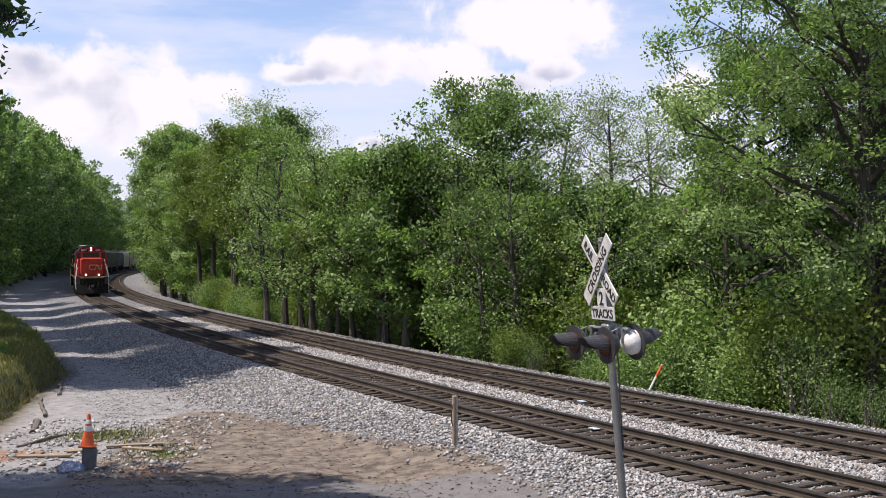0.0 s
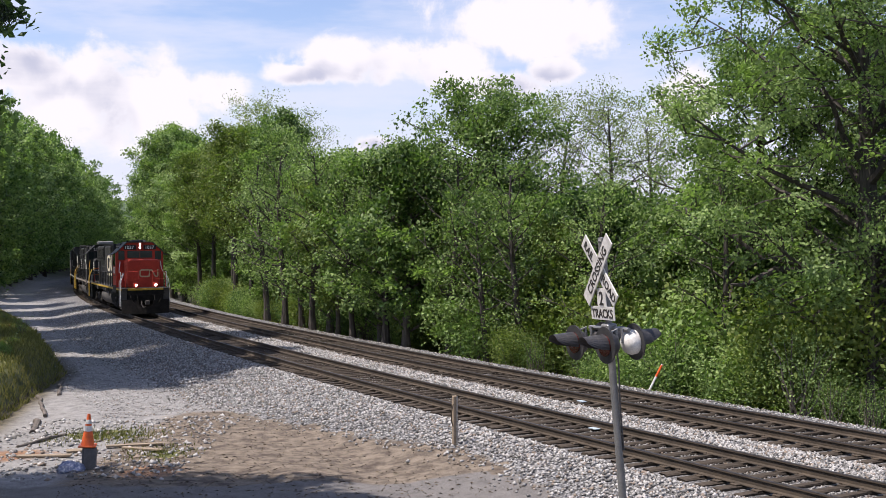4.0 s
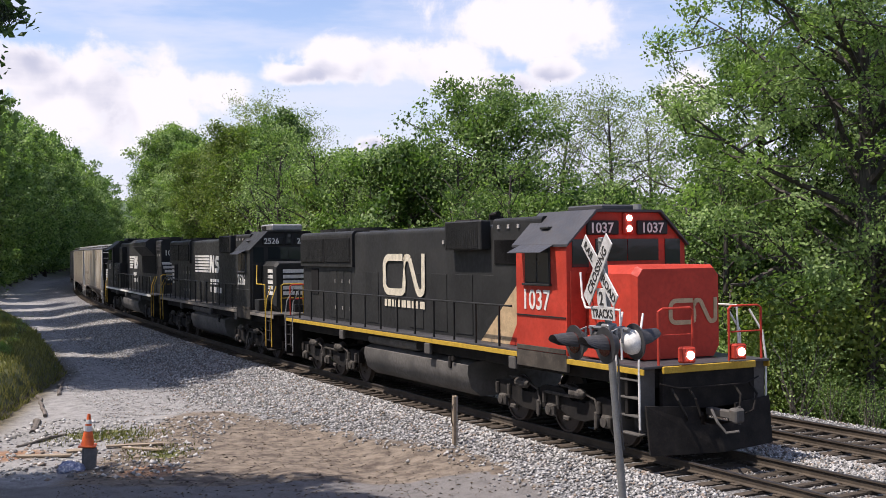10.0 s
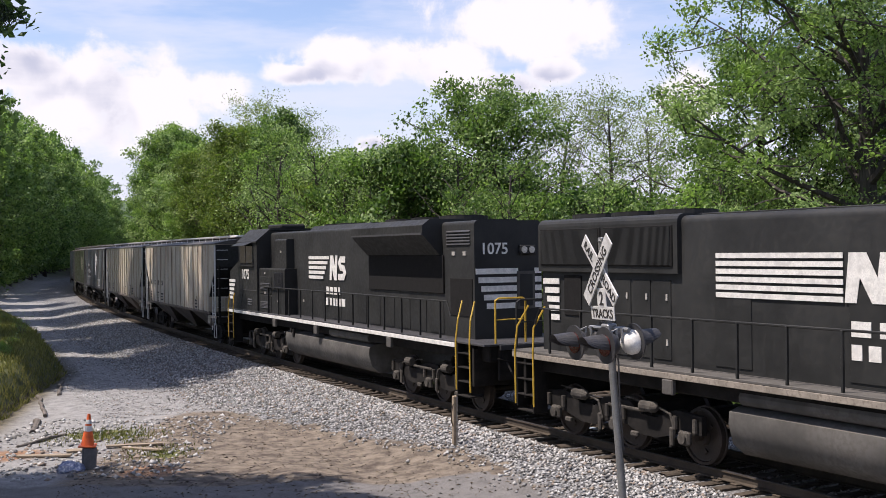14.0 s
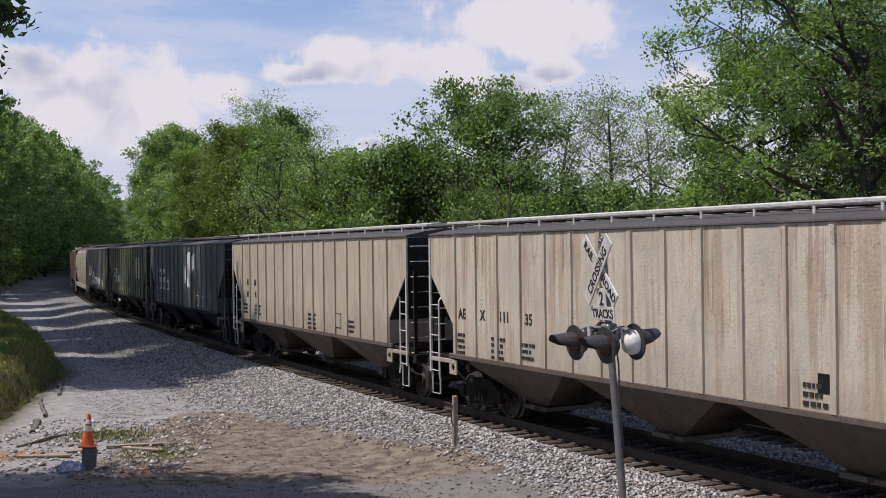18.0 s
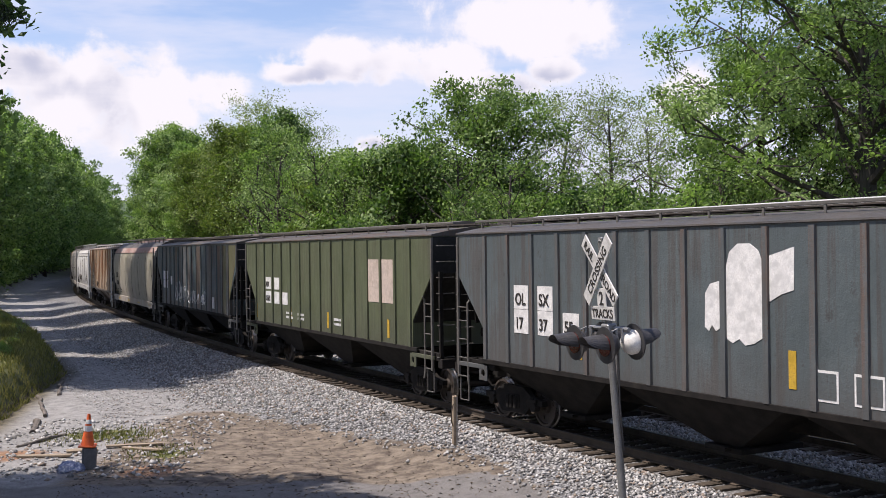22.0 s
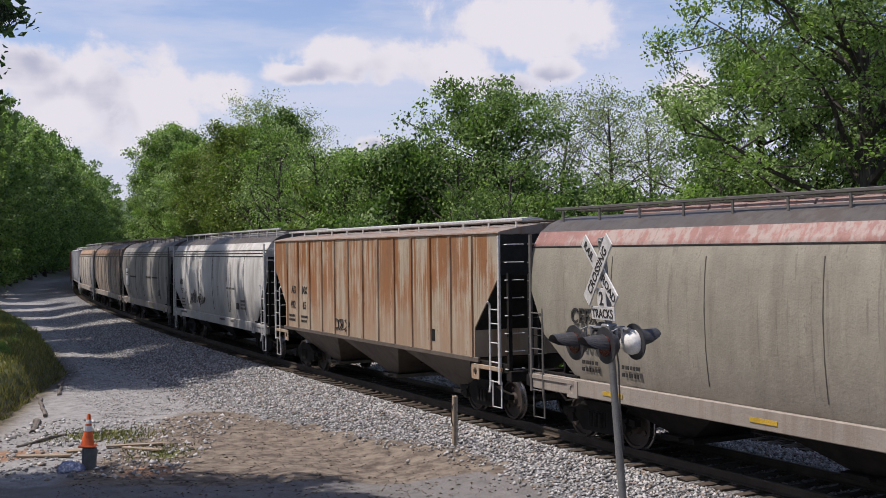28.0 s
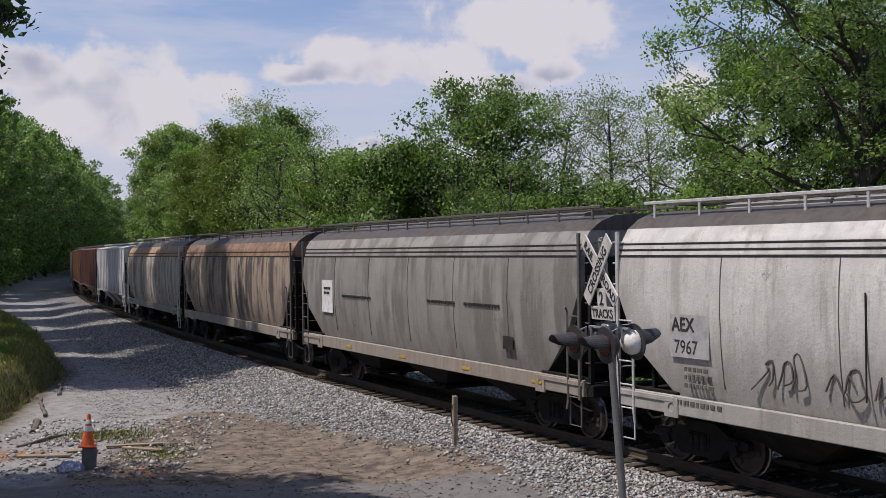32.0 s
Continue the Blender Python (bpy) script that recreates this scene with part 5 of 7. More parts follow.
def scrawl(car, x, z, width, height, material, seed, y=-1.60):
    """A scribbled spray-paint mark: a few loose strokes side by side, no letters."""
    rnd, at = random.Random(seed), 0.0
    while at < width - 0.15:
        wide = rnd.uniform(0.32, 0.5)
        lean, tall = rnd.uniform(-0.1, 0.18), height * rnd.uniform(0.75, 1.1)
        corners = [(x + at + (a + rnd.uniform(-0.14, 0.14)) * wide * 1.5 + c * lean, z + (c + rnd.uniform(-0.13, 0.13)) * tall) for a, c in rnd.choice(STROKES)]
        pts = []
        for k in range(len(corners) - 1):
            p0, p1 = corners[max(k - 1, 0)], corners[k]
            p2, p3 = corners[k + 1], corners[min(k + 2, len(corners) - 1)]
            for q in (0.0, 0.33, 0.66):
                pts.append(tuple(0.5 * (2 * b + (c - a) * q + (2 * a - 5 * b + 4 * c - d) * q * q + (3 * b - a - 3 * c + d) * q ** 3) for a, b, c, d in zip(p0, p1, p2, p3)))
        pts.append(corners[-1])
        part("spray_paint", Mesh().tube([(a, y, c) for a, c in pts], 0.017, 5), material, car, "loose stroke of spray paint")
        at += wide
# ---------------------------------------------------------------- locomotives


PALE_LATCH = plain("pale_placard_paint", (0.38, 0.36, 0.32), 0.6, dirty=0.4)


def axis_truck_mesh():
    """A three-axle locomotive truck frame with its rods, brake cylinders and boxes."""
    m = Mesh()
    for side in (-1, 1):
        y = side * 1.12
        out = [(-2.45, 0.62), (-2.45, 0.95), (-1.75, 1.0), (-1.2, 0.80), (-0.75, 0.80), (-0.4, 1.02), (0.4, 1.02), (0.75, 0.80), (1.2, 0.80), (1.75, 1.0),
               (2.45, 0.95), (2.45, 0.62), (1.75, 0.56), (1.2, 0.42), (0.75, 0.42), (0.3, 0.56), (-0.3, 0.56), (-0.75, 0.42), (-1.2, 0.42), (-1.75, 0.56)]
        m.prism(out, y - 0.06, y + 0.06, 1)
    m.box((0, 0, 0.8), (0.7, 2.1, 0.3), 0.02)
    for x in (-1.1, 1.1):
        m.box((x, 0, 0.75), (0.3, 2.1, 0.22), 0.02)
    return m


def axis_truck_gear_mesh():
    m = Mesh()
    for side in (-1, 1):
        y = side * 1.22
        for x in (-2.05, 0.0, 2.05):
            m.box((x, y, 0.53), (0.30, 0.12, 0.26), 0.04)
            m.cyl((x, y, 0.53), (x, y + side * 0.10, 0.53), 0.10, 12)
            for dx in (-0.27, 0.27):
                m.cyl((x + dx, y, 0.66), (x + dx, y, 0.90), 0.05, 8)
        for x in (-1.05, 1.15):
            m.cyl((x - 0.25, y + side * 0.05, 1.0), (x + 0.1, y + side * 0.05, 1.0), 0.11, 12)
            m.cyl((x + 0.1, y + side * 0.05, 1.0), (x + 0.2, y + side * 0.05, 1.0), 0.11, 12, 0.04)
            m.tube([(x + 0.2, y, 1.0), (x + 0.5, y, 0.92), (x + 0.62, y, 0.6), (x + 0.5, y, 0.32)], 0.026, 6)
            m.box((x + 0.56, y + side * 0.02, 0.52), (0.10, 0.07, 0.34), 0.02)
            m.tube([(x - 0.25, y, 1.02), (x - 0.45, y, 1.08), (x - 0.8, y, 1.1)], 0.016, 5)
            m.box((x - 0.55, y, 0.42), (0.22, 0.07, 0.10), 0.02)
        m.box((0.35, y + side * 0.02, 0.90), (1.1, 0.05, 0.06), 0.02)
    return m


def loco_truck(loco, x, way):
    t = part("truck", cached("loco_truck", axis_truck_mesh), GRIME, loco, "grimy three-axle truck", at=Matrix.Translation((x, 0, 0)))
    part("truck_gear", cached("loco_truck_gear", axis_truck_gear_mesh), BRAKE, t, "worn grey brake gear and axle boxes")
    wheels(t, (-2.05, 0.0, 2.05), 0.53, way)


def stroke(points, width, depth=0.012, closed=False):
    """A flat band along points in the x-z plane, facing -y, with mitred corners."""
    m = Mesh()
    pts = [Vector((a, b)) for a, b in points]
    left, right = [], []
    for i, p in enumerate(pts):
        a = (p - pts[i - 1]).normalized() if i else (pts[1] - p).normalized()
        b = (pts[i + 1] - p).normalized() if i < len(pts) - 1 else a
        n = Vector((-(a.y + b.y), a.x + b.x))
        n = n.normalized() * (width / 2) / max(0.4, n.normalized().dot(Vector((-a.y, a.x))))
        left.append(p + n)
        right.append(p - n)
    for i in range(len(pts) - 1):
        q = [left[i], left[i + 1], right[i + 1], right[i]]
        m.prism([(v.x, v.y) for v in q], -depth, 0, 1)
    return m


def arc(cx, cz, r, a0, a1, n=6):
    return [(cx + r * math.cos(radians(a0 + (a1 - a0) * i / n)), cz + r * math.sin(radians(a0 + (a1 - a0) * i / n))) for i in range(n + 1)]


def band_emblem(h):
    """Two joined bands of one width: an open square loop and a slanted fold."""
    w, r = h * 0.17, h * 0.22
    e = h - w
    first = [(e * 1.0, e)] + arc(r, e - r, r, 90, 180) + arc(r, r, r, 180, 270) + arc(e * 0.86, r, r, -90, 0)[:4] + [(e * 1.08, r * 1.2), (e * 1.08, e * 0.86)] + arc(e * 1.08 + r * 0.62, e - r * 0.62, r * 0.62, 180, 40, 5)
    second = [first[-1], (e * 1.72, r * 0.5)] + arc(e * 1.72 + r * 0.6, r * 0.62, r * 0.62, 215, 360, 5)[1:] + [(e * 1.72 + r * 1.22, e + w / 2)]
    m = stroke([(x * 1.28, z) for x, z in first], w)
    n = stroke([(x * 1.28, z) for x, z in second], w)
    return m.add(n.v, n.f)


def bar_emblem(width, height, bars, taper, flush=False):
    """Stacked bars, each a little shorter than the one above."""
    m = Mesh()
    bh = height / (bars * 1.55 - 0.55)
    for i in range(bars):
        z = height - bh / 2 - i * bh * 1.55
        a = taper * i / max(bars - 1, 1)
        m.box(((width - a) / 2 if flush else (width + a) / 2, -0.005, z), (width - a, 0.01, bh), 0.0)
    return m


def block_emblem(w, h):
    """Two slanted heavy blocks beside the bars."""
    m = Mesh()
    m.prism([(0, 0), (w * 0.13, 0), (w * 0.17, h * 0.5), (w * 0.30, 0), (w * 0.46, 0), (w * 0.52, h), (w * 0.39, h), (w * 0.36, h * 0.5), (w * 0.24, h), (w * 0.05, h)], -0.01, 0, 1)
    n = stroke([(w * 1.0, h * 0.84), (w * 0.72, h * 0.84), (w * 0.64, h * 0.68), (w * 0.72, h * 0.52), (w * 0.90, h * 0.48), (w * 0.96, h * 0.32), (w * 0.88, h * 0.14), (w * 0.56, h * 0.14)], h * 0.25, 0.01)
    return m.add(n.v, n.f)


def on_side(loco, mesh, x, z, y, material, side=-1, name="lettering", label=""):
    """Sets a flat thing on the side of a vehicle so that it reads from outside."""
    m = pose(x, -y, z) if side < 0 else pose(x, y, z, 0, 0, 180)
    return part(name, mesh, material, loco, label, at=m)


def handrail(loco, x0, x1, y, deck, top, material, posts):
    """A walkway rail on its stanchions."""
    rail = part("handrail", Mesh().tube([(x0, y, top - 0.35), (x0 + (0.2 if x1 > x0 else -0.2), y, top), (x1, y, top)], 0.022, 6), material, loco)
    post = cached(("stanchion", round(top - deck, 2)), lambda: Mesh().box((0, 0, (top - deck) / 2 + deck), (0.045, 0.05, top - deck), 0.006))
    for i in range(posts):
        part("stanchion", post, material, rail, at=Matrix.Translation((x0 + (x1 - x0) * (i + 0.5) / posts, y, 0)))


def louvre(x0, x1, z0, z1, y, side, pitch=0.07, vertical=False):
    m = Mesh()
    if vertical:
        for i in range(int((x1 - x0) / pitch)):
            m.box((x0 + (i + 0.5) * pitch, side * y, (z0 + z1) / 2), (0.02, 0.03, z1 - z0), 0.0)
    else:
        for i in range(int((z1 - z0) / pitch)):
            z = z0 + (i + 0.5) * pitch
            m.prism([(side * (y - 0.02), z + 0.025), (side * (y + 0.02), z - 0.025), (side * (y + 0.02), z - 0.012), (side * (y - 0.02), z + 0.035)], x0, x1, 0)
    return m


def rounded(half, top, low, r, n=4):
    """Section of a hood: upright sides and rounded shoulders."""
    left = [(-half, low)] + [(-half + r - r * math.cos(radians(a)), top - r + r * math.sin(radians(a))) for a in (90 * i / n for i in range(n + 1))]
    return left + [(-y, z) for y, z in reversed(left)]


def fuel_tank(loco, x0, x1, material):
    sec = [(-1.38, 0.98), (-1.36, 1.18), (-1.15, 1.26), (1.15, 1.26), (1.36, 1.18), (1.38, 0.98), (1.28, 0.62), (1.02, 0.42), (-1.02, 0.42), (-1.28, 0.62)]
    t = part("fuel_tank", Mesh().prism(sec, x0, x1, 0), material, loco, "dusty grey fuel tank", smooth=True)
    for y in (-1.3, 1.3):
        m = Mesh().cyl((x0 + 0.2, y * 0.92, 1.43), (x0 + 3.4, y * 0.92, 1.43), 0.14, 12)
        part("air_reservoir", m, material, t)
        f = Mesh().box((x1 - 0.9, y * 1.06, 1.2), (0.12, 0.08, 0.3), 0.02).cyl((x1 - 0.7, y * 1.04, 1.3), (x1 - 0.7, y * 1.1, 1.3), 0.07, 8)
        part("filler", f, GRIME, t)


def corner_steps(loco, x, way, paint, rail):
    """The stair well at one corner, both sides, with its grab rails."""
    for side in (-1, 1):
        m = Mesh()
        m.box((x - way * 0.32, side * 1.35, 1.1), (0.03, 0.36, 1.3), 0.0)
        m.box((x + way * 0.32, side * 1.35, 1.15), (0.03, 0.36, 1.2), 0.0)
        m.box((x, side * 1.16, 1.1), (0.62, 0.02, 1.3), 0.0)
        for z in (0.48, 0.82, 1.16, 1.5):
            m.box((x, side * 1.36, z), (0.62, 0.34, 0.035), 0.008)
        part("steps", m, paint, loco)
        for dx in (-0.36, 0.36):
            g = Mesh().tube([(x + dx, side * 1.54, 0.6), (x + dx, side * 1.55, 1.8), (x + dx * 0.9, side * 1.5, 2.3), (x + dx * 0.9 - way * 0.15, side * 1.3, 2.75)], 0.022, 6)
            part("grab_rail", g, rail, loco)


def pilot(loco, x, way, paint, plate, plow):
    """End plate, snow plough, coupler pocket, hoses and step guards at one end."""
    m = Mesh()
    m.box((x - way * 0.05, 0, 1.30), (0.1, 2.24, 0.75), 0.01)
    m.box((x - way * 0.62, 0, 1.20), (0.1, 3.0, 0.9), 0.01)
    part("end_plate", m, paint, loco)
    if plow:
        p = Mesh()
        b, f = x, x + way * 0.30
        left = [(b, -1.5, 1.05), (b + way * 0.21, -0.45, 1.0), (b + way * 0.25, -0.42, 0.66), (f, 0, 0.62), (f + way * 0.12, 0, 0.14), (b + way * 0.1, -1.48, 0.14)]
        for sgn in (1, -1):
            q = [(a, c * sgn, d) for a, c, d in left]
            back = [(a - way * 0.05, c, d) for a, c, d in q]
            p.shell([q, back])
        part("snow_plough", p, paint, loco, "dull dark snow plough")
    part("sill_strip", Mesh().box((x + way * 0.02, 0, 1.70), (0.06, 2.24, 0.13), 0.01), plate, loco)
    for y in (-0.95, -0.55, 0.55, 0.95):
        hose = Mesh().tube([(x + way * 0.05, y, 1.35), (x + way * 0.25, y, 1.15), (x + way * 0.3, y * 0.85, 0.85), (x + way * 0.15, y * 0.7, 0.75)], 0.025, 6)
        part("air_hose", hose, GRIME, loco)
    rod = Mesh()
    rod.tube([(x + way * 0.03, -1.2, 1.45), (x + way * 0.12, -0.8, 1.35), (x + way * 0.12, 0.8, 1.35), (x + way * 0.03, 1.2, 1.45)], 0.016, 5)
    part("uncoupling_rod", rod, GRIME, loco)


def end_rails(loco, x, rail, inner):
    for side in (-1, 1):
        m = Mesh().tube([(x, side * 1.25, 1.8), (x, side * 1.25, 2.8), (x, side * 1.15, 2.85), (x, side * inner, 2.85), (x, side * (inner - 0.06), 2.8), (x, side * (inner - 0.06), 1.8)], 0.024, 6)
        m.tube([(x, side * 1.25, 2.35), (x, side * inner, 2.35)], 0.016, 5)
        part("end_rail", m, rail, loco)


def standard_cab(loco, paint, roof, frame_paint, reach=0.32):
    """The narrow-nosed cab: walls, chamfered roof, windows, awnings and nose."""
    x0, x1 = 5.77, 7.78
    body = [(-1.53, 1.74), (-1.53, 4.06), (-0.82, 4.74), (0.82, 4.74), (1.53, 4.06), (1.53, 1.74)]
    cab = part("cab", Mesh().prism(body, x0, x1, 0), paint, loco)
    shell = [(-1.57, 4.03), (-1.57, 4.08), (-0.84, 4.80), (0.84, 4.80), (1.57, 4.08), (1.57, 4.03), (0.82, 4.75), (-0.82, 4.75)]
    part("cab_roof", Mesh().prism(shell, x0 - 0.12, x1 + 0.1, 0), roof, loco)
    for side in (-1, 1):
        part("window_frame", Mesh().box((6.67, side * 1.535, 3.66), (1.02, 0.03, 0.86), 0.02), frame_paint, cab)
        for x in (6.42, 6.92):
            part("pane", Mesh().box((x, side * 1.552, 3.66), (0.44, 0.012, 0.76), 0.0), GLASS, cab)
        part("awning", Mesh().prism([(side * 1.54, 4.09), (side * 1.90, 3.92), (side * 1.90, 3.905), (side * 1.54, 4.07)], 6.0, 7.35, 0), roof, cab)
        part("arm_rest", Mesh().box((6.67, side * 1.57, 3.23), (1.1, 0.08, 0.05), 0.01), frame_paint, cab)
        part("cab_skirt", Mesh().box((6.77, side * 1.50, 1.62), (2.0, 0.09, 0.36), 0.012), DUSTY_BLACK, cab, "dust-browned cab skirt")
        part("kick_strip", Mesh().box((6.77, side * 1.545, 1.86), (1.94, 0.02, 0.10), 0.006), DUSTY_BLACK, cab)
        part("roof_vent", Mesh().box((6.55, side * 1.22, 4.44), (0.34, 0.16, 0.06), 0.02), frame_paint, cab)
        part("seam_strip", Mesh().box((6.77, side * 1.538, 2.56), (1.96, 0.02, 0.03), 0.0), frame_paint, cab)
        part("number_board", Mesh().box((7.81, side * 0.64, 4.42), (0.07, 0.80, 0.30), 0.03), BLACK, cab, "black number board")
        for y, w, z, h in ((0.41, 0.80, 3.95, 0.46), (1.19, 0.40, 3.89, 0.58)):
            part("windshield", Mesh().box((7.792, side * y, z), (0.02, w, h), 0.0), GLASS, cab)
        part("door", Mesh().box((7.792, side * 1.27, 2.68), (0.03, 0.36, 1.7), 0.02), paint, cab)
    lamp = part("headlight", Mesh().box((7.82, 0, 4.51), (0.1, 0.26, 0.46), 0.04), paint, cab)
    for z in (4.40, 4.62):
        part("lamp", Mesh().cyl((7.86, 0, z), (7.885, 0, z), 0.065, 14), LAMP_WHITE if paint is RED else GLASS, lamp, "lit headlight" if paint is RED else "")
    sec = [(-0.9, 1.8), (-1.06, 2.0), (-1.06, 3.48), (-0.92, 3.64), (0.92, 3.64), (1.06, 3.48), (1.06, 2.0), (0.9, 1.8)]
    tip = [(-0.86, 1.8), (-1.0, 2.0), (-1.0, 3.42), (-0.88, 3.57), (0.88, 3.57), (1.0, 3.42), (1.0, 2.0), (0.86, 1.8)]
    nose = part("nose", Mesh().shell([[(7.78, y, z) for y, z in sec], [(9.0 + reach, y, z) for y, z in sec], [(9.15 + reach, y, z) for y, z in tip]]), paint, loco)
    for side in (-1, 1):
        part("nose_grab", Mesh().tube([(7.95, side * 1.3, 3.5), (8.1, side * 1.36, 3.0), (8.3, side * 1.42, 2.8), (9.5, side * 1.45, 2.8), (9.55, side * 1.45, 1.85)], 0.024, 6), WHITE if paint is RED else YELLOW, loco)
        for z in (2.35, 2.75, 3.15):
            part("step_grab", Mesh().tube([(8.6, side * 1.05, z), (8.6, side * 1.11, z), (8.85, side * 1.11, z), (8.85, side * 1.05, z)], 0.012, 5), paint, nose)
    part("sand_box", Mesh().box((8.5, -1.28, 2.02), (0.6, 0.4, 0.42), 0.02), paint, loco)
    return cab


def hood(loco, paint, grille):
    """The long engine hood of the standard unit with its grilles, doors, boxes and roof fans."""
    h = part("hood", Mesh().prism(rounded(0.96, 4.58, 1.78, 0.14), -9.85, 4.0, 0), paint, loco, smooth=True)
    part("filter_housing", Mesh().prism(rounded(1.08, 4.72, 1.78, 0.1), 3.6, 5.77, 0), paint, h)
    part("radiator_housing", Mesh().prism(rounded(1.05, 4.62, 3.5, 0.16), -9.88, -5.25, 0), paint, h)
    part("roof_walk", Mesh().box((-1.5, 0, 4.60), (14.0, 0.9, 0.05), 0.01), paint, h)
    for side in (-1, 1):
        for x0, x1 in ((-9.78, -7.6), (-7.5, -5.38)):
            g = part("radiator_grille", Mesh().box(((x0 + x1) / 2, side * 1.055, 4.02), (x1 - x0, 0.04, 0.78), 0.015), grille, h)
            tagged(part("grille_insert", louvre(x0 + 0.04, x1 - 0.04, 3.66, 4.38, 1.075, side, 0.034, True), BLACK, g), kind="stuff")
        part("brake_box", Mesh().box((2.3, side * 1.08, 4.34), (1.9, 0.3, 0.72), 0.03), paint, h)
        tagged(part("brake_grille", louvre(1.45, 3.15, 4.03, 4.66, 1.235, side, 0.034, True), paint, h), kind="stuff")
        part("filter_grille", Mesh().box((4.35, side * 1.085, 3.93), (1.35, 0.03, 0.58), 0.01), DARK, h)
        tagged(part("filter_insert", louvre(3.72, 5.0, 3.66, 4.2, 1.105, side, 0.045, True), DARK, h), kind="stuff")
        for x in (-7.0, -6.4, -5.8, -3.9, -0.9, 0.5, 1.9, 3.3):
            part("hood_door", Mesh().box((x, side * 0.967, 2.62), (0.52 if x < -5 else 0.9, 0.022, 1.5), 0.015), paint, h)
            for dz in (2.2, 3.05) if x < -5 else ():
                part("latch", cached("latch", lambda: Mesh().box((0, 0, 0), (0.05, 0.02, 0.12), 0.0)), PALE_LATCH, h, at=pose(x + 0.16, side * 0.985, dz))
        # A flat sheet, no hollow: its dark colour stands for the shade inside.
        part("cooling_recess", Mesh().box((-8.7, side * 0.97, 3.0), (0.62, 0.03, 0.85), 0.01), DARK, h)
        for x in (0.8, 3.9, 4.35, 4.8):
            part("lift_tab", cached("lift_tab", lambda: Mesh().box((0, 0, 0), (0.09, 0.03, 0.09), 0.0)), PALE_LATCH, h, at=pose(x, side * (0.975 if x < 3.5 else 1.095), 4.20 if x < 3.5 else 4.52))
    for x in (-9.0, -7.6, -6.2, 2.2, 3.3):
        fan = part("roof_fan", Mesh().cyl((x, 0, 4.55), (x, 0, 4.72), 0.62 if x < 0 else 0.5, 20), paint, h)
        part("fan_grille", Mesh().cyl((x, 0, 4.72), (x, 0, 4.735), 0.52 if x < 0 else 0.42, 16), DARK, fan)
    part("exhaust_stack", Mesh().box((0.4, 0, 4.68), (0.9, 0.4, 0.22), 0.03), GRIME, h)
    part("air_horn", Mesh().cyl((1.9, -0.2, 4.86), (2.35, -0.2, 4.88), 0.035, 8, 0.075).cyl((1.9, 0.05, 4.86), (1.6, 0.05, 4.88), 0.035, 8, 0.07).box((1.95, -0.05, 4.74), (0.06, 0.4, 0.2), 0.01), GRIME, h)
    return h


def platform(loco, lo, hi, sill, deck, stripe_lo=None):
    part("underframe", Mesh().box(((lo + hi) / 2, 0, 1.55), (hi - lo - 0.3, 2.6, 0.42), 0.03), GRIME, loco)
    part("deck", Mesh().box(((lo + hi) / 2, 0, 1.755), (hi - lo, 3.06, 0.05), 0.008), deck, loco)
    start = lo if stripe_lo is None else stripe_lo
    for side in (-1, 1):
        part("sill_stripe", Mesh().box(((start + hi) / 2, side * 1.525, 1.675), (hi - start, 0.03, 0.11), 0.006), sill, loco)
        for x in (-5.0, 0.9, 5.2):
            part("jacking_pad", cached("jacking_pad", lambda: Mesh().box((0, 0, 1.47), (0.3, 0.1, 0.28), 0.02)), DUST, loco, at=pose(x, side * 1.5, 0))


def ditch_lights(loco, x, way, lit, paint):
    for y in (-0.62, 0.62):
        box = part("ditch_light", Mesh().box((x, y, 1.97), (0.2, 0.3, 0.3), 0.03), paint, loco)
        part("lens", Mesh().cyl((x + way * 0.1, y, 1.97), (x + way * 0.13, y, 1.97), 0.078, 16), LAMP_WHITE if lit else GLASS, box, "lit ditch light" if lit else "")


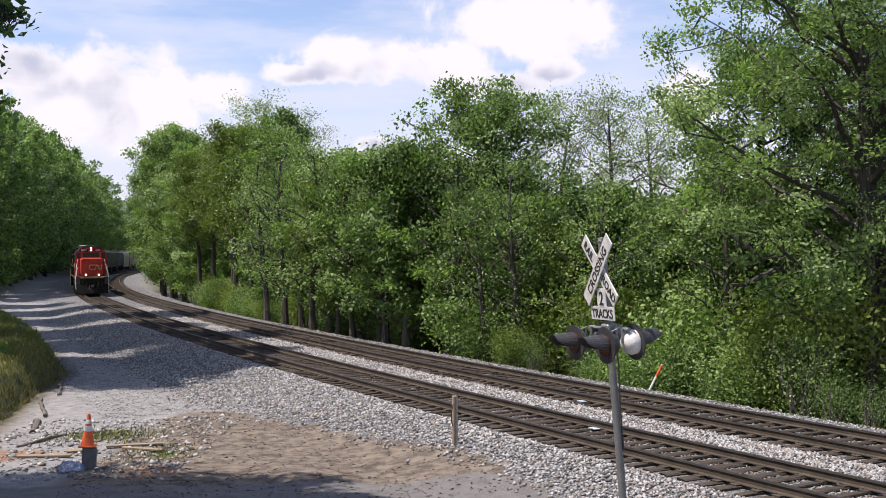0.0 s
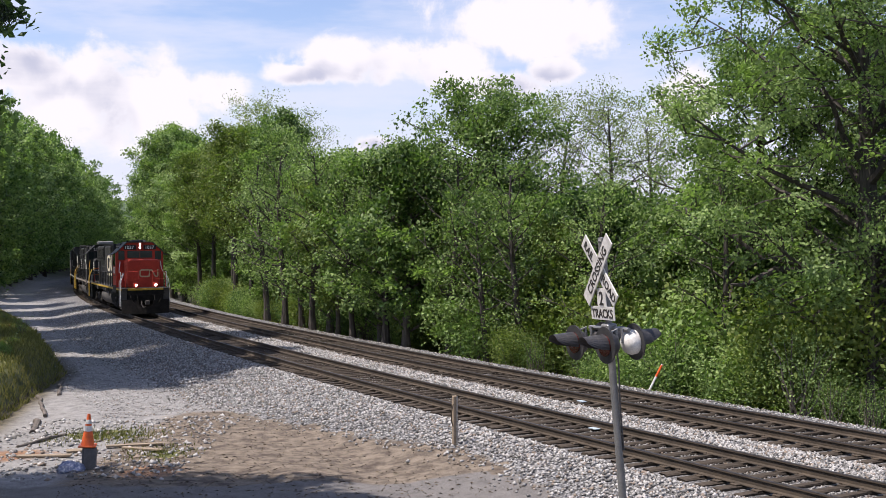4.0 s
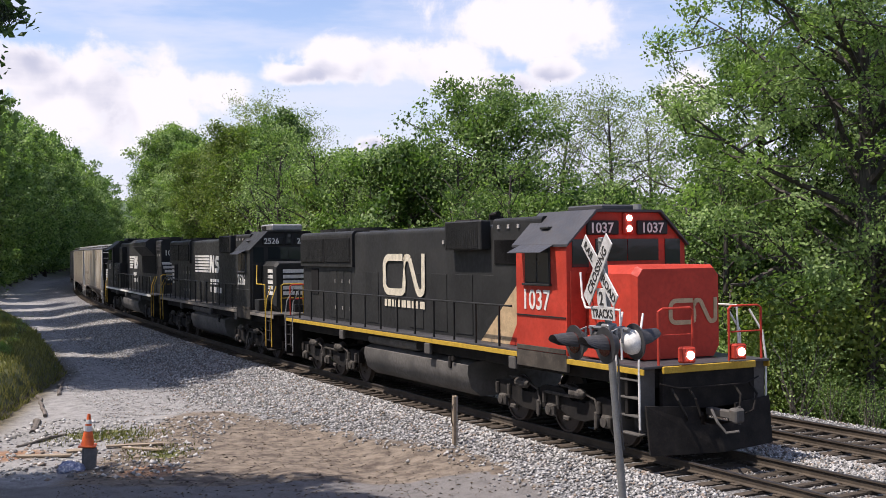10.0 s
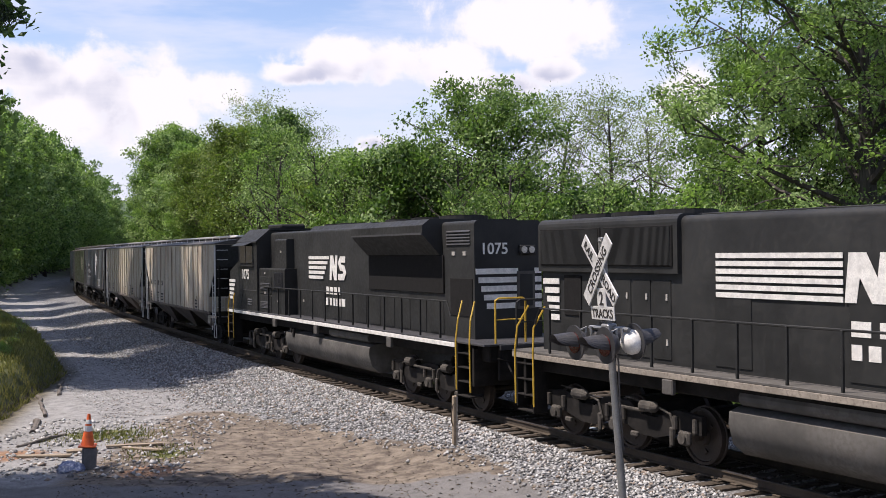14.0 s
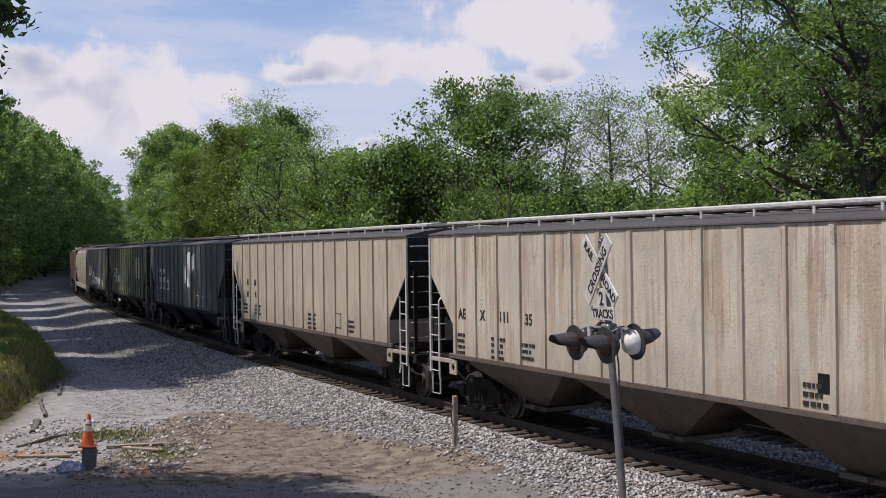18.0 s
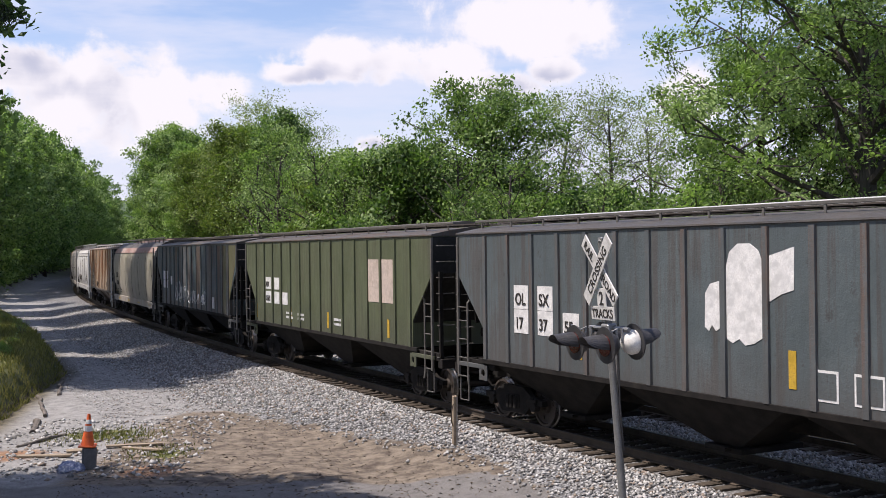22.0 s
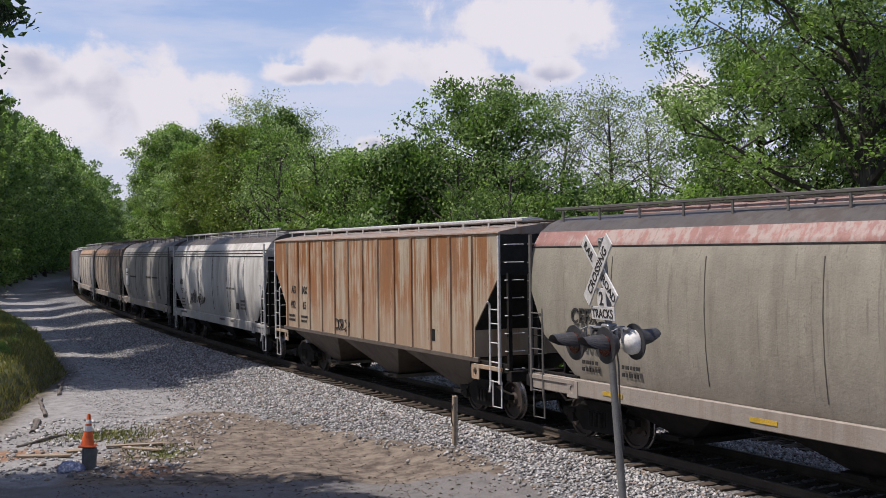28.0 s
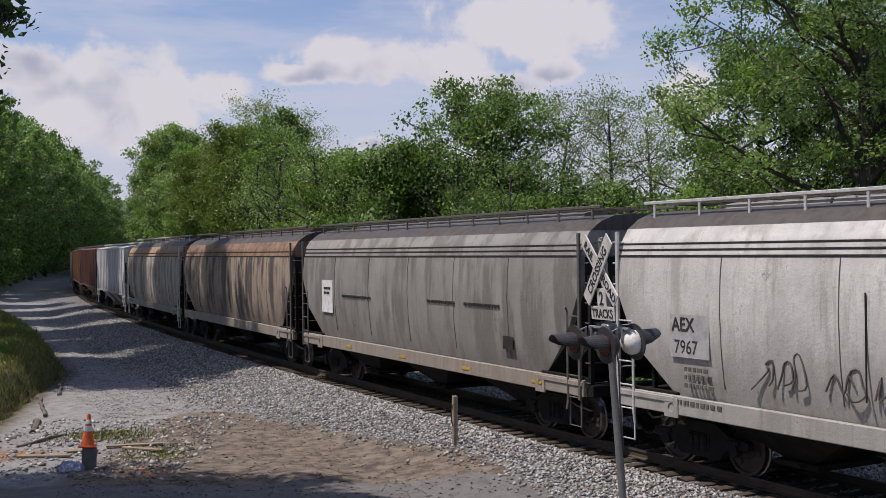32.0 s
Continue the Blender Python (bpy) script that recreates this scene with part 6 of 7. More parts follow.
def red_unit():
    loco = empty("locomotive", "red and black diesel locomotive with lit headlights, leading the train", "locomotive")
    platform(loco, -10.2, 9.98, YELLOW, GREY_ROOF)
    hood(loco, BLACK, DARK)
    before = set(loco.children)
    standard_cab(loco, RED, GREY_ROOF, BLACK)
    for ob in set(loco.children) - before:
        ob.matrix_basis = Matrix.Translation((-0.35, 0, 0)) @ ob.matrix_basis
    fuel_tank(loco, -3.6, 2.8, TANK)
    for x in (-6.95, 6.3):
        loco_truck(loco, x, 1)
    for side in (-1, 1):
        wedge = [(3.0, 1.79), (4.35, 1.79), (5.42, 3.30), (5.42, 3.75)]
        part("tan_stripe", Mesh().prism(wedge, side * 1.083, side * 1.10, 1), TAN, loco, "tan slanted paint stripe")
        part("red_panel", Mesh().prism([(4.35, 1.79), (5.42, 1.79), (5.42, 3.30)], side * 1.083, side * 1.10, 1), RED, loco)
        handrail(loco, -9.4, 5.1, side * 1.48, 1.78, 2.72, BLACK, 13)
    corner_steps(loco, 9.5, 1, DUST, WHITE)
    corner_steps(loco, -9.75, -1, GRIME, GALV)
    pilot(loco, 10.0, 1, GRIME, YELLOW, True)
    pilot(loco, -10.38, -1, GRIME, YELLOW, False)
    end_rails(loco, 10.06, RED, 0.5)
    end_rails(loco, -10.45, RED, 0.5)
    ditch_lights(loco, 10.1, 1, True, RED)
    couplers(loco, 10.75, metal=DUST, way=1)
    part("roof_box", Mesh().box((6.5, 0, 4.86), (1.3, 0.9, 0.12), 0.03), GREY_ROOF, loco)
    part("antenna", Mesh().cyl((7.4, 0.3, 4.8), (7.4, 0.3, 4.92), 0.09, 10), GALV, loco)
    on_side(loco, band_emblem(1.18), -2.95, 2.82, 0.985, CREAM, name="emblem", label="cream band emblem")
    on_side(loco, ragged_bars(1, 2.6, 0.2, 4), -2.95, 2.5, 0.985, CREAM)
    on_side(loco, lettering("1037", 0.60, stretch=0.95), 5.66, 2.70, 1.536, WHITE, label="white unit number")
    for y0 in (-0.95, 0.36):
        part("lettering", lettering("1037", 0.30), WHITE, loco, at=pose(7.50, y0 - 0.04, 4.315, 0, 0, 90))
    part("emblem", band_emblem(0.52), TAN, loco, "faded band emblem", at=pose(9.126, -0.22, 2.50, 0, 0, 90))
    part("notice", Mesh().box((-2.9, -0.985, 3.12), (0.12, 0.01, 0.2), 0.0), WHITE, loco)
    couple(loco, 21.62, 6.75)
    return loco


def black_unit():
    loco = empty("locomotive", "dusty black diesel locomotive with white bar emblem, second in the train", "locomotive")
    platform(loco, -10.25, 10.4, DULL_STRIPE, DUST)
    hood(loco, BLACK, DARK)
    before = set(loco.children)
    standard_cab(loco, BLACK, BLACK, GREY_ROOF)
    for ob in set(loco.children) - before:
        ob.matrix_basis = Matrix.Translation((-0.4, 0, 0)) @ ob.matrix_basis
    fuel_tank(loco, -3.6, 2.8, TANK)
    for x in (-6.95, 6.3):
        loco_truck(loco, x, 1)
    for side in (-1, 1):
        handrail(loco, -9.4, 5.1, side * 1.48, 1.78, 2.72, BLACK, 13)
    corner_steps(loco, 9.85, 1, GRIME, YELLOW)
    corner_steps(loco, -9.75, -1, GRIME, YELLOW)
    pilot(loco, 10.42, 1, GRIME, DULL_STRIPE, False)
    pilot(loco, -10.42, -1, GRIME, DULL_STRIPE, False)
    end_rails(loco, 10.5, YELLOW, 0.5)
    end_rails(loco, -10.5, BLACK, 0.5)
    ditch_lights(loco, 10.5, 1, False, BLACK)
    couplers(loco, 10.89)
    ac = part("roof_cooler", Mesh().box((6.5, 0, 4.94), (1.5, 1.25, 0.26), 0.05), GALV, loco, "pale metal roof air conditioner")
    part("cooler_vent", louvre(5.95, 6.55, 4.86, 5.02, 0.635, -1, 0.05), DARK, ac)
    on_side(loco, bar_emblem(2.85, 0.78, 6, 0.0), -4.3, 3.1, 0.98, WHITE, name="emblem", label="white stacked bars")
    on_side(loco, block_emblem(1.75, 0.78), -1.42, 3.1, 0.98, WHITE, name="emblem", label="white block emblem")
    on_side(loco, ragged_bars(1, 1.75, 0.24, 2), -1.3, 2.70, 0.98, WHITE)
    on_side(loco, ragged_bars(1, 1.95, 0.24, 3), -1.3, 2.34, 0.98, WHITE)
    on_side(loco, lettering("2526", 0.56), 5.58, 2.74, 1.536, WHITE, label="white unit number")
    for y0 in (-0.95, 0.36):
        part("lettering", lettering("2526", 0.30), WHITE, loco, at=pose(7.45, y0 - 0.04, 4.315, 0, 0, 90))
    part("emblem", bar_emblem(1.5, 0.95, 5, 0.5, True), WHITE, loco, "white nose bars", at=pose(9.076, -0.75, 2.40, 0, 0, 90))
    for side in (-1, 1):
        on_side(loco, bar_emblem(0.62, 0.95, 5, 0.0), 8.22 if side < 0 else 8.84, 2.40, 1.065, WHITE, side, "emblem", "white nose bars")
    on_side(loco, bar_emblem(0.62, 0.9, 5, 0.3), -9.8, 2.45, 0.98, WHITE, name="emblem", label="white end bars")
    couple(loco, 22.2, 6.75)
    return loco


def wide_unit():
    """The newer unit, running with its cab towards the wagons."""
    loco = empty("locomotive", "black wide-nosed diesel locomotive running backwards, third in the train", "locomotive")
    platform(loco, -10.5, 11.25, WHITE, GREY_ROOF, -9.0)
    h = part("hood", Mesh().prism(rounded(0.96, 4.72, 1.78, 0.12), -9.0, 7.3, 0), BLACK, loco, smooth=True)
    wing = [(-1.02, 3.86), (-1.52, 4.40), (-1.52, 4.64), (-1.30, 4.80), (1.30, 4.80), (1.52, 4.64), (1.52, 4.40), (1.02, 3.86)]
    part("radiator_wing", Mesh().prism(wing, -7.2, -2.3, 0), BLACK, h)
    part("roof_hump", Mesh().prism([(-0.9, 4.68), (-0.7, 4.86), (0.7, 4.86), (0.9, 4.68)], -1.9, 3.2, 0), BLACK, h)
    part("equipment_box", Mesh().prism(rounded(1.42, 3.40, 1.78, 0.06), 4.3, 7.3, 0), BLACK, h)
    part("upper_box", Mesh().prism(rounded(1.25, 4.45, 3.4, 0.08), 4.6, 5.9, 0), BLACK, h)
    for side in (-1, 1):
        # Shade under the radiator wing, painted as a flat dark sheet.
        part("radiator_recess", Mesh().box((-4.85, side * 0.985, 3.36), (5.0, 0.04, 1.0), 0.01), DARK, h, "flat radiator intake sheet with painted shade")
        part("top_edge", Mesh().box((-4.75, side * 1.53, 4.42), (4.9, 0.03, 0.05), 0.0), GREY_ROOF, h)
        for i in range(8):
            part("hood_door", Mesh().box((-6.9 + i * 1.05, side * 0.967, 2.25), (0.8, 0.022, 0.85), 0.015), BLACK, h)
        for z in (2.78, 2.10):
            part("box_door", Mesh().box((6.5, side * 1.425, z), (1.4, 0.03, 0.62), 0.01), BLACK, h)
            part("box_louvre", louvre(5.95, 7.05, z - 0.16, z + 0.12, 1.445, side, 0.05), GREY_ROOF, h)
        part("box_grille", louvre(4.5, 5.5, 2.65, 3.25, 1.43, side, 0.07, True), GREY_ROOF, h)
        for x, z in ((6.5, 3.22), (6.5, 2.5), (5.0, 2.25), (3.6, 2.3), (5.2, 4.0)):
            part("placard", cached("placard", lambda: Mesh().box((0, 0, 0), (0.13, 0.01, 0.08), 0.0)), PALE_LATCH, h, at=pose(x, side * (1.445 if z < 3.4 and x > 4 else 0.975 if x < 4 else 1.258), z))
        # Flat dark sheet in place of a recess and its shade.
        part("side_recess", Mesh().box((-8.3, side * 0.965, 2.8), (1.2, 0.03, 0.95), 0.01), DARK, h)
        part("end_louvre", louvre(-8.8, -7.5, 4.1, 4.5, 0.97, side, 0.08), GREY_ROOF, h)
        for x in (-8.5, -7.9):
            part("side_lamp", cached("side_lamp", lambda: Mesh().box((0, 0, 0), (0.16, 0.03, 0.1), 0.0)), PALE_LATCH, h, at=pose(x, side * 0.97, 3.9))
        handrail(loco, -8.7, 6.6, side * 1.48, 1.78, 2.72, BLACK, 13)
    for x in (-6.6, -4.8, -3.0, 1.0, 2.2):
        fan = part("roof_fan", Mesh().cyl((x, 0, 4.78), (x, 0, 4.90), 0.66, 20), BLACK, h)
        part("fan_grille", Mesh().cyl((x, 0, 4.90), (x, 0, 4.915), 0.56, 16), DARK, fan)
    sec = [(-1.50, 1.78), (-1.50, 4.36), (-0.95, 4.80), (0.95, 4.80), (1.50, 4.36), (1.50, 1.78)]
    cab = part("cab", Mesh().prism(sec, 7.3, 9.7, 0), BLACK, loco)
    part("cab_roof", Mesh().prism([(-1.55, 4.34), (-1.55, 4.40), (-0.98, 4.88), (0.98, 4.88), (1.55, 4.40), (1.55, 4.34), (0.95, 4.82), (-0.95, 4.82)], 7.25, 9.85, 0), BLACK, loco)
    part("roof_cooler", Mesh().box((8.3, 0, 4.96), (1.6, 1.0, 0.18), 0.05), BLACK, cab)

    def ring(half, side_top, top):
        return [(-half, 1.78), (-half, side_top), (-half + 0.25, top), (half - 0.25, top), (half, side_top), (half, 1.78)]
    nose = part("nose", Mesh().shell([[(x, y, z) for y, z in ring(a, b, c)] for x, a, b, c in ((9.7, 1.48, 3.68, 3.88), (11.0, 1.48, 3.26, 3.42), (11.2, 1.40, 3.08, 3.22))]), BLACK, loco)
    for side in (-1, 1):
        part("window_frame", Mesh().box((8.62, side * 1.505, 3.94), (1.75, 0.03, 0.84), 0.03), BLACK, cab)
        for x, w in ((8.2, 0.78), (9.05, 0.72)):
            part("pane", Mesh().box((x, side * 1.522, 3.94), (w, 0.012, 0.7), 0.0), GLASS, cab)
        part("arm_rest", Mesh().box((8.62, side * 1.53, 3.48), (1.9, 0.08, 0.06), 0.01), BLACK, cab)
        part("awning", Mesh().prism([(side * 1.5, 4.40), (side * 1.85, 4.25), (side * 1.85, 4.23), (side * 1.5, 4.38)], 7.75, 9.55, 0), BLACK, cab)
        part("windshield", Mesh().box((9.712, side * 0.62, 4.12), (0.02, 0.95, 0.5), 0.0), GLASS, cab)
        part("vent", louvre(7.95, 8.5, 1.98, 2.34, 1.51, side, 0.09), GREY_ROOF, cab)
        part("hatch_line", stroke([(7.35, 2.55), (9.1, 2.55), (9.5, 1.85)], 0.025), GREY_ROOF, cab, at=pose(0, -1.5, 0) if side < 0 else pose(0, 1.512, 0))
    fuel_tank(loco, -3.2, 4.4, TANK)
    for x in (-6.9, 6.9):
        loco_truck(loco, x, -1)
    corner_steps(loco, 10.75, 1, GRIME, YELLOW)
    corner_steps(loco, -9.45, -1, GRIME, YELLOW)
    pilot(loco, 11.25, 1, GRIME, WHITE, False)
    pilot(loco, -10.5, -1, GRIME, GREY_ROOF, False)
    end_rails(loco, 11.25, BLACK, 0.5)
    end_rails(loco, -10.55, YELLOW, 0.5)
    couplers(loco, 11.4)
    on_side(loco, bar_emblem(1.95, 0.76, 5, 0.55, True), 3.0, 3.08, 0.98, WHITE, 1, "emblem", "white stacked bars")
    on_side(loco, block_emblem(1.4, 0.8), 1.0, 3.06, 0.98, WHITE, 1, "emblem", "white block emblem")
    on_side(loco, ragged_bars(1, 1.5, 0.24, 7), 1.3, 2.72, 0.985, WHITE, 1)
    on_side(loco, ragged_bars(1, 1.7, 0.24, 8), 1.35, 2.36, 0.985, WHITE, 1)
    on_side(loco, lettering("1075", 0.52), 9.28, 2.98, 1.52, WHITE, 1, label="white unit number")
    on_side(loco, bar_emblem(0.85, 0.78, 5, 0.38, True), 11.05, 2.15, 1.495, WHITE, 1, "emblem", "white nose bars")
    # the end of the hood that leads
    def on_end(name, mesh, material, y, z, label=""):
        return part(name, mesh, material, loco, label, at=pose(-9.006, y, z, 0, 0, -90))
    on_end("lettering", lettering("1075", 0.40), WHITE, 0.80, 3.88, "white unit number")
    on_end("emblem", bar_emblem(1.2, 1.0, 5, 0.3), WHITE, 0.93, 2.52, "white end bars")
    on_end("emblem", bar_emblem(0.2, 1.0, 5, 0.0), WHITE, -0.75, 2.52, "white end bars")
    door = on_end("door", Mesh().box((0.25, -0.015, 0.45), (0.52, 0.03, 0.95), 0.01), DUST, -0.24, 2.52, "grey-framed end door")
    part("door_leaf", Mesh().box((0.25, -0.034, 0.45), (0.36, 0.012, 0.8), 0.0), BLACK, door)
    lamp = on_end("headlight", Mesh().box((0.22, -0.04, 0), (0.46, 0.08, 0.24), 0.03), BLACK, -0.30, 3.98)
    for x in (0.11, 0.33):
        part("lamp", Mesh().cyl((x, -0.08, 0), (x, -0.10, 0), 0.085, 14), STEEL, lamp)
    couple(loco, 23.43, 6.9, -0.85)
    return loco


red_unit()
black_unit()
wide = wide_unit()
# ---------------------------------------------------------------- the wagons behind
RUST = (0.20, 0.085, 0.03)
ALU = plain("pale_metal", (0.62, 0.61, 0.58), 0.45, metal=0.3, dirty=0.4, dirt=(0.25, 0.22, 0.19))
DULL = plain("dull_metal", (0.13, 0.124, 0.112), 0.6, metal=0.2, dirty=0.5)
PATCH = plain("white_patch_paint", (0.70, 0.69, 0.66), 0.55, dirty=0.4, dirt=(0.35, 0.32, 0.28))


def mark(car, text, x, z, size, material=BLACK_INK, y=-1.583, stretch=0.9):
    side_mark(car, lettering(text, size, stretch=stretch), material, x, z, y)


def small_print(car, spots, material=BLACK_INK, y=-1.583):
    for x, z, rows, w, seed in spots:
        tagged(part("small_print", ragged_bars(rows, w, 0.075, seed), material, car, at=pose(x, y, z)), kind="stuff")


def build_wagons():
    # cream
    paint = car_paint("cream_wagon_paint", (0.53, 0.485, 0.385), (0.25, 0.135, 0.06), 0.36, (0.30, 0.25, 0.19), seed=1, soot=0.5)
    low = car_paint("grimy_tan_bay_paint", (0.17, 0.135, 0.10), (0.06, 0.045, 0.035), 0.5, (0.06, 0.048, 0.038), seed=40)
    roof = car_paint("grey_wagon_roof", (0.06, 0.055, 0.05), (0.05, 0.04, 0.03), 0.6, seed=2)
    c = ribbed_hopper(17.8, "cream ribbed covered hopper wagon with rust streaks", paint, paint, roof, ALU, ALU, low=low)
    for txt, x in (("AE", -6.75), ("X", -5.7), ("111", -4.85), ("35", -3.75)):
        mark(c, txt, x, 2.35, 0.34)
    small_print(c, ((-6.9, 1.95, 4, 0.5, 1), (-5.2, 1.95, 4, 0.6, 2), (-4.0, 1.9, 3, 0.6, 3), (4.3, 1.85, 4, 0.5, 4)))
    panel(c, 4.6, 5.0, 1.75, 2.05, GRIME)
    # tan
    paint = car_paint("tan_wagon_paint", (0.46, 0.405, 0.305), (0.19, 0.13, 0.085), 0.25, (0.22, 0.18, 0.14), seed=3)
    c = ribbed_hopper(18.05, "clean tan ribbed covered hopper wagon", paint, paint, roof, ALU, ALU, low=low)
    for txt, x, z in (("AD", -6.45, 2.75), ("MX", -5.5, 2.75), ("490", -6.5, 2.30), ("90", -5.45, 2.30)):
        mark(c, txt, x, z, 0.32)
    small_print(c, ((-6.9, 2.0, 3, 0.6, 5), (-5.4, 2.0, 3, 0.7, 6), (0.5, 1.95, 4, 0.8, 7), (4.0, 1.9, 3, 0.6, 8)))
    panel(c, 3.0, 3.5, 1.65, 2.1, BLACK_INK)
    panel(c, 3.03, 3.47, 1.68, 2.07, paint, -1.586)
    # grey-blue
    paint = car_paint("grey_blue_wagon_paint", (0.085, 0.105, 0.108), (0.06, 0.045, 0.035), 0.45, (0.07, 0.065, 0.06), seed=5)
    ribs = car_paint("rusty_rib_paint", (0.09, 0.10, 0.10), (0.13, 0.075, 0.05), 0.45, (0.07, 0.065, 0.06), seed=6)
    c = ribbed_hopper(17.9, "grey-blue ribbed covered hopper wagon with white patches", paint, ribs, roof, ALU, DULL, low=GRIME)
    for i, (txt, x, z) in enumerate((("OL", -5.65, 2.78), ("SX", -4.7, 2.78), ("17", -5.65, 2.25), ("37", -4.7, 2.25), ("55", -3.75, 2.25))):
        panel(c, x - 0.06, x + 0.52, z - 0.1, z + 0.42, PATCH, name="white_patch")
        mark(c, txt, x, z, 0.36, y=-1.592)
    for outline, label in (([(0.52, 2.62), (0.62, 2.55), (0.70, 2.66), (0.80, 2.56), (0.92, 2.62), (0.92, 3.42), (0.66, 3.36), (0.54, 3.20)], "ragged white painted-out patch"),
                           ([(1.06, 2.45), (1.2, 2.38), (1.36, 2.46), (1.5, 2.36), (1.7, 2.40), (1.92, 2.52), (1.92, 3.70), (1.82, 3.92), (1.62, 4.04), (1.34, 4.04), (1.14, 3.90), (1.06, 3.66)], "arched white painted-out patch"),
                           ([(2.06, 3.10), (2.3, 3.22), (2.58, 3.30), (2.60, 3.98), (2.06, 3.84)], "ragged white painted-out patch")):
        part("white_patch", Mesh().prism(outline, -1.585, -1.574, 1), PATCH, c, label)
    for x in (2.9, 3.75):
        panel(c, x, x + 0.55, 1.62, 2.1, PATCH)
        panel(c, x + 0.04, x + 0.51, 1.66, 2.06, paint, -1.586)
    for x in (-3.3, 2.45, 5.6):
        panel(c, x, x + 0.16, 1.75, 2.35, YELLOW)
    # olive green
    paint = car_paint("olive_wagon_paint", (0.092, 0.108, 0.055), (0.06, 0.058, 0.032), 0.45, (0.06, 0.06, 0.04), seed=7)
    green_roof = car_paint("olive_wagon_roof", (0.07, 0.062, 0.048), (0.075, 0.045, 0.03), 0.6, seed=8)
    c = ribbed_hopper(17.65, "olive green ribbed covered hopper wagon with pale patches", paint, paint, green_roof, green_roof, DULL, low=GRIME)
    for txt, x, z in (("AEX", -5.65, 2.75), ("15475", -5.65, 2.25)):
        panel(c, x - 0.04, x + 0.58, z - 0.08, z + 0.34, PATCH, name="white_patch")
        mark(c, txt, x, z, 0.27, y=-1.592, stretch=0.72)
    for x, z in ((-4.7, 2.75), (-4.7, 2.25), (-3.8, 2.25)):
        panel(c, x, x + 0.55, z - 0.08, z + 0.34, PATCH, name="white_patch")
    pale_patch = plain("pale_pink_patch", (0.52, 0.43, 0.36), 0.6, dirty=0.3)
    for x0, x1 in ((3.97, 4.81), (4.94, 5.72)):
        panel(c, x0, x1, 2.55, 3.75, pale_patch, name="pale_patch", label="pale painted-out patch")
    for x in (-6.9, -3.0, 0.6, 5.3):
        panel(c, x, x + 0.14, 1.6, 2.1, YELLOW)
    small_print(c, ((-3.4, 1.9, 2, 0.7, 9), (-2.2, 1.9, 2, 0.6, 10), (1.2, 1.9, 2, 0.6, 11)), PATCH)
    # blue with spray paint
    paint = car_paint("blue_wagon_paint", (0.07, 0.102, 0.112), (0.085, 0.058, 0.04), 0.58, (0.07, 0.06, 0.05), seed=9)
    c = ribbed_hopper(17.65, "dirty blue ribbed covered hopper wagon with white spray paint", paint, paint, green_roof, green_roof, DULL, low=GRIME)
    for x, z in ((-6.6, 2.3), (-6.6, 2.75), (-5.75, 2.3), (-5.75, 2.75), (-4.95, 2.5)):
        panel(c, x, x + 0.5, z - 0.05, z + 0.36, PATCH, name="white_patch")
    for i, (x, w) in enumerate(((-3.6, 1.0), (-2.5, 0.9), (-1.2, 0.8), (-0.3, 0.9), (0.6, 0.8), (1.7, 1.0))):
        scrawl(c, x, 1.7, w, 0.85 if i < 2 else 0.6, PATCH, i + 3, -1.59)
    olive = car_paint("olive_panel", (0.105, 0.105, 0.05), RUST, 0.3, seed=5)
    rusty = car_paint("rust_brown_panel", (0.10, 0.066, 0.045), (0.075, 0.085, 0.085), 0.5, seed=6)
    steel = car_paint("bare_grey_panel", (0.12, 0.125, 0.122), (0.09, 0.06, 0.045), 0.5, seed=7)
    for i, kind in ((1, steel), (3, rusty), (5, steel), (8, rusty), (10, steel), (12, rusty), (13, olive)):
        x0 = -6.5 + 13.0 * i / 14
        panel(c, x0 + 0.09, x0 + 0.84, 1.5, 4.28, kind, -1.58, "repainted_panel")
    part("end_panel", Mesh().prism([(6.62, 1.60), (7.92, 3.50), (7.92, 4.28), (6.62, 4.28)], -1.584, -1.577, 1), olive, c, "olive repainted end panel")
    panel(c, 3.9, 4.35, 1.62, 2.1, PATCH)
    # smooth tan with a faded red roof
    paint = car_paint("smooth_tan_paint", (0.285, 0.262, 0.20), (0.165, 0.145, 0.11), 0.35, (0.20, 0.17, 0.14), streak=0.35, seed=11)
    red_roof = car_paint("faded_red_roof", (0.30, 0.155, 0.125), (0.33, 0.27, 0.23), 0.7, (0.3, 0.2, 0.16), seed=12)
    cream_sill = car_paint("dusty_tan_sill_paint", (0.34, 0.30, 0.245), (0.17, 0.12, 0.085), 0.5, (0.25, 0.215, 0.175), seed=13)
    c = round_hopper(17.5, "smooth-sided tan covered hopper wagon with a faded red roof", paint, red_roof, cream_sill, DULL, (4.03,), seam=4.03)
    mark(c, "CEFX", -6.6, 2.5, 0.42, y=-1.615)
    mark(c, "350838", -6.55, 2.02, 0.38, y=-1.60, stretch=0.82)
    small_print(c, ((-6.3, 1.72, 2, 0.6, 12), (-5.0, 1.72, 2, 0.6, 13), (-2.6, 2.4, 2, 0.4, 14)), y=-1.56)
    for x in (-5.6, -1.6, 2.4, 6.3):
        panel(c, x, x + 0.62, 1.12, 1.2, YELLOW, -1.578)
    # rusty
    paint = car_paint("rusty_wagon_paint", (0.44, 0.375, 0.275), (0.25, 0.108, 0.038), 1.05, (0.31, 0.225, 0.15), streak=0.85, fleck=0.3, seed=15, high=0.45, soot=0.5)
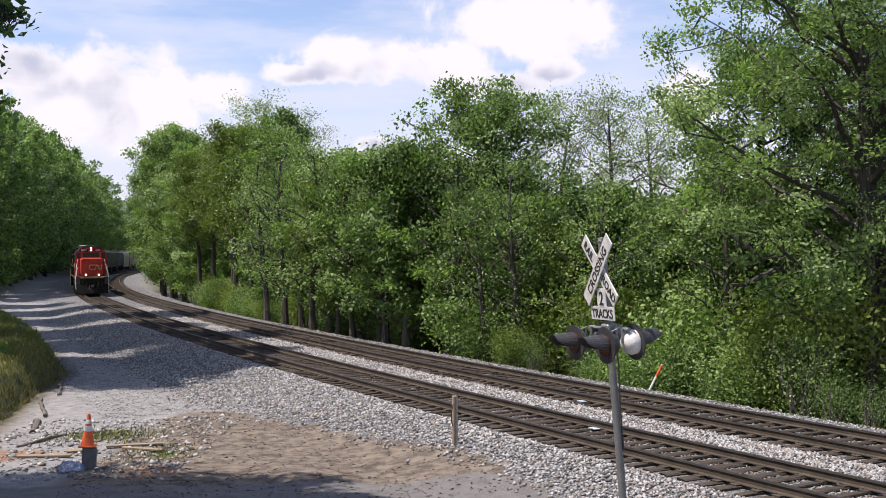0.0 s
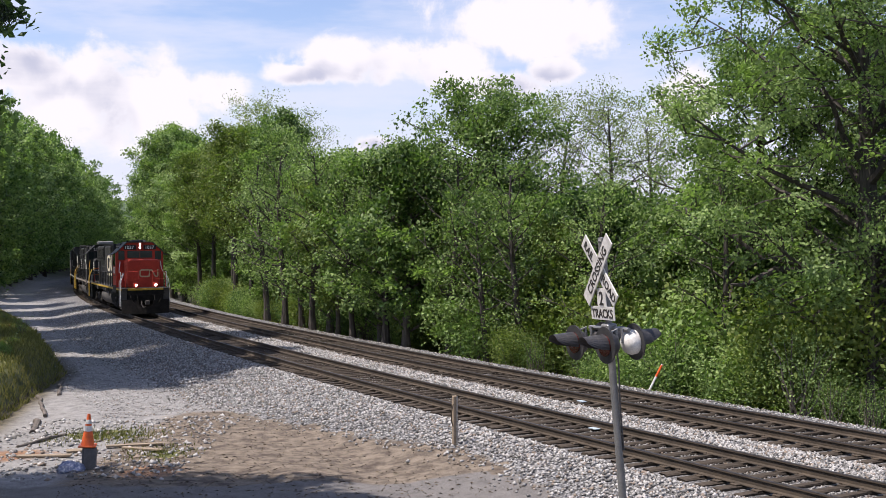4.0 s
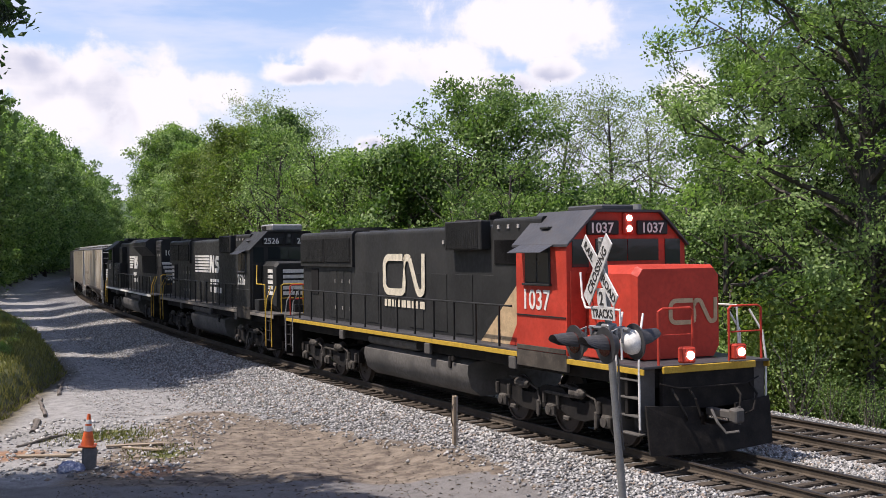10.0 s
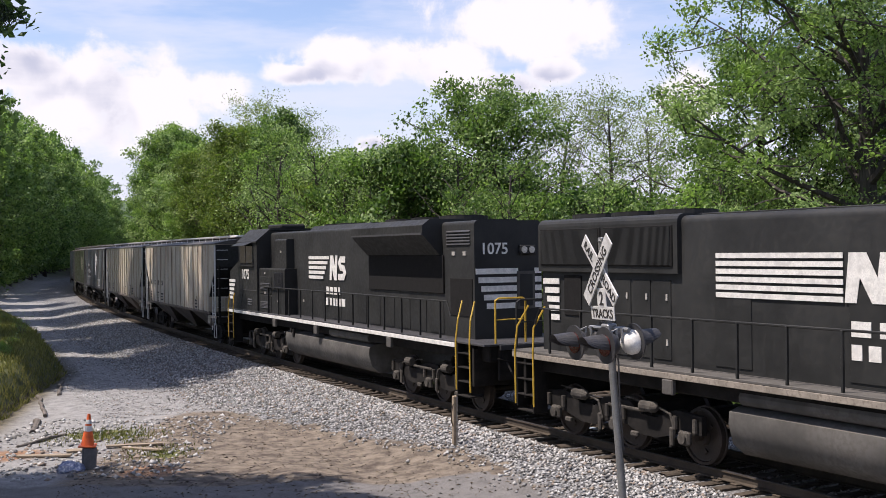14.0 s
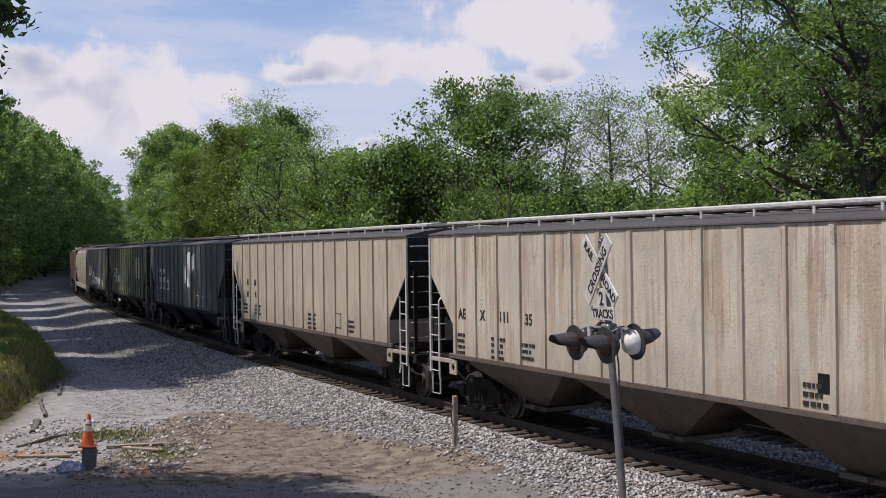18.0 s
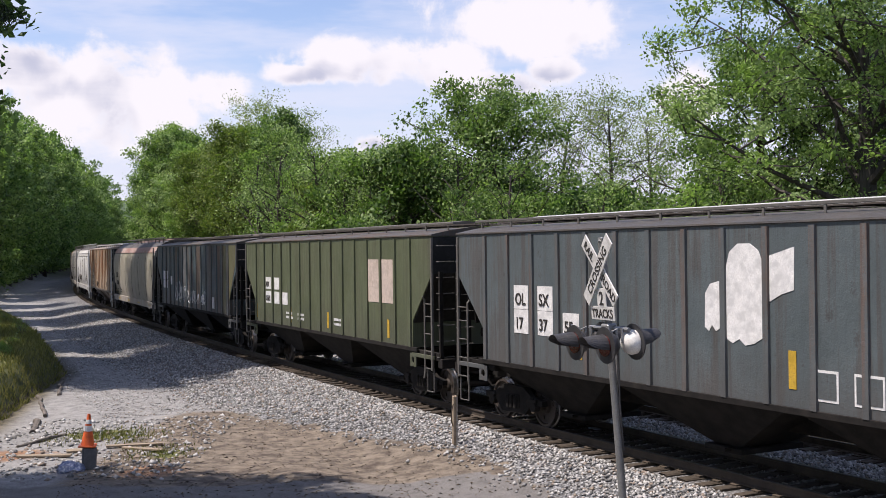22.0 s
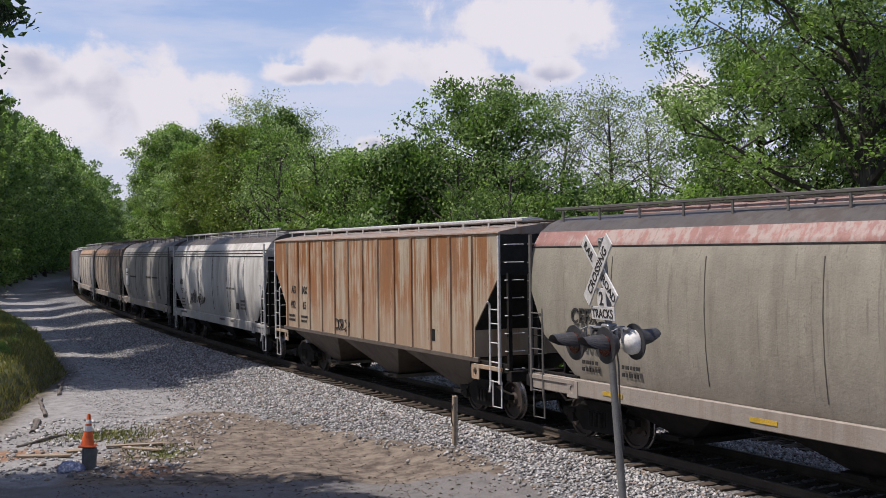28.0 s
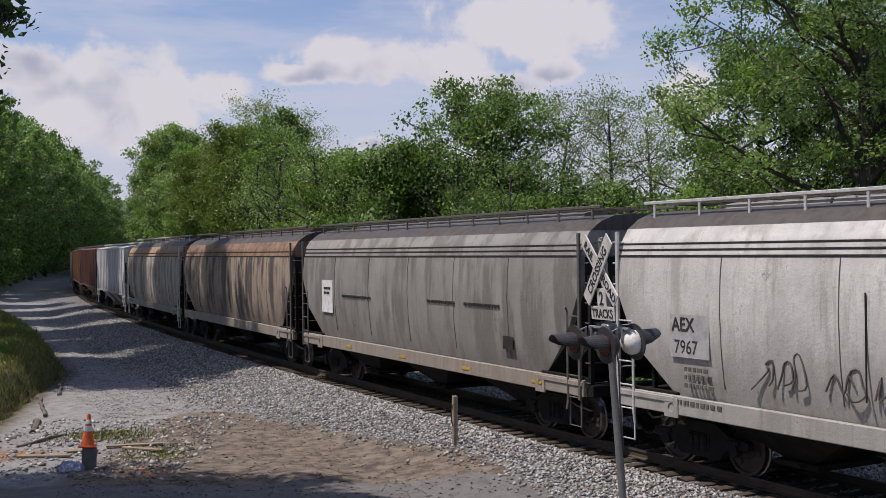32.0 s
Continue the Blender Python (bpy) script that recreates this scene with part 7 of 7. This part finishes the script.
    white_roof = car_paint("dirty_tan_roof", (0.26, 0.215, 0.17), RUST, 0.5, (0.2, 0.15, 0.12), seed=16)
    c = ribbed_hopper(17.35, "badly rusted cream ribbed covered hopper wagon", paint, paint, white_roof, ALU, ALU, 13, low=low)
    for txt, x, z in (("AD", -6.25, 2.6), ("MX", -5.2, 2.6), ("492", -6.35, 2.1), ("65", -5.15, 2.1)):
        mark(c, txt, x, z, 0.36)
    small_print(c, ((-6.5, 1.85, 2, 0.6, 15), (-5.3, 1.85, 2, 0.6, 16)))
    scrawl(c, -2.2, 1.6, 1.2, 0.4, BLACK_INK, 4)
    panel(c, 4.3, 4.7, 1.7, 2.0, GRIME)
    # smooth white
    paint = car_paint("smooth_white_paint", (0.56, 0.545, 0.505), (0.25, 0.23, 0.20), 0.45, (0.20, 0.185, 0.16), streak=0.3, seed=18, soot=0.22, foot_top=3.55)
    c = round_hopper(17.0, "smooth-sided dirty white covered hopper wagon with dark seam stripes", paint, paint, paint, ALU, (3.84, 3.95, 4.06))
    panel(c, -6.35, -5.35, 2.05, 2.85, plain("grey_patch_paint", (0.40, 0.39, 0.38), 0.6), -1.592, "grey_patch")
    mark(c, "AEX", -6.3, 2.52, 0.34, y=-1.60)
    mark(c, "7967", -6.25, 2.12, 0.34, y=-1.592)
    scrawl(c, -4.3, 1.7, 1.2, 0.5, SEAM, 6, -1.57)
    scrawl(c, -2.8, 1.7, 1.1, 0.55, SEAM, 9, -1.57)
    for x, z0, z1 in ((-2.05, 1.7, 3.3), (0.2, 2.9, 3.5), (1.05, 2.2, 2.6), (3.1, 1.6, 3.6)):
        panel(c, x, x + 0.03, z0, z1, GRIME, -1.606, "dark_scar")
    panel(c, 3.9, 4.3, 1.75, 2.0, BLACK_INK, -1.575)
    small_print(c, ((-6.0, 1.85, 3, 0.7, 60), (2.4, 2.55, 1, 1.4, 61), (4.6, 2.1, 3, 0.7, 62)), SEAM, -1.585)
    small_print(c, ((-6.4, 1.25, 1, 1.3, 63), (1.2, 1.25, 1, 0.9, 64), (3.0, 1.25, 1, 0.5, 65)), SEAM, -1.576)
    # smooth grey
    paint = car_paint("smooth_grey_paint", (0.285, 0.272, 0.245), (0.12, 0.11, 0.095), 0.6, (0.19, 0.175, 0.155), streak=0.3, seed=20, soot=0.3)
    c = round_hopper(17.4, "smooth-sided grey covered hopper wagon with cream sills", paint, paint, cream_sill, DULL, (3.84, 3.95, 4.06))
    panel(c, -6.3, -5.4, 2.1, 3.1, PATCH, -1.596, "white_patch")
    small_print(c, ((-6.1, 2.85, 2, 0.5, 20), (-4.6, 2.65, 1, 2.2, 21), (1.2, 2.7, 1, 1.6, 22), (3.2, 2.7, 1, 1.8, 23)), y=-1.61)
    panel(c, 5.0, 5.45, 1.75, 2.05, BLACK_INK, -1.578)
    for x in (-4.4, -0.6, 3.0, 6.2):
        panel(c, x, x + 0.42, 1.12, 1.19, YELLOW, -1.578)
    # smooth brown-grey and smooth cream
    paint = car_paint("smooth_brown_paint", (0.36, 0.285, 0.215), (0.08, 0.065, 0.055), 0.85, (0.17, 0.13, 0.10), streak=0.4, seed=22)
    round_hopper(17.5, "smooth-sided brown-stained covered hopper wagon", paint, car_paint("brown_stained_roof", (0.30, 0.19, 0.12), (0.13, 0.08, 0.05), 0.7, seed=23), cream_sill, DULL, (3.84, 4.0))
    paint = car_paint("smooth_cream_paint", (0.50, 0.45, 0.38), (0.16, 0.13, 0.11), 0.65, (0.25, 0.21, 0.17), streak=0.4, seed=24)
    round_hopper(17.6, "smooth-sided cream covered hopper wagon with a brown roof", paint, car_paint("tan_stained_roof", (0.40, 0.28, 0.19), RUST, 0.5, seed=25), cream_sill, ALU, (3.84, 4.0))
    # pale grey, brown, and the tail
    paint = car_paint("pale_grey_wagon_paint", (0.58, 0.58, 0.57), (0.3, 0.28, 0.26), 0.3, seed=26)
    ribbed_hopper(17.6, "pale grey ribbed covered hopper wagon", paint, paint, paint, ALU, ALU)
    paint = car_paint("brown_wagon_paint", (0.17, 0.062, 0.045), (0.07, 0.035, 0.03), 0.4, (0.09, 0.05, 0.04), seed=28)
    ribbed_hopper(17.6, "dark brown ribbed covered hopper wagon", paint, paint, paint, paint, DULL)
    paint = car_paint("orange_brown_wagon_paint", (0.30, 0.15, 0.075), RUST, 0.6, seed=30)
    ribbed_hopper(17.6, "orange-brown ribbed covered hopper wagon", paint, paint, roof, roof, DULL)
    paint = car_paint("grey_wagon_paint", (0.30, 0.29, 0.28), (0.12, 0.1, 0.09), 0.4, seed=32)
    ribbed_hopper(17.6, "grey ribbed covered hopper wagon", paint, paint, roof, ALU, DULL)
    ribbed_hopper(17.6, "grey ribbed covered hopper wagon at the tail", paint, paint, roof, ALU, DULL)


build_wagons()
# ---------------------------------------------------------------- the crossing signal


def board(name, mesh_points, thick, material, parent, at, label=""):
    return part(name, Mesh().prism(mesh_points, 0, thick, 1), material, parent, label, at=at)


SIGN_WHITE = plain("weathered_sign_white", (0.60, 0.585, 0.55), 0.5, dirty=0.35, dirt=(0.3, 0.27, 0.23), scale=4.0)
MAST_GREY = plain("grey_mast_paint", (0.20, 0.20, 0.19), 0.45, metal=0.3, dirty=0.4, dirt=(0.1, 0.08, 0.06), scale=4.0)
SIGNAL_BLACK = plain("black_signal_paint", (0.028, 0.028, 0.03), 0.5, dirty=0.5, dirt=(0.09, 0.08, 0.07), scale=5.0)


def blade(parent, angle, words, depth):
    """One arm of the crossed signs, its words along it."""
    b = part("blade", Mesh().box((0, 0, 0), (1.22, 0.02, 0.225), 0.006), SIGN_WHITE, parent, "white sign arm with black letters", at=pose(0, depth, 0, 0, angle, 0))
    for body, x in words:
        part("lettering", lettering(body, 0.165, 0.004, 1.0, "CENTER"), BLACK_INK, b, at=pose(x, -0.012, -0.058))


def lamp_head(parent, at, lit=None):
    """A round flasher: black target, hooded lens and a rounded housing behind."""
    h = part("target", Mesh().cyl((0, 0.0, 0), (0, 0.02, 0), 0.25, 28), SIGNAL_BLACK, parent, "round black signal target", at=at)
    n = 14
    arcs = []
    for y, r, lo in ((-0.02, 0.155, -20), (-0.16, 0.155, -10), (-0.30, 0.15, 15), (-0.34, 0.15, 30)):
        arcs.append([(r * math.cos(radians(lo + (180 - 2 * lo) * i / n)), y, r * math.sin(radians(lo + (180 - 2 * lo) * i / n))) for i in range(n + 1)])
    v = Mesh()
    k = n + 1
    pts = [p for a in arcs for p in a] + [(x * 0.97, y, z * 0.97) for a in arcs for x, y, z in a]
    off = len(arcs) * k
    for i in range(len(arcs) - 1):
        for j in range(n):
            q = (i * k + j, i * k + j + 1, (i + 1) * k + j + 1, (i + 1) * k + j)
            v.f += [q, tuple(off + t for t in reversed(q))]
    v.v = pts
    part("visor", v, SIGNAL_BLACK, h)
    part("lens", Mesh().cyl((0, -0.015, 0), (0, -0.002, 0), 0.15, 24), LENS_RED, h, "unlit dark red lens")
    rings = []
    for y, r in ((0.02, 0.17), (0.08, 0.175), (0.14, 0.15), (0.18, 0.10), (0.20, 0.03)):
        rings.append([(r * math.cos(2 * math.pi * i / 16), y, r * math.sin(2 * math.pi * i / 16)) for i in range(16)])
    return h, Mesh().shell(rings)


def crossing_signal():
    base = Vector((2.56, 15.6, 0.0))
    base.z = ground_z(base.x, base.y) - 0.05
    height = 4.12 - base.z
    root = empty("crossing_signal", "leaning grey mast with white crossbuck signs and unlit black flashers", "crossing signal", at=Matrix.Translation(base) @ pose(0, 0, 0, 0, -4.2, 0))
    part("mast", Mesh().cyl((0, 0, 0), (0, 0, height), 0.056, 16, 0.05), MAST_GREY, root, "grey steel mast", smooth=True)
    part("mast_cap", Mesh().cyl((0, 0, height), (0, 0, height + 0.05), 0.062, 14, 0.03), MAST_GREY, root)
    part("foot", Mesh().cyl((0, 0, 0), (0, 0, 0.28), 0.13, 14, 0.09), MAST_GREY, root)
    up = -base.z

    def face(z, y=-0.075, spin=-66):
        return pose(0, 0, up + z, 0, 0, spin) @ Matrix.Translation((0, y, 0))
    signs = part("sign_bracket", Mesh().box((0, 0.03, 0), (0.12, 0.05, 1.1), 0.01), MAST_GREY, root, at=face(3.62, -0.045, -72))
    blade(signs, 45, (("RAIL", -0.38), ("ROAD", 0.36)), -0.03 + 0.0)
    for ob in signs.children:
        ob.matrix_basis = Matrix.Translation((0, 0, 0.10)) @ ob.matrix_basis
    second = part("blade", Mesh().box((0, 0, 0), (1.22, 0.02, 0.225), 0.006), SIGN_WHITE, signs, "white sign arm with black letters", at=pose(0, -0.058, 0.10, 0, -45, 0))
    part("lettering", lettering("CROSSING", 0.185, 0.004, 0.98, "CENTER"), BLACK_INK, second, at=pose(0, -0.012, -0.064))
    two = part("count_plate", Mesh().box((0, 0, 0), (0.27, 0.015, 0.27), 0.005), SIGN_WHITE, signs, "small white plate", at=pose(0, -0.03, -0.29))
    part("lettering", lettering("2", 0.27, 0.004, 1.0, "CENTER"), BLACK_INK, two, at=pose(0, -0.01, -0.095))
    plate = part("tracks_plate", Mesh().box((0, 0, 0), (0.72, 0.015, 0.19), 0.02), SIGN_WHITE, signs, "white plate with black letters", at=pose(0, -0.03, -0.5))
    part("lettering", lettering("TRACKS", 0.175, 0.004, 1.0, "CENTER"), BLACK_INK, plate, at=pose(0, -0.01, -0.062))
    arm_z = 2.90
    arm = part("crossarm", Mesh().tube([(-0.5, 0, 0), (0.5, 0, 0)], 0.03, 8).box((0, 0, 0.02), (0.2, 0.16, 0.1), 0.02), GALV, root, "pale metal crossarm", at=face(arm_z, 0.0))
    for x in (-0.40, 0.40):
        for y, spin in ((-0.34, 0), (0.15, 180)):
            h, shell = lamp_head(arm, pose(x, y, -0.18, 0, 0, spin))
            part("housing", shell, WHITE if spin and x > 0 else SIGNAL_BLACK, h, smooth=True)
            part("hanger", Mesh().tube([(0, 0.1, 0.16), (0, 0.2, 0.2), (0, 0.2, 0.0)], 0.022, 6), GALV, h)
    cable = Mesh().tube([(0.05, -0.06, up + 2.9), (0.085, -0.05, up + 2.4), (0.06, -0.05, up + 1.9), (0.062, -0.02, up + 1.2)], 0.012, 6)
    part("cable", cable, SIGNAL_BLACK, root)


crossing_signal()

# ---------------------------------------------------------------- things on the road


def ring_shell(rings, n=20):
    return Mesh().shell([[(r * math.cos(2 * math.pi * i / n), r * math.sin(2 * math.pi * i / n), z) for i in range(n)] for z, r in rings])


def traffic_cone():
    x, y = -7.62, 24.0
    z = ground_z(x, y)
    block = tagged(part("concrete_block", Mesh().box((0, 0, 0.24), (0.30, 0.30, 0.5), 0.03), plain("dirty_concrete", (0.16, 0.155, 0.15), 0.9, dirty=0.5), None, at=pose(x, y, z - 0.02, 0, 3, 18)),
                   "short grey concrete block standing in gravel", "block")
    cone = empty("traffic_cone", "orange traffic cone with white bands on a grey block", "traffic cone", at=pose(x - 0.02, y, z + 0.475, 0, 3, 12))
    part("base", Mesh().box((0, 0, 0.018), (0.36, 0.36, 0.036), 0.012), ORANGE, cone)
    part("body", ring_shell([(0.03, 0.145), (0.06, 0.135), (0.40, 0.078), (0.66, 0.036), (0.70, 0.03)]), ORANGE, cone, smooth=True)
    part("wide_band", ring_shell([(0.335, 0.0925), (0.345, 0.0915), (0.445, 0.0745), (0.45, 0.073)]), WHITE, cone, "white reflective band", smooth=True)
    part("narrow_band", ring_shell([(0.49, 0.0672), (0.50, 0.066), (0.575, 0.0535), (0.58, 0.052)]), WHITE, cone, "white reflective band", smooth=True)
    bag = Mesh()
    rnd = random.Random(4)
    rings = []
    for zz, r in ((0.0, 0.22), (0.08, 0.26), (0.17, 0.22), (0.23, 0.12), (0.25, 0.03)):
        rings.append([((r * 1.15 + rnd.uniform(-0.04, 0.04)) * math.cos(i * 0.449), (r * 0.8 + rnd.uniform(-0.04, 0.04)) * math.sin(i * 0.449), zz + rnd.uniform(-0.02, 0.02)) for i in range(14)])
    bag.shell(rings)
    cloth = plain("blue_and_white_plastic", (0.16, 0.19, 0.30), 0.4, dirty=0.9, dirt=(0.62, 0.62, 0.64), scale=2.2)
    tagged(part("plastic_bag", bag, cloth, at=pose(x - 0.28, y - 0.32, ground_z(x - 0.28, y - 0.32) - 0.02, 0, 0, 15)), "crumpled blue and white plastic bag beside the cone", "bag")


traffic_cone()


def stake():
    x, y = 0.22, 24.7
    z = ground_z(x, y)
    post = empty("marker_post", "short weathered wooden post in the ballast", "post", at=pose(x, y, z, 0, 0.6, 25))
    part("stake", Mesh().box((0, 0, 0.53), (0.10, 0.10, 1.12), 0.014), WOOD, post)
    part("strap", Mesh().tube([(-0.06, -0.055, 0.92), (-0.10, -0.05, 0.75), (-0.10, -0.05, 0.55), (-0.06, -0.05, 0.42)], 0.013, 5), RAIL_SIDE, post, "rusty strap")
    part("metal_edge", Mesh().box((0.03, -0.056, 0.55), (0.035, 0.012, 1.06), 0.0), STEEL, post, "pale metal strip")


stake()


def orange_marker():
    p = on_track(13.0, 7.0)
    root = empty("marker_pole", "leaning orange and white marker pole beside the far track", "marker pole", at=pose(p.x, p.y, ground_z(p.x, p.y) - 0.1, 0, 27, 0))
    part("lower_band", Mesh().cyl((0, 0, 0), (0, 0, 0.62), 0.035, 10), WHITE, root, "white band")
    part("upper_band", Mesh().cyl((0, 0, 0.62), (0, 0, 1.02), 0.036, 10), ORANGE, root, "orange band")
    part("cap", Mesh().cyl((0, 0, 1.02), (0, 0, 1.05), 0.03, 10), WHITE, root)


orange_marker()


def plank(x, y, length, width, turn, tilt=0.0, name="plank", label="weathered board lying on the gravel"):
    ob = part(name, Mesh().box((0, 0, 0.03), (length, width, 0.05), 0.01), WOOD, at=pose(x, y, ground_z(x, y) + 0.02, 0, tilt, turn))
    return tagged(ob, label, "board", "boards by the road")


for x, y, length, width, turn in ((-7.35, 26.6, 1.3, 0.14, 14), (-7.0, 26.0, 1.1, 0.12, -20), (-9.0, 25.2, 1.2, 0.16, 4), (-8.4, 26.0, 0.7, 0.3, 20)):
    plank(x, y, length, width, turn)


def log(x, y, length, r, turn, label):
    m = Mesh()
    rnd = random.Random(int(x * 10))
    m.tube([(-length / 2 + length * i / 6, rnd.uniform(-0.05, 0.05), rnd.uniform(-0.03, 0.03)) for i in range(7)], [r * rnd.uniform(0.85, 1.1) for _ in range(7)], 8)
    return tagged(part("log", m, BARK, at=pose(x, y, ground_z(x, y) + r * 0.6, 0, 0, turn), smooth=True), label, "log", "logs by the road")


log(-11.0, 30.2, 2.2, 0.09, 108, "grey fallen log at the foot of the bank")
log(-12.2, 34.0, 4.5, 0.06, 112, "thin grey fallen trunk along the road edge")
log(-13.0, 38.0, 3.6, 0.07, 108, "thin grey fallen trunk along the road edge")
log(-9.9, 27.6, 1.8, 0.05, 70, "thin grey fallen branch beside the road")


def litter_stones():
    r = np.random.RandomState(31)
    x, y = r.uniform(-11.5, -5.5, 1500), r.uniform(22.8, 31.0, 1500)
    tagged(scatter_stones("gravel_heap", x, y, r.uniform(0.02, 0.075, 1500) * (0.5 + r.uniform(0, 1, 1500)), 0.01, BALLAST, "scattered grey stones round the cone", 32), category="gravel")
    r = np.random.RandomState(33)
    s, o = 17 + 63 * r.uniform(0, 1, 9000) ** 1.5, r.uniform(-8.5, -4.2, 9000)
    h = np.interp(s, ALONG, HEADING)
    x, y = np.interp(s, ALONG, LINE_X) + np.sin(h) * o, np.interp(s, ALONG, LINE_Y) - np.cos(h) * o
    tagged(scatter_stones("road_gravel", x, y, r.uniform(0.015, 0.04, 9000), 0.004, BALLAST, "fine loose gravel on the road", 34), category="gravel")


litter_stones()


def grass_tufts(name, x, y, height, material, label, seed):
    """Blades of grass: thin bent triangles."""
    r = np.random.RandomState(seed)
    n = len(x)
    z = terrain(x, y)
    a, lean = r.uniform(0, 6.28, n), r.uniform(0.1, 0.7, n)
    h = height * r.uniform(0.5, 1.3, n)
    dx, dy = np.cos(a), np.sin(a)
    w = 0.012
    v = np.stack([np.stack([x - dy * w, y + dx * w, z - 0.02], 1), np.stack([x + dy * w, y - dx * w, z - 0.02], 1),
                  np.stack([x + dx * lean * h * 0.4, y + dy * lean * h * 0.4, z + h * 0.65], 1), np.stack([x + dx * lean * h, y + dy * lean * h, z + h], 1)], axis=1).reshape(-1, 3)
    k = np.arange(n)[:, None] * 4
    f = np.concatenate([k + np.array([[0, 1, 2]]), k + np.array([[1, 3, 2]])], axis=1).reshape(-1, 3)
    me = bpy.data.meshes.new(name)
    me.from_pydata(v.tolist(), [], f.tolist())
    return tagged(dress(new(name, me), material), label, "grass", kind="stuff")


GRASS = leaf_paint("grass_blades", (0.075, 0.085, 0.02), (0.27, 0.24, 0.08), 0.3)


def build_grass():
    r = np.random.RandomState(41)
    x = np.concatenate([r.normal(-8.4, 0.7, 900), r.normal(-6.5, 0.4, 260)])
    y = np.concatenate([r.normal(28.2, 0.6, 900), r.normal(25.6, 0.5, 260)])
    grass_tufts("grass_patch", x, y, 0.11, GRASS, "thin green grass growing in the gravel", 42)
    s, o = r.uniform(10, 62, 30000), 0.2 + 4.8 * r.uniform(0, 1, 30000) ** 1.6
    off = np.interp(s, EDGE_S, EDGE_OFF) - o
    h = np.interp(s, ALONG, HEADING)
    x, y = np.interp(s, ALONG, LINE_X) + np.sin(h) * off, np.interp(s, ALONG, LINE_Y) - np.cos(h) * off
    grass_tufts("bank_grass", x, y, 0.2, GRASS, "long yellow-green grass on the bank", 43)
    x, y, _ = spread_on_track(3500, 2, 60, 7.8, 10.5, 44)
    grass_tufts("verge_grass", x, y, 0.22, GRASS, "rough grass along the far side of the line", 45)


build_grass()


def forest_litter():
    """Bark, twigs and dead leaves trodden into the dirt."""
    r = np.random.RandomState(51)
    n = 2200
    x, y = r.uniform(-7.5, 3.0, n), 20.5 + 11.5 * r.uniform(0, 1, n) ** 1.3
    s, off = track_coords(x, y)
    keep = off < gravel_edge(s) + r.normal(0.1, 0.35, n)
    x, y = x[keep], y[keep]
    n = len(x)
    z, a, ln, w = terrain(x, y) + 0.008, r.normal(0.2, 1.2, n), r.uniform(0.012, 0.03, n) * r.uniform(0.6, 2.6, n), r.uniform(0.006, 0.016, n)
    dx, dy = np.cos(a), np.sin(a)
    v = np.stack([np.stack([x - dx * ln, y - dy * ln, z], 1), np.stack([x + dy * w, y - dx * w, z + 0.012], 1),
                  np.stack([x + dx * ln, y + dy * ln, z], 1), np.stack([x - dy * w, y + dx * w, z + 0.02], 1)], axis=1).reshape(-1, 3)
    k = np.arange(n)[:, None] * 4
    f = np.concatenate([k + np.array([[0, 1, 2]]), k + np.array([[0, 2, 3]])], axis=1).reshape(-1, 3)
    me = bpy.data.meshes.new("litter")
    me.from_pydata(v.tolist(), [], f.tolist())
    tagged(dress(new("litter", me), stone_paint("dead_wood_litter", ((0.045, 0.034, 0.025), (0.19, 0.145, 0.10), (0.30, 0.24, 0.17)))), "dark bark and dead leaves trodden into the dirt", "litter", kind="stuff")


forest_litter()


def overhang():
    """The tip of a bough that hangs into the view, high over the lane."""
    rnd = random.Random(9)
    root = empty("tree_bough", "needled pine bough hanging over the lane", "bough")
    wood, tips = Mesh(), []
    start = Vector((-9.6, 18.6, 9.2))
    for i in range(7):
        d = Vector((rnd.uniform(0.5, 1.0), rnd.uniform(-0.5, 0.4), rnd.uniform(-0.55, 0.15))).normalized()
        q = [start + Vector((0, 0, rnd.uniform(-0.5, 0.3)))]
        for j in range(5):
            q.append(q[-1] + (d + Vector((0, 0, -0.05 * j))) * rnd.uniform(0.38, 0.56))
        wood.tube(q, [0.035, 0.028, 0.02, 0.015, 0.01, 0.006], 5)
        tips += q[2:] + [q[-1]] * 2
    part("branch", wood, BARK_DARK, root)
    part("needles", leaf_cloud("needles", tips, 2600, 0.09, 0.14, 4, 0.1), NEEDLES, root)


overhang()
PALE_BLUE = plain("pale_blue_marking_paint", (0.42, 0.50, 0.56), 0.6, dirty=0.5)
for s, off in ((6.6, 0.62), (10.6, 3.0), (12.6, 4.9)):
    m = track_pose(s, off)
    tagged(part("paint_mark", Mesh().box((0, 0, -0.168), (0.28, 0.16, 0.02), 0.004), PALE_BLUE, at=m), "pale blue paint mark on a tie beside the rail", "marking", "paint marks on the ties")


def roll(wheelset, place, radius, way):
    """Turns a wheelset as far as the train has gone."""
    rows = []
    for i in range(481):
        t = i / 15
        turn = (front_at(0) - front_at(t)) / radius * way
        rows.append((t, Matrix.Translation(place) @ Matrix.Rotation(turn % (2 * math.pi), 4, "Y")))
    walk(wheelset, rows)


def motions():
    for vehicle, ahead, length, trucks in TRAIN:
        run(vehicle, ahead, length, trucks)
    for wheelset, place, radius, way in WHEELS:
        roll(wheelset, place, radius, way)


motions()
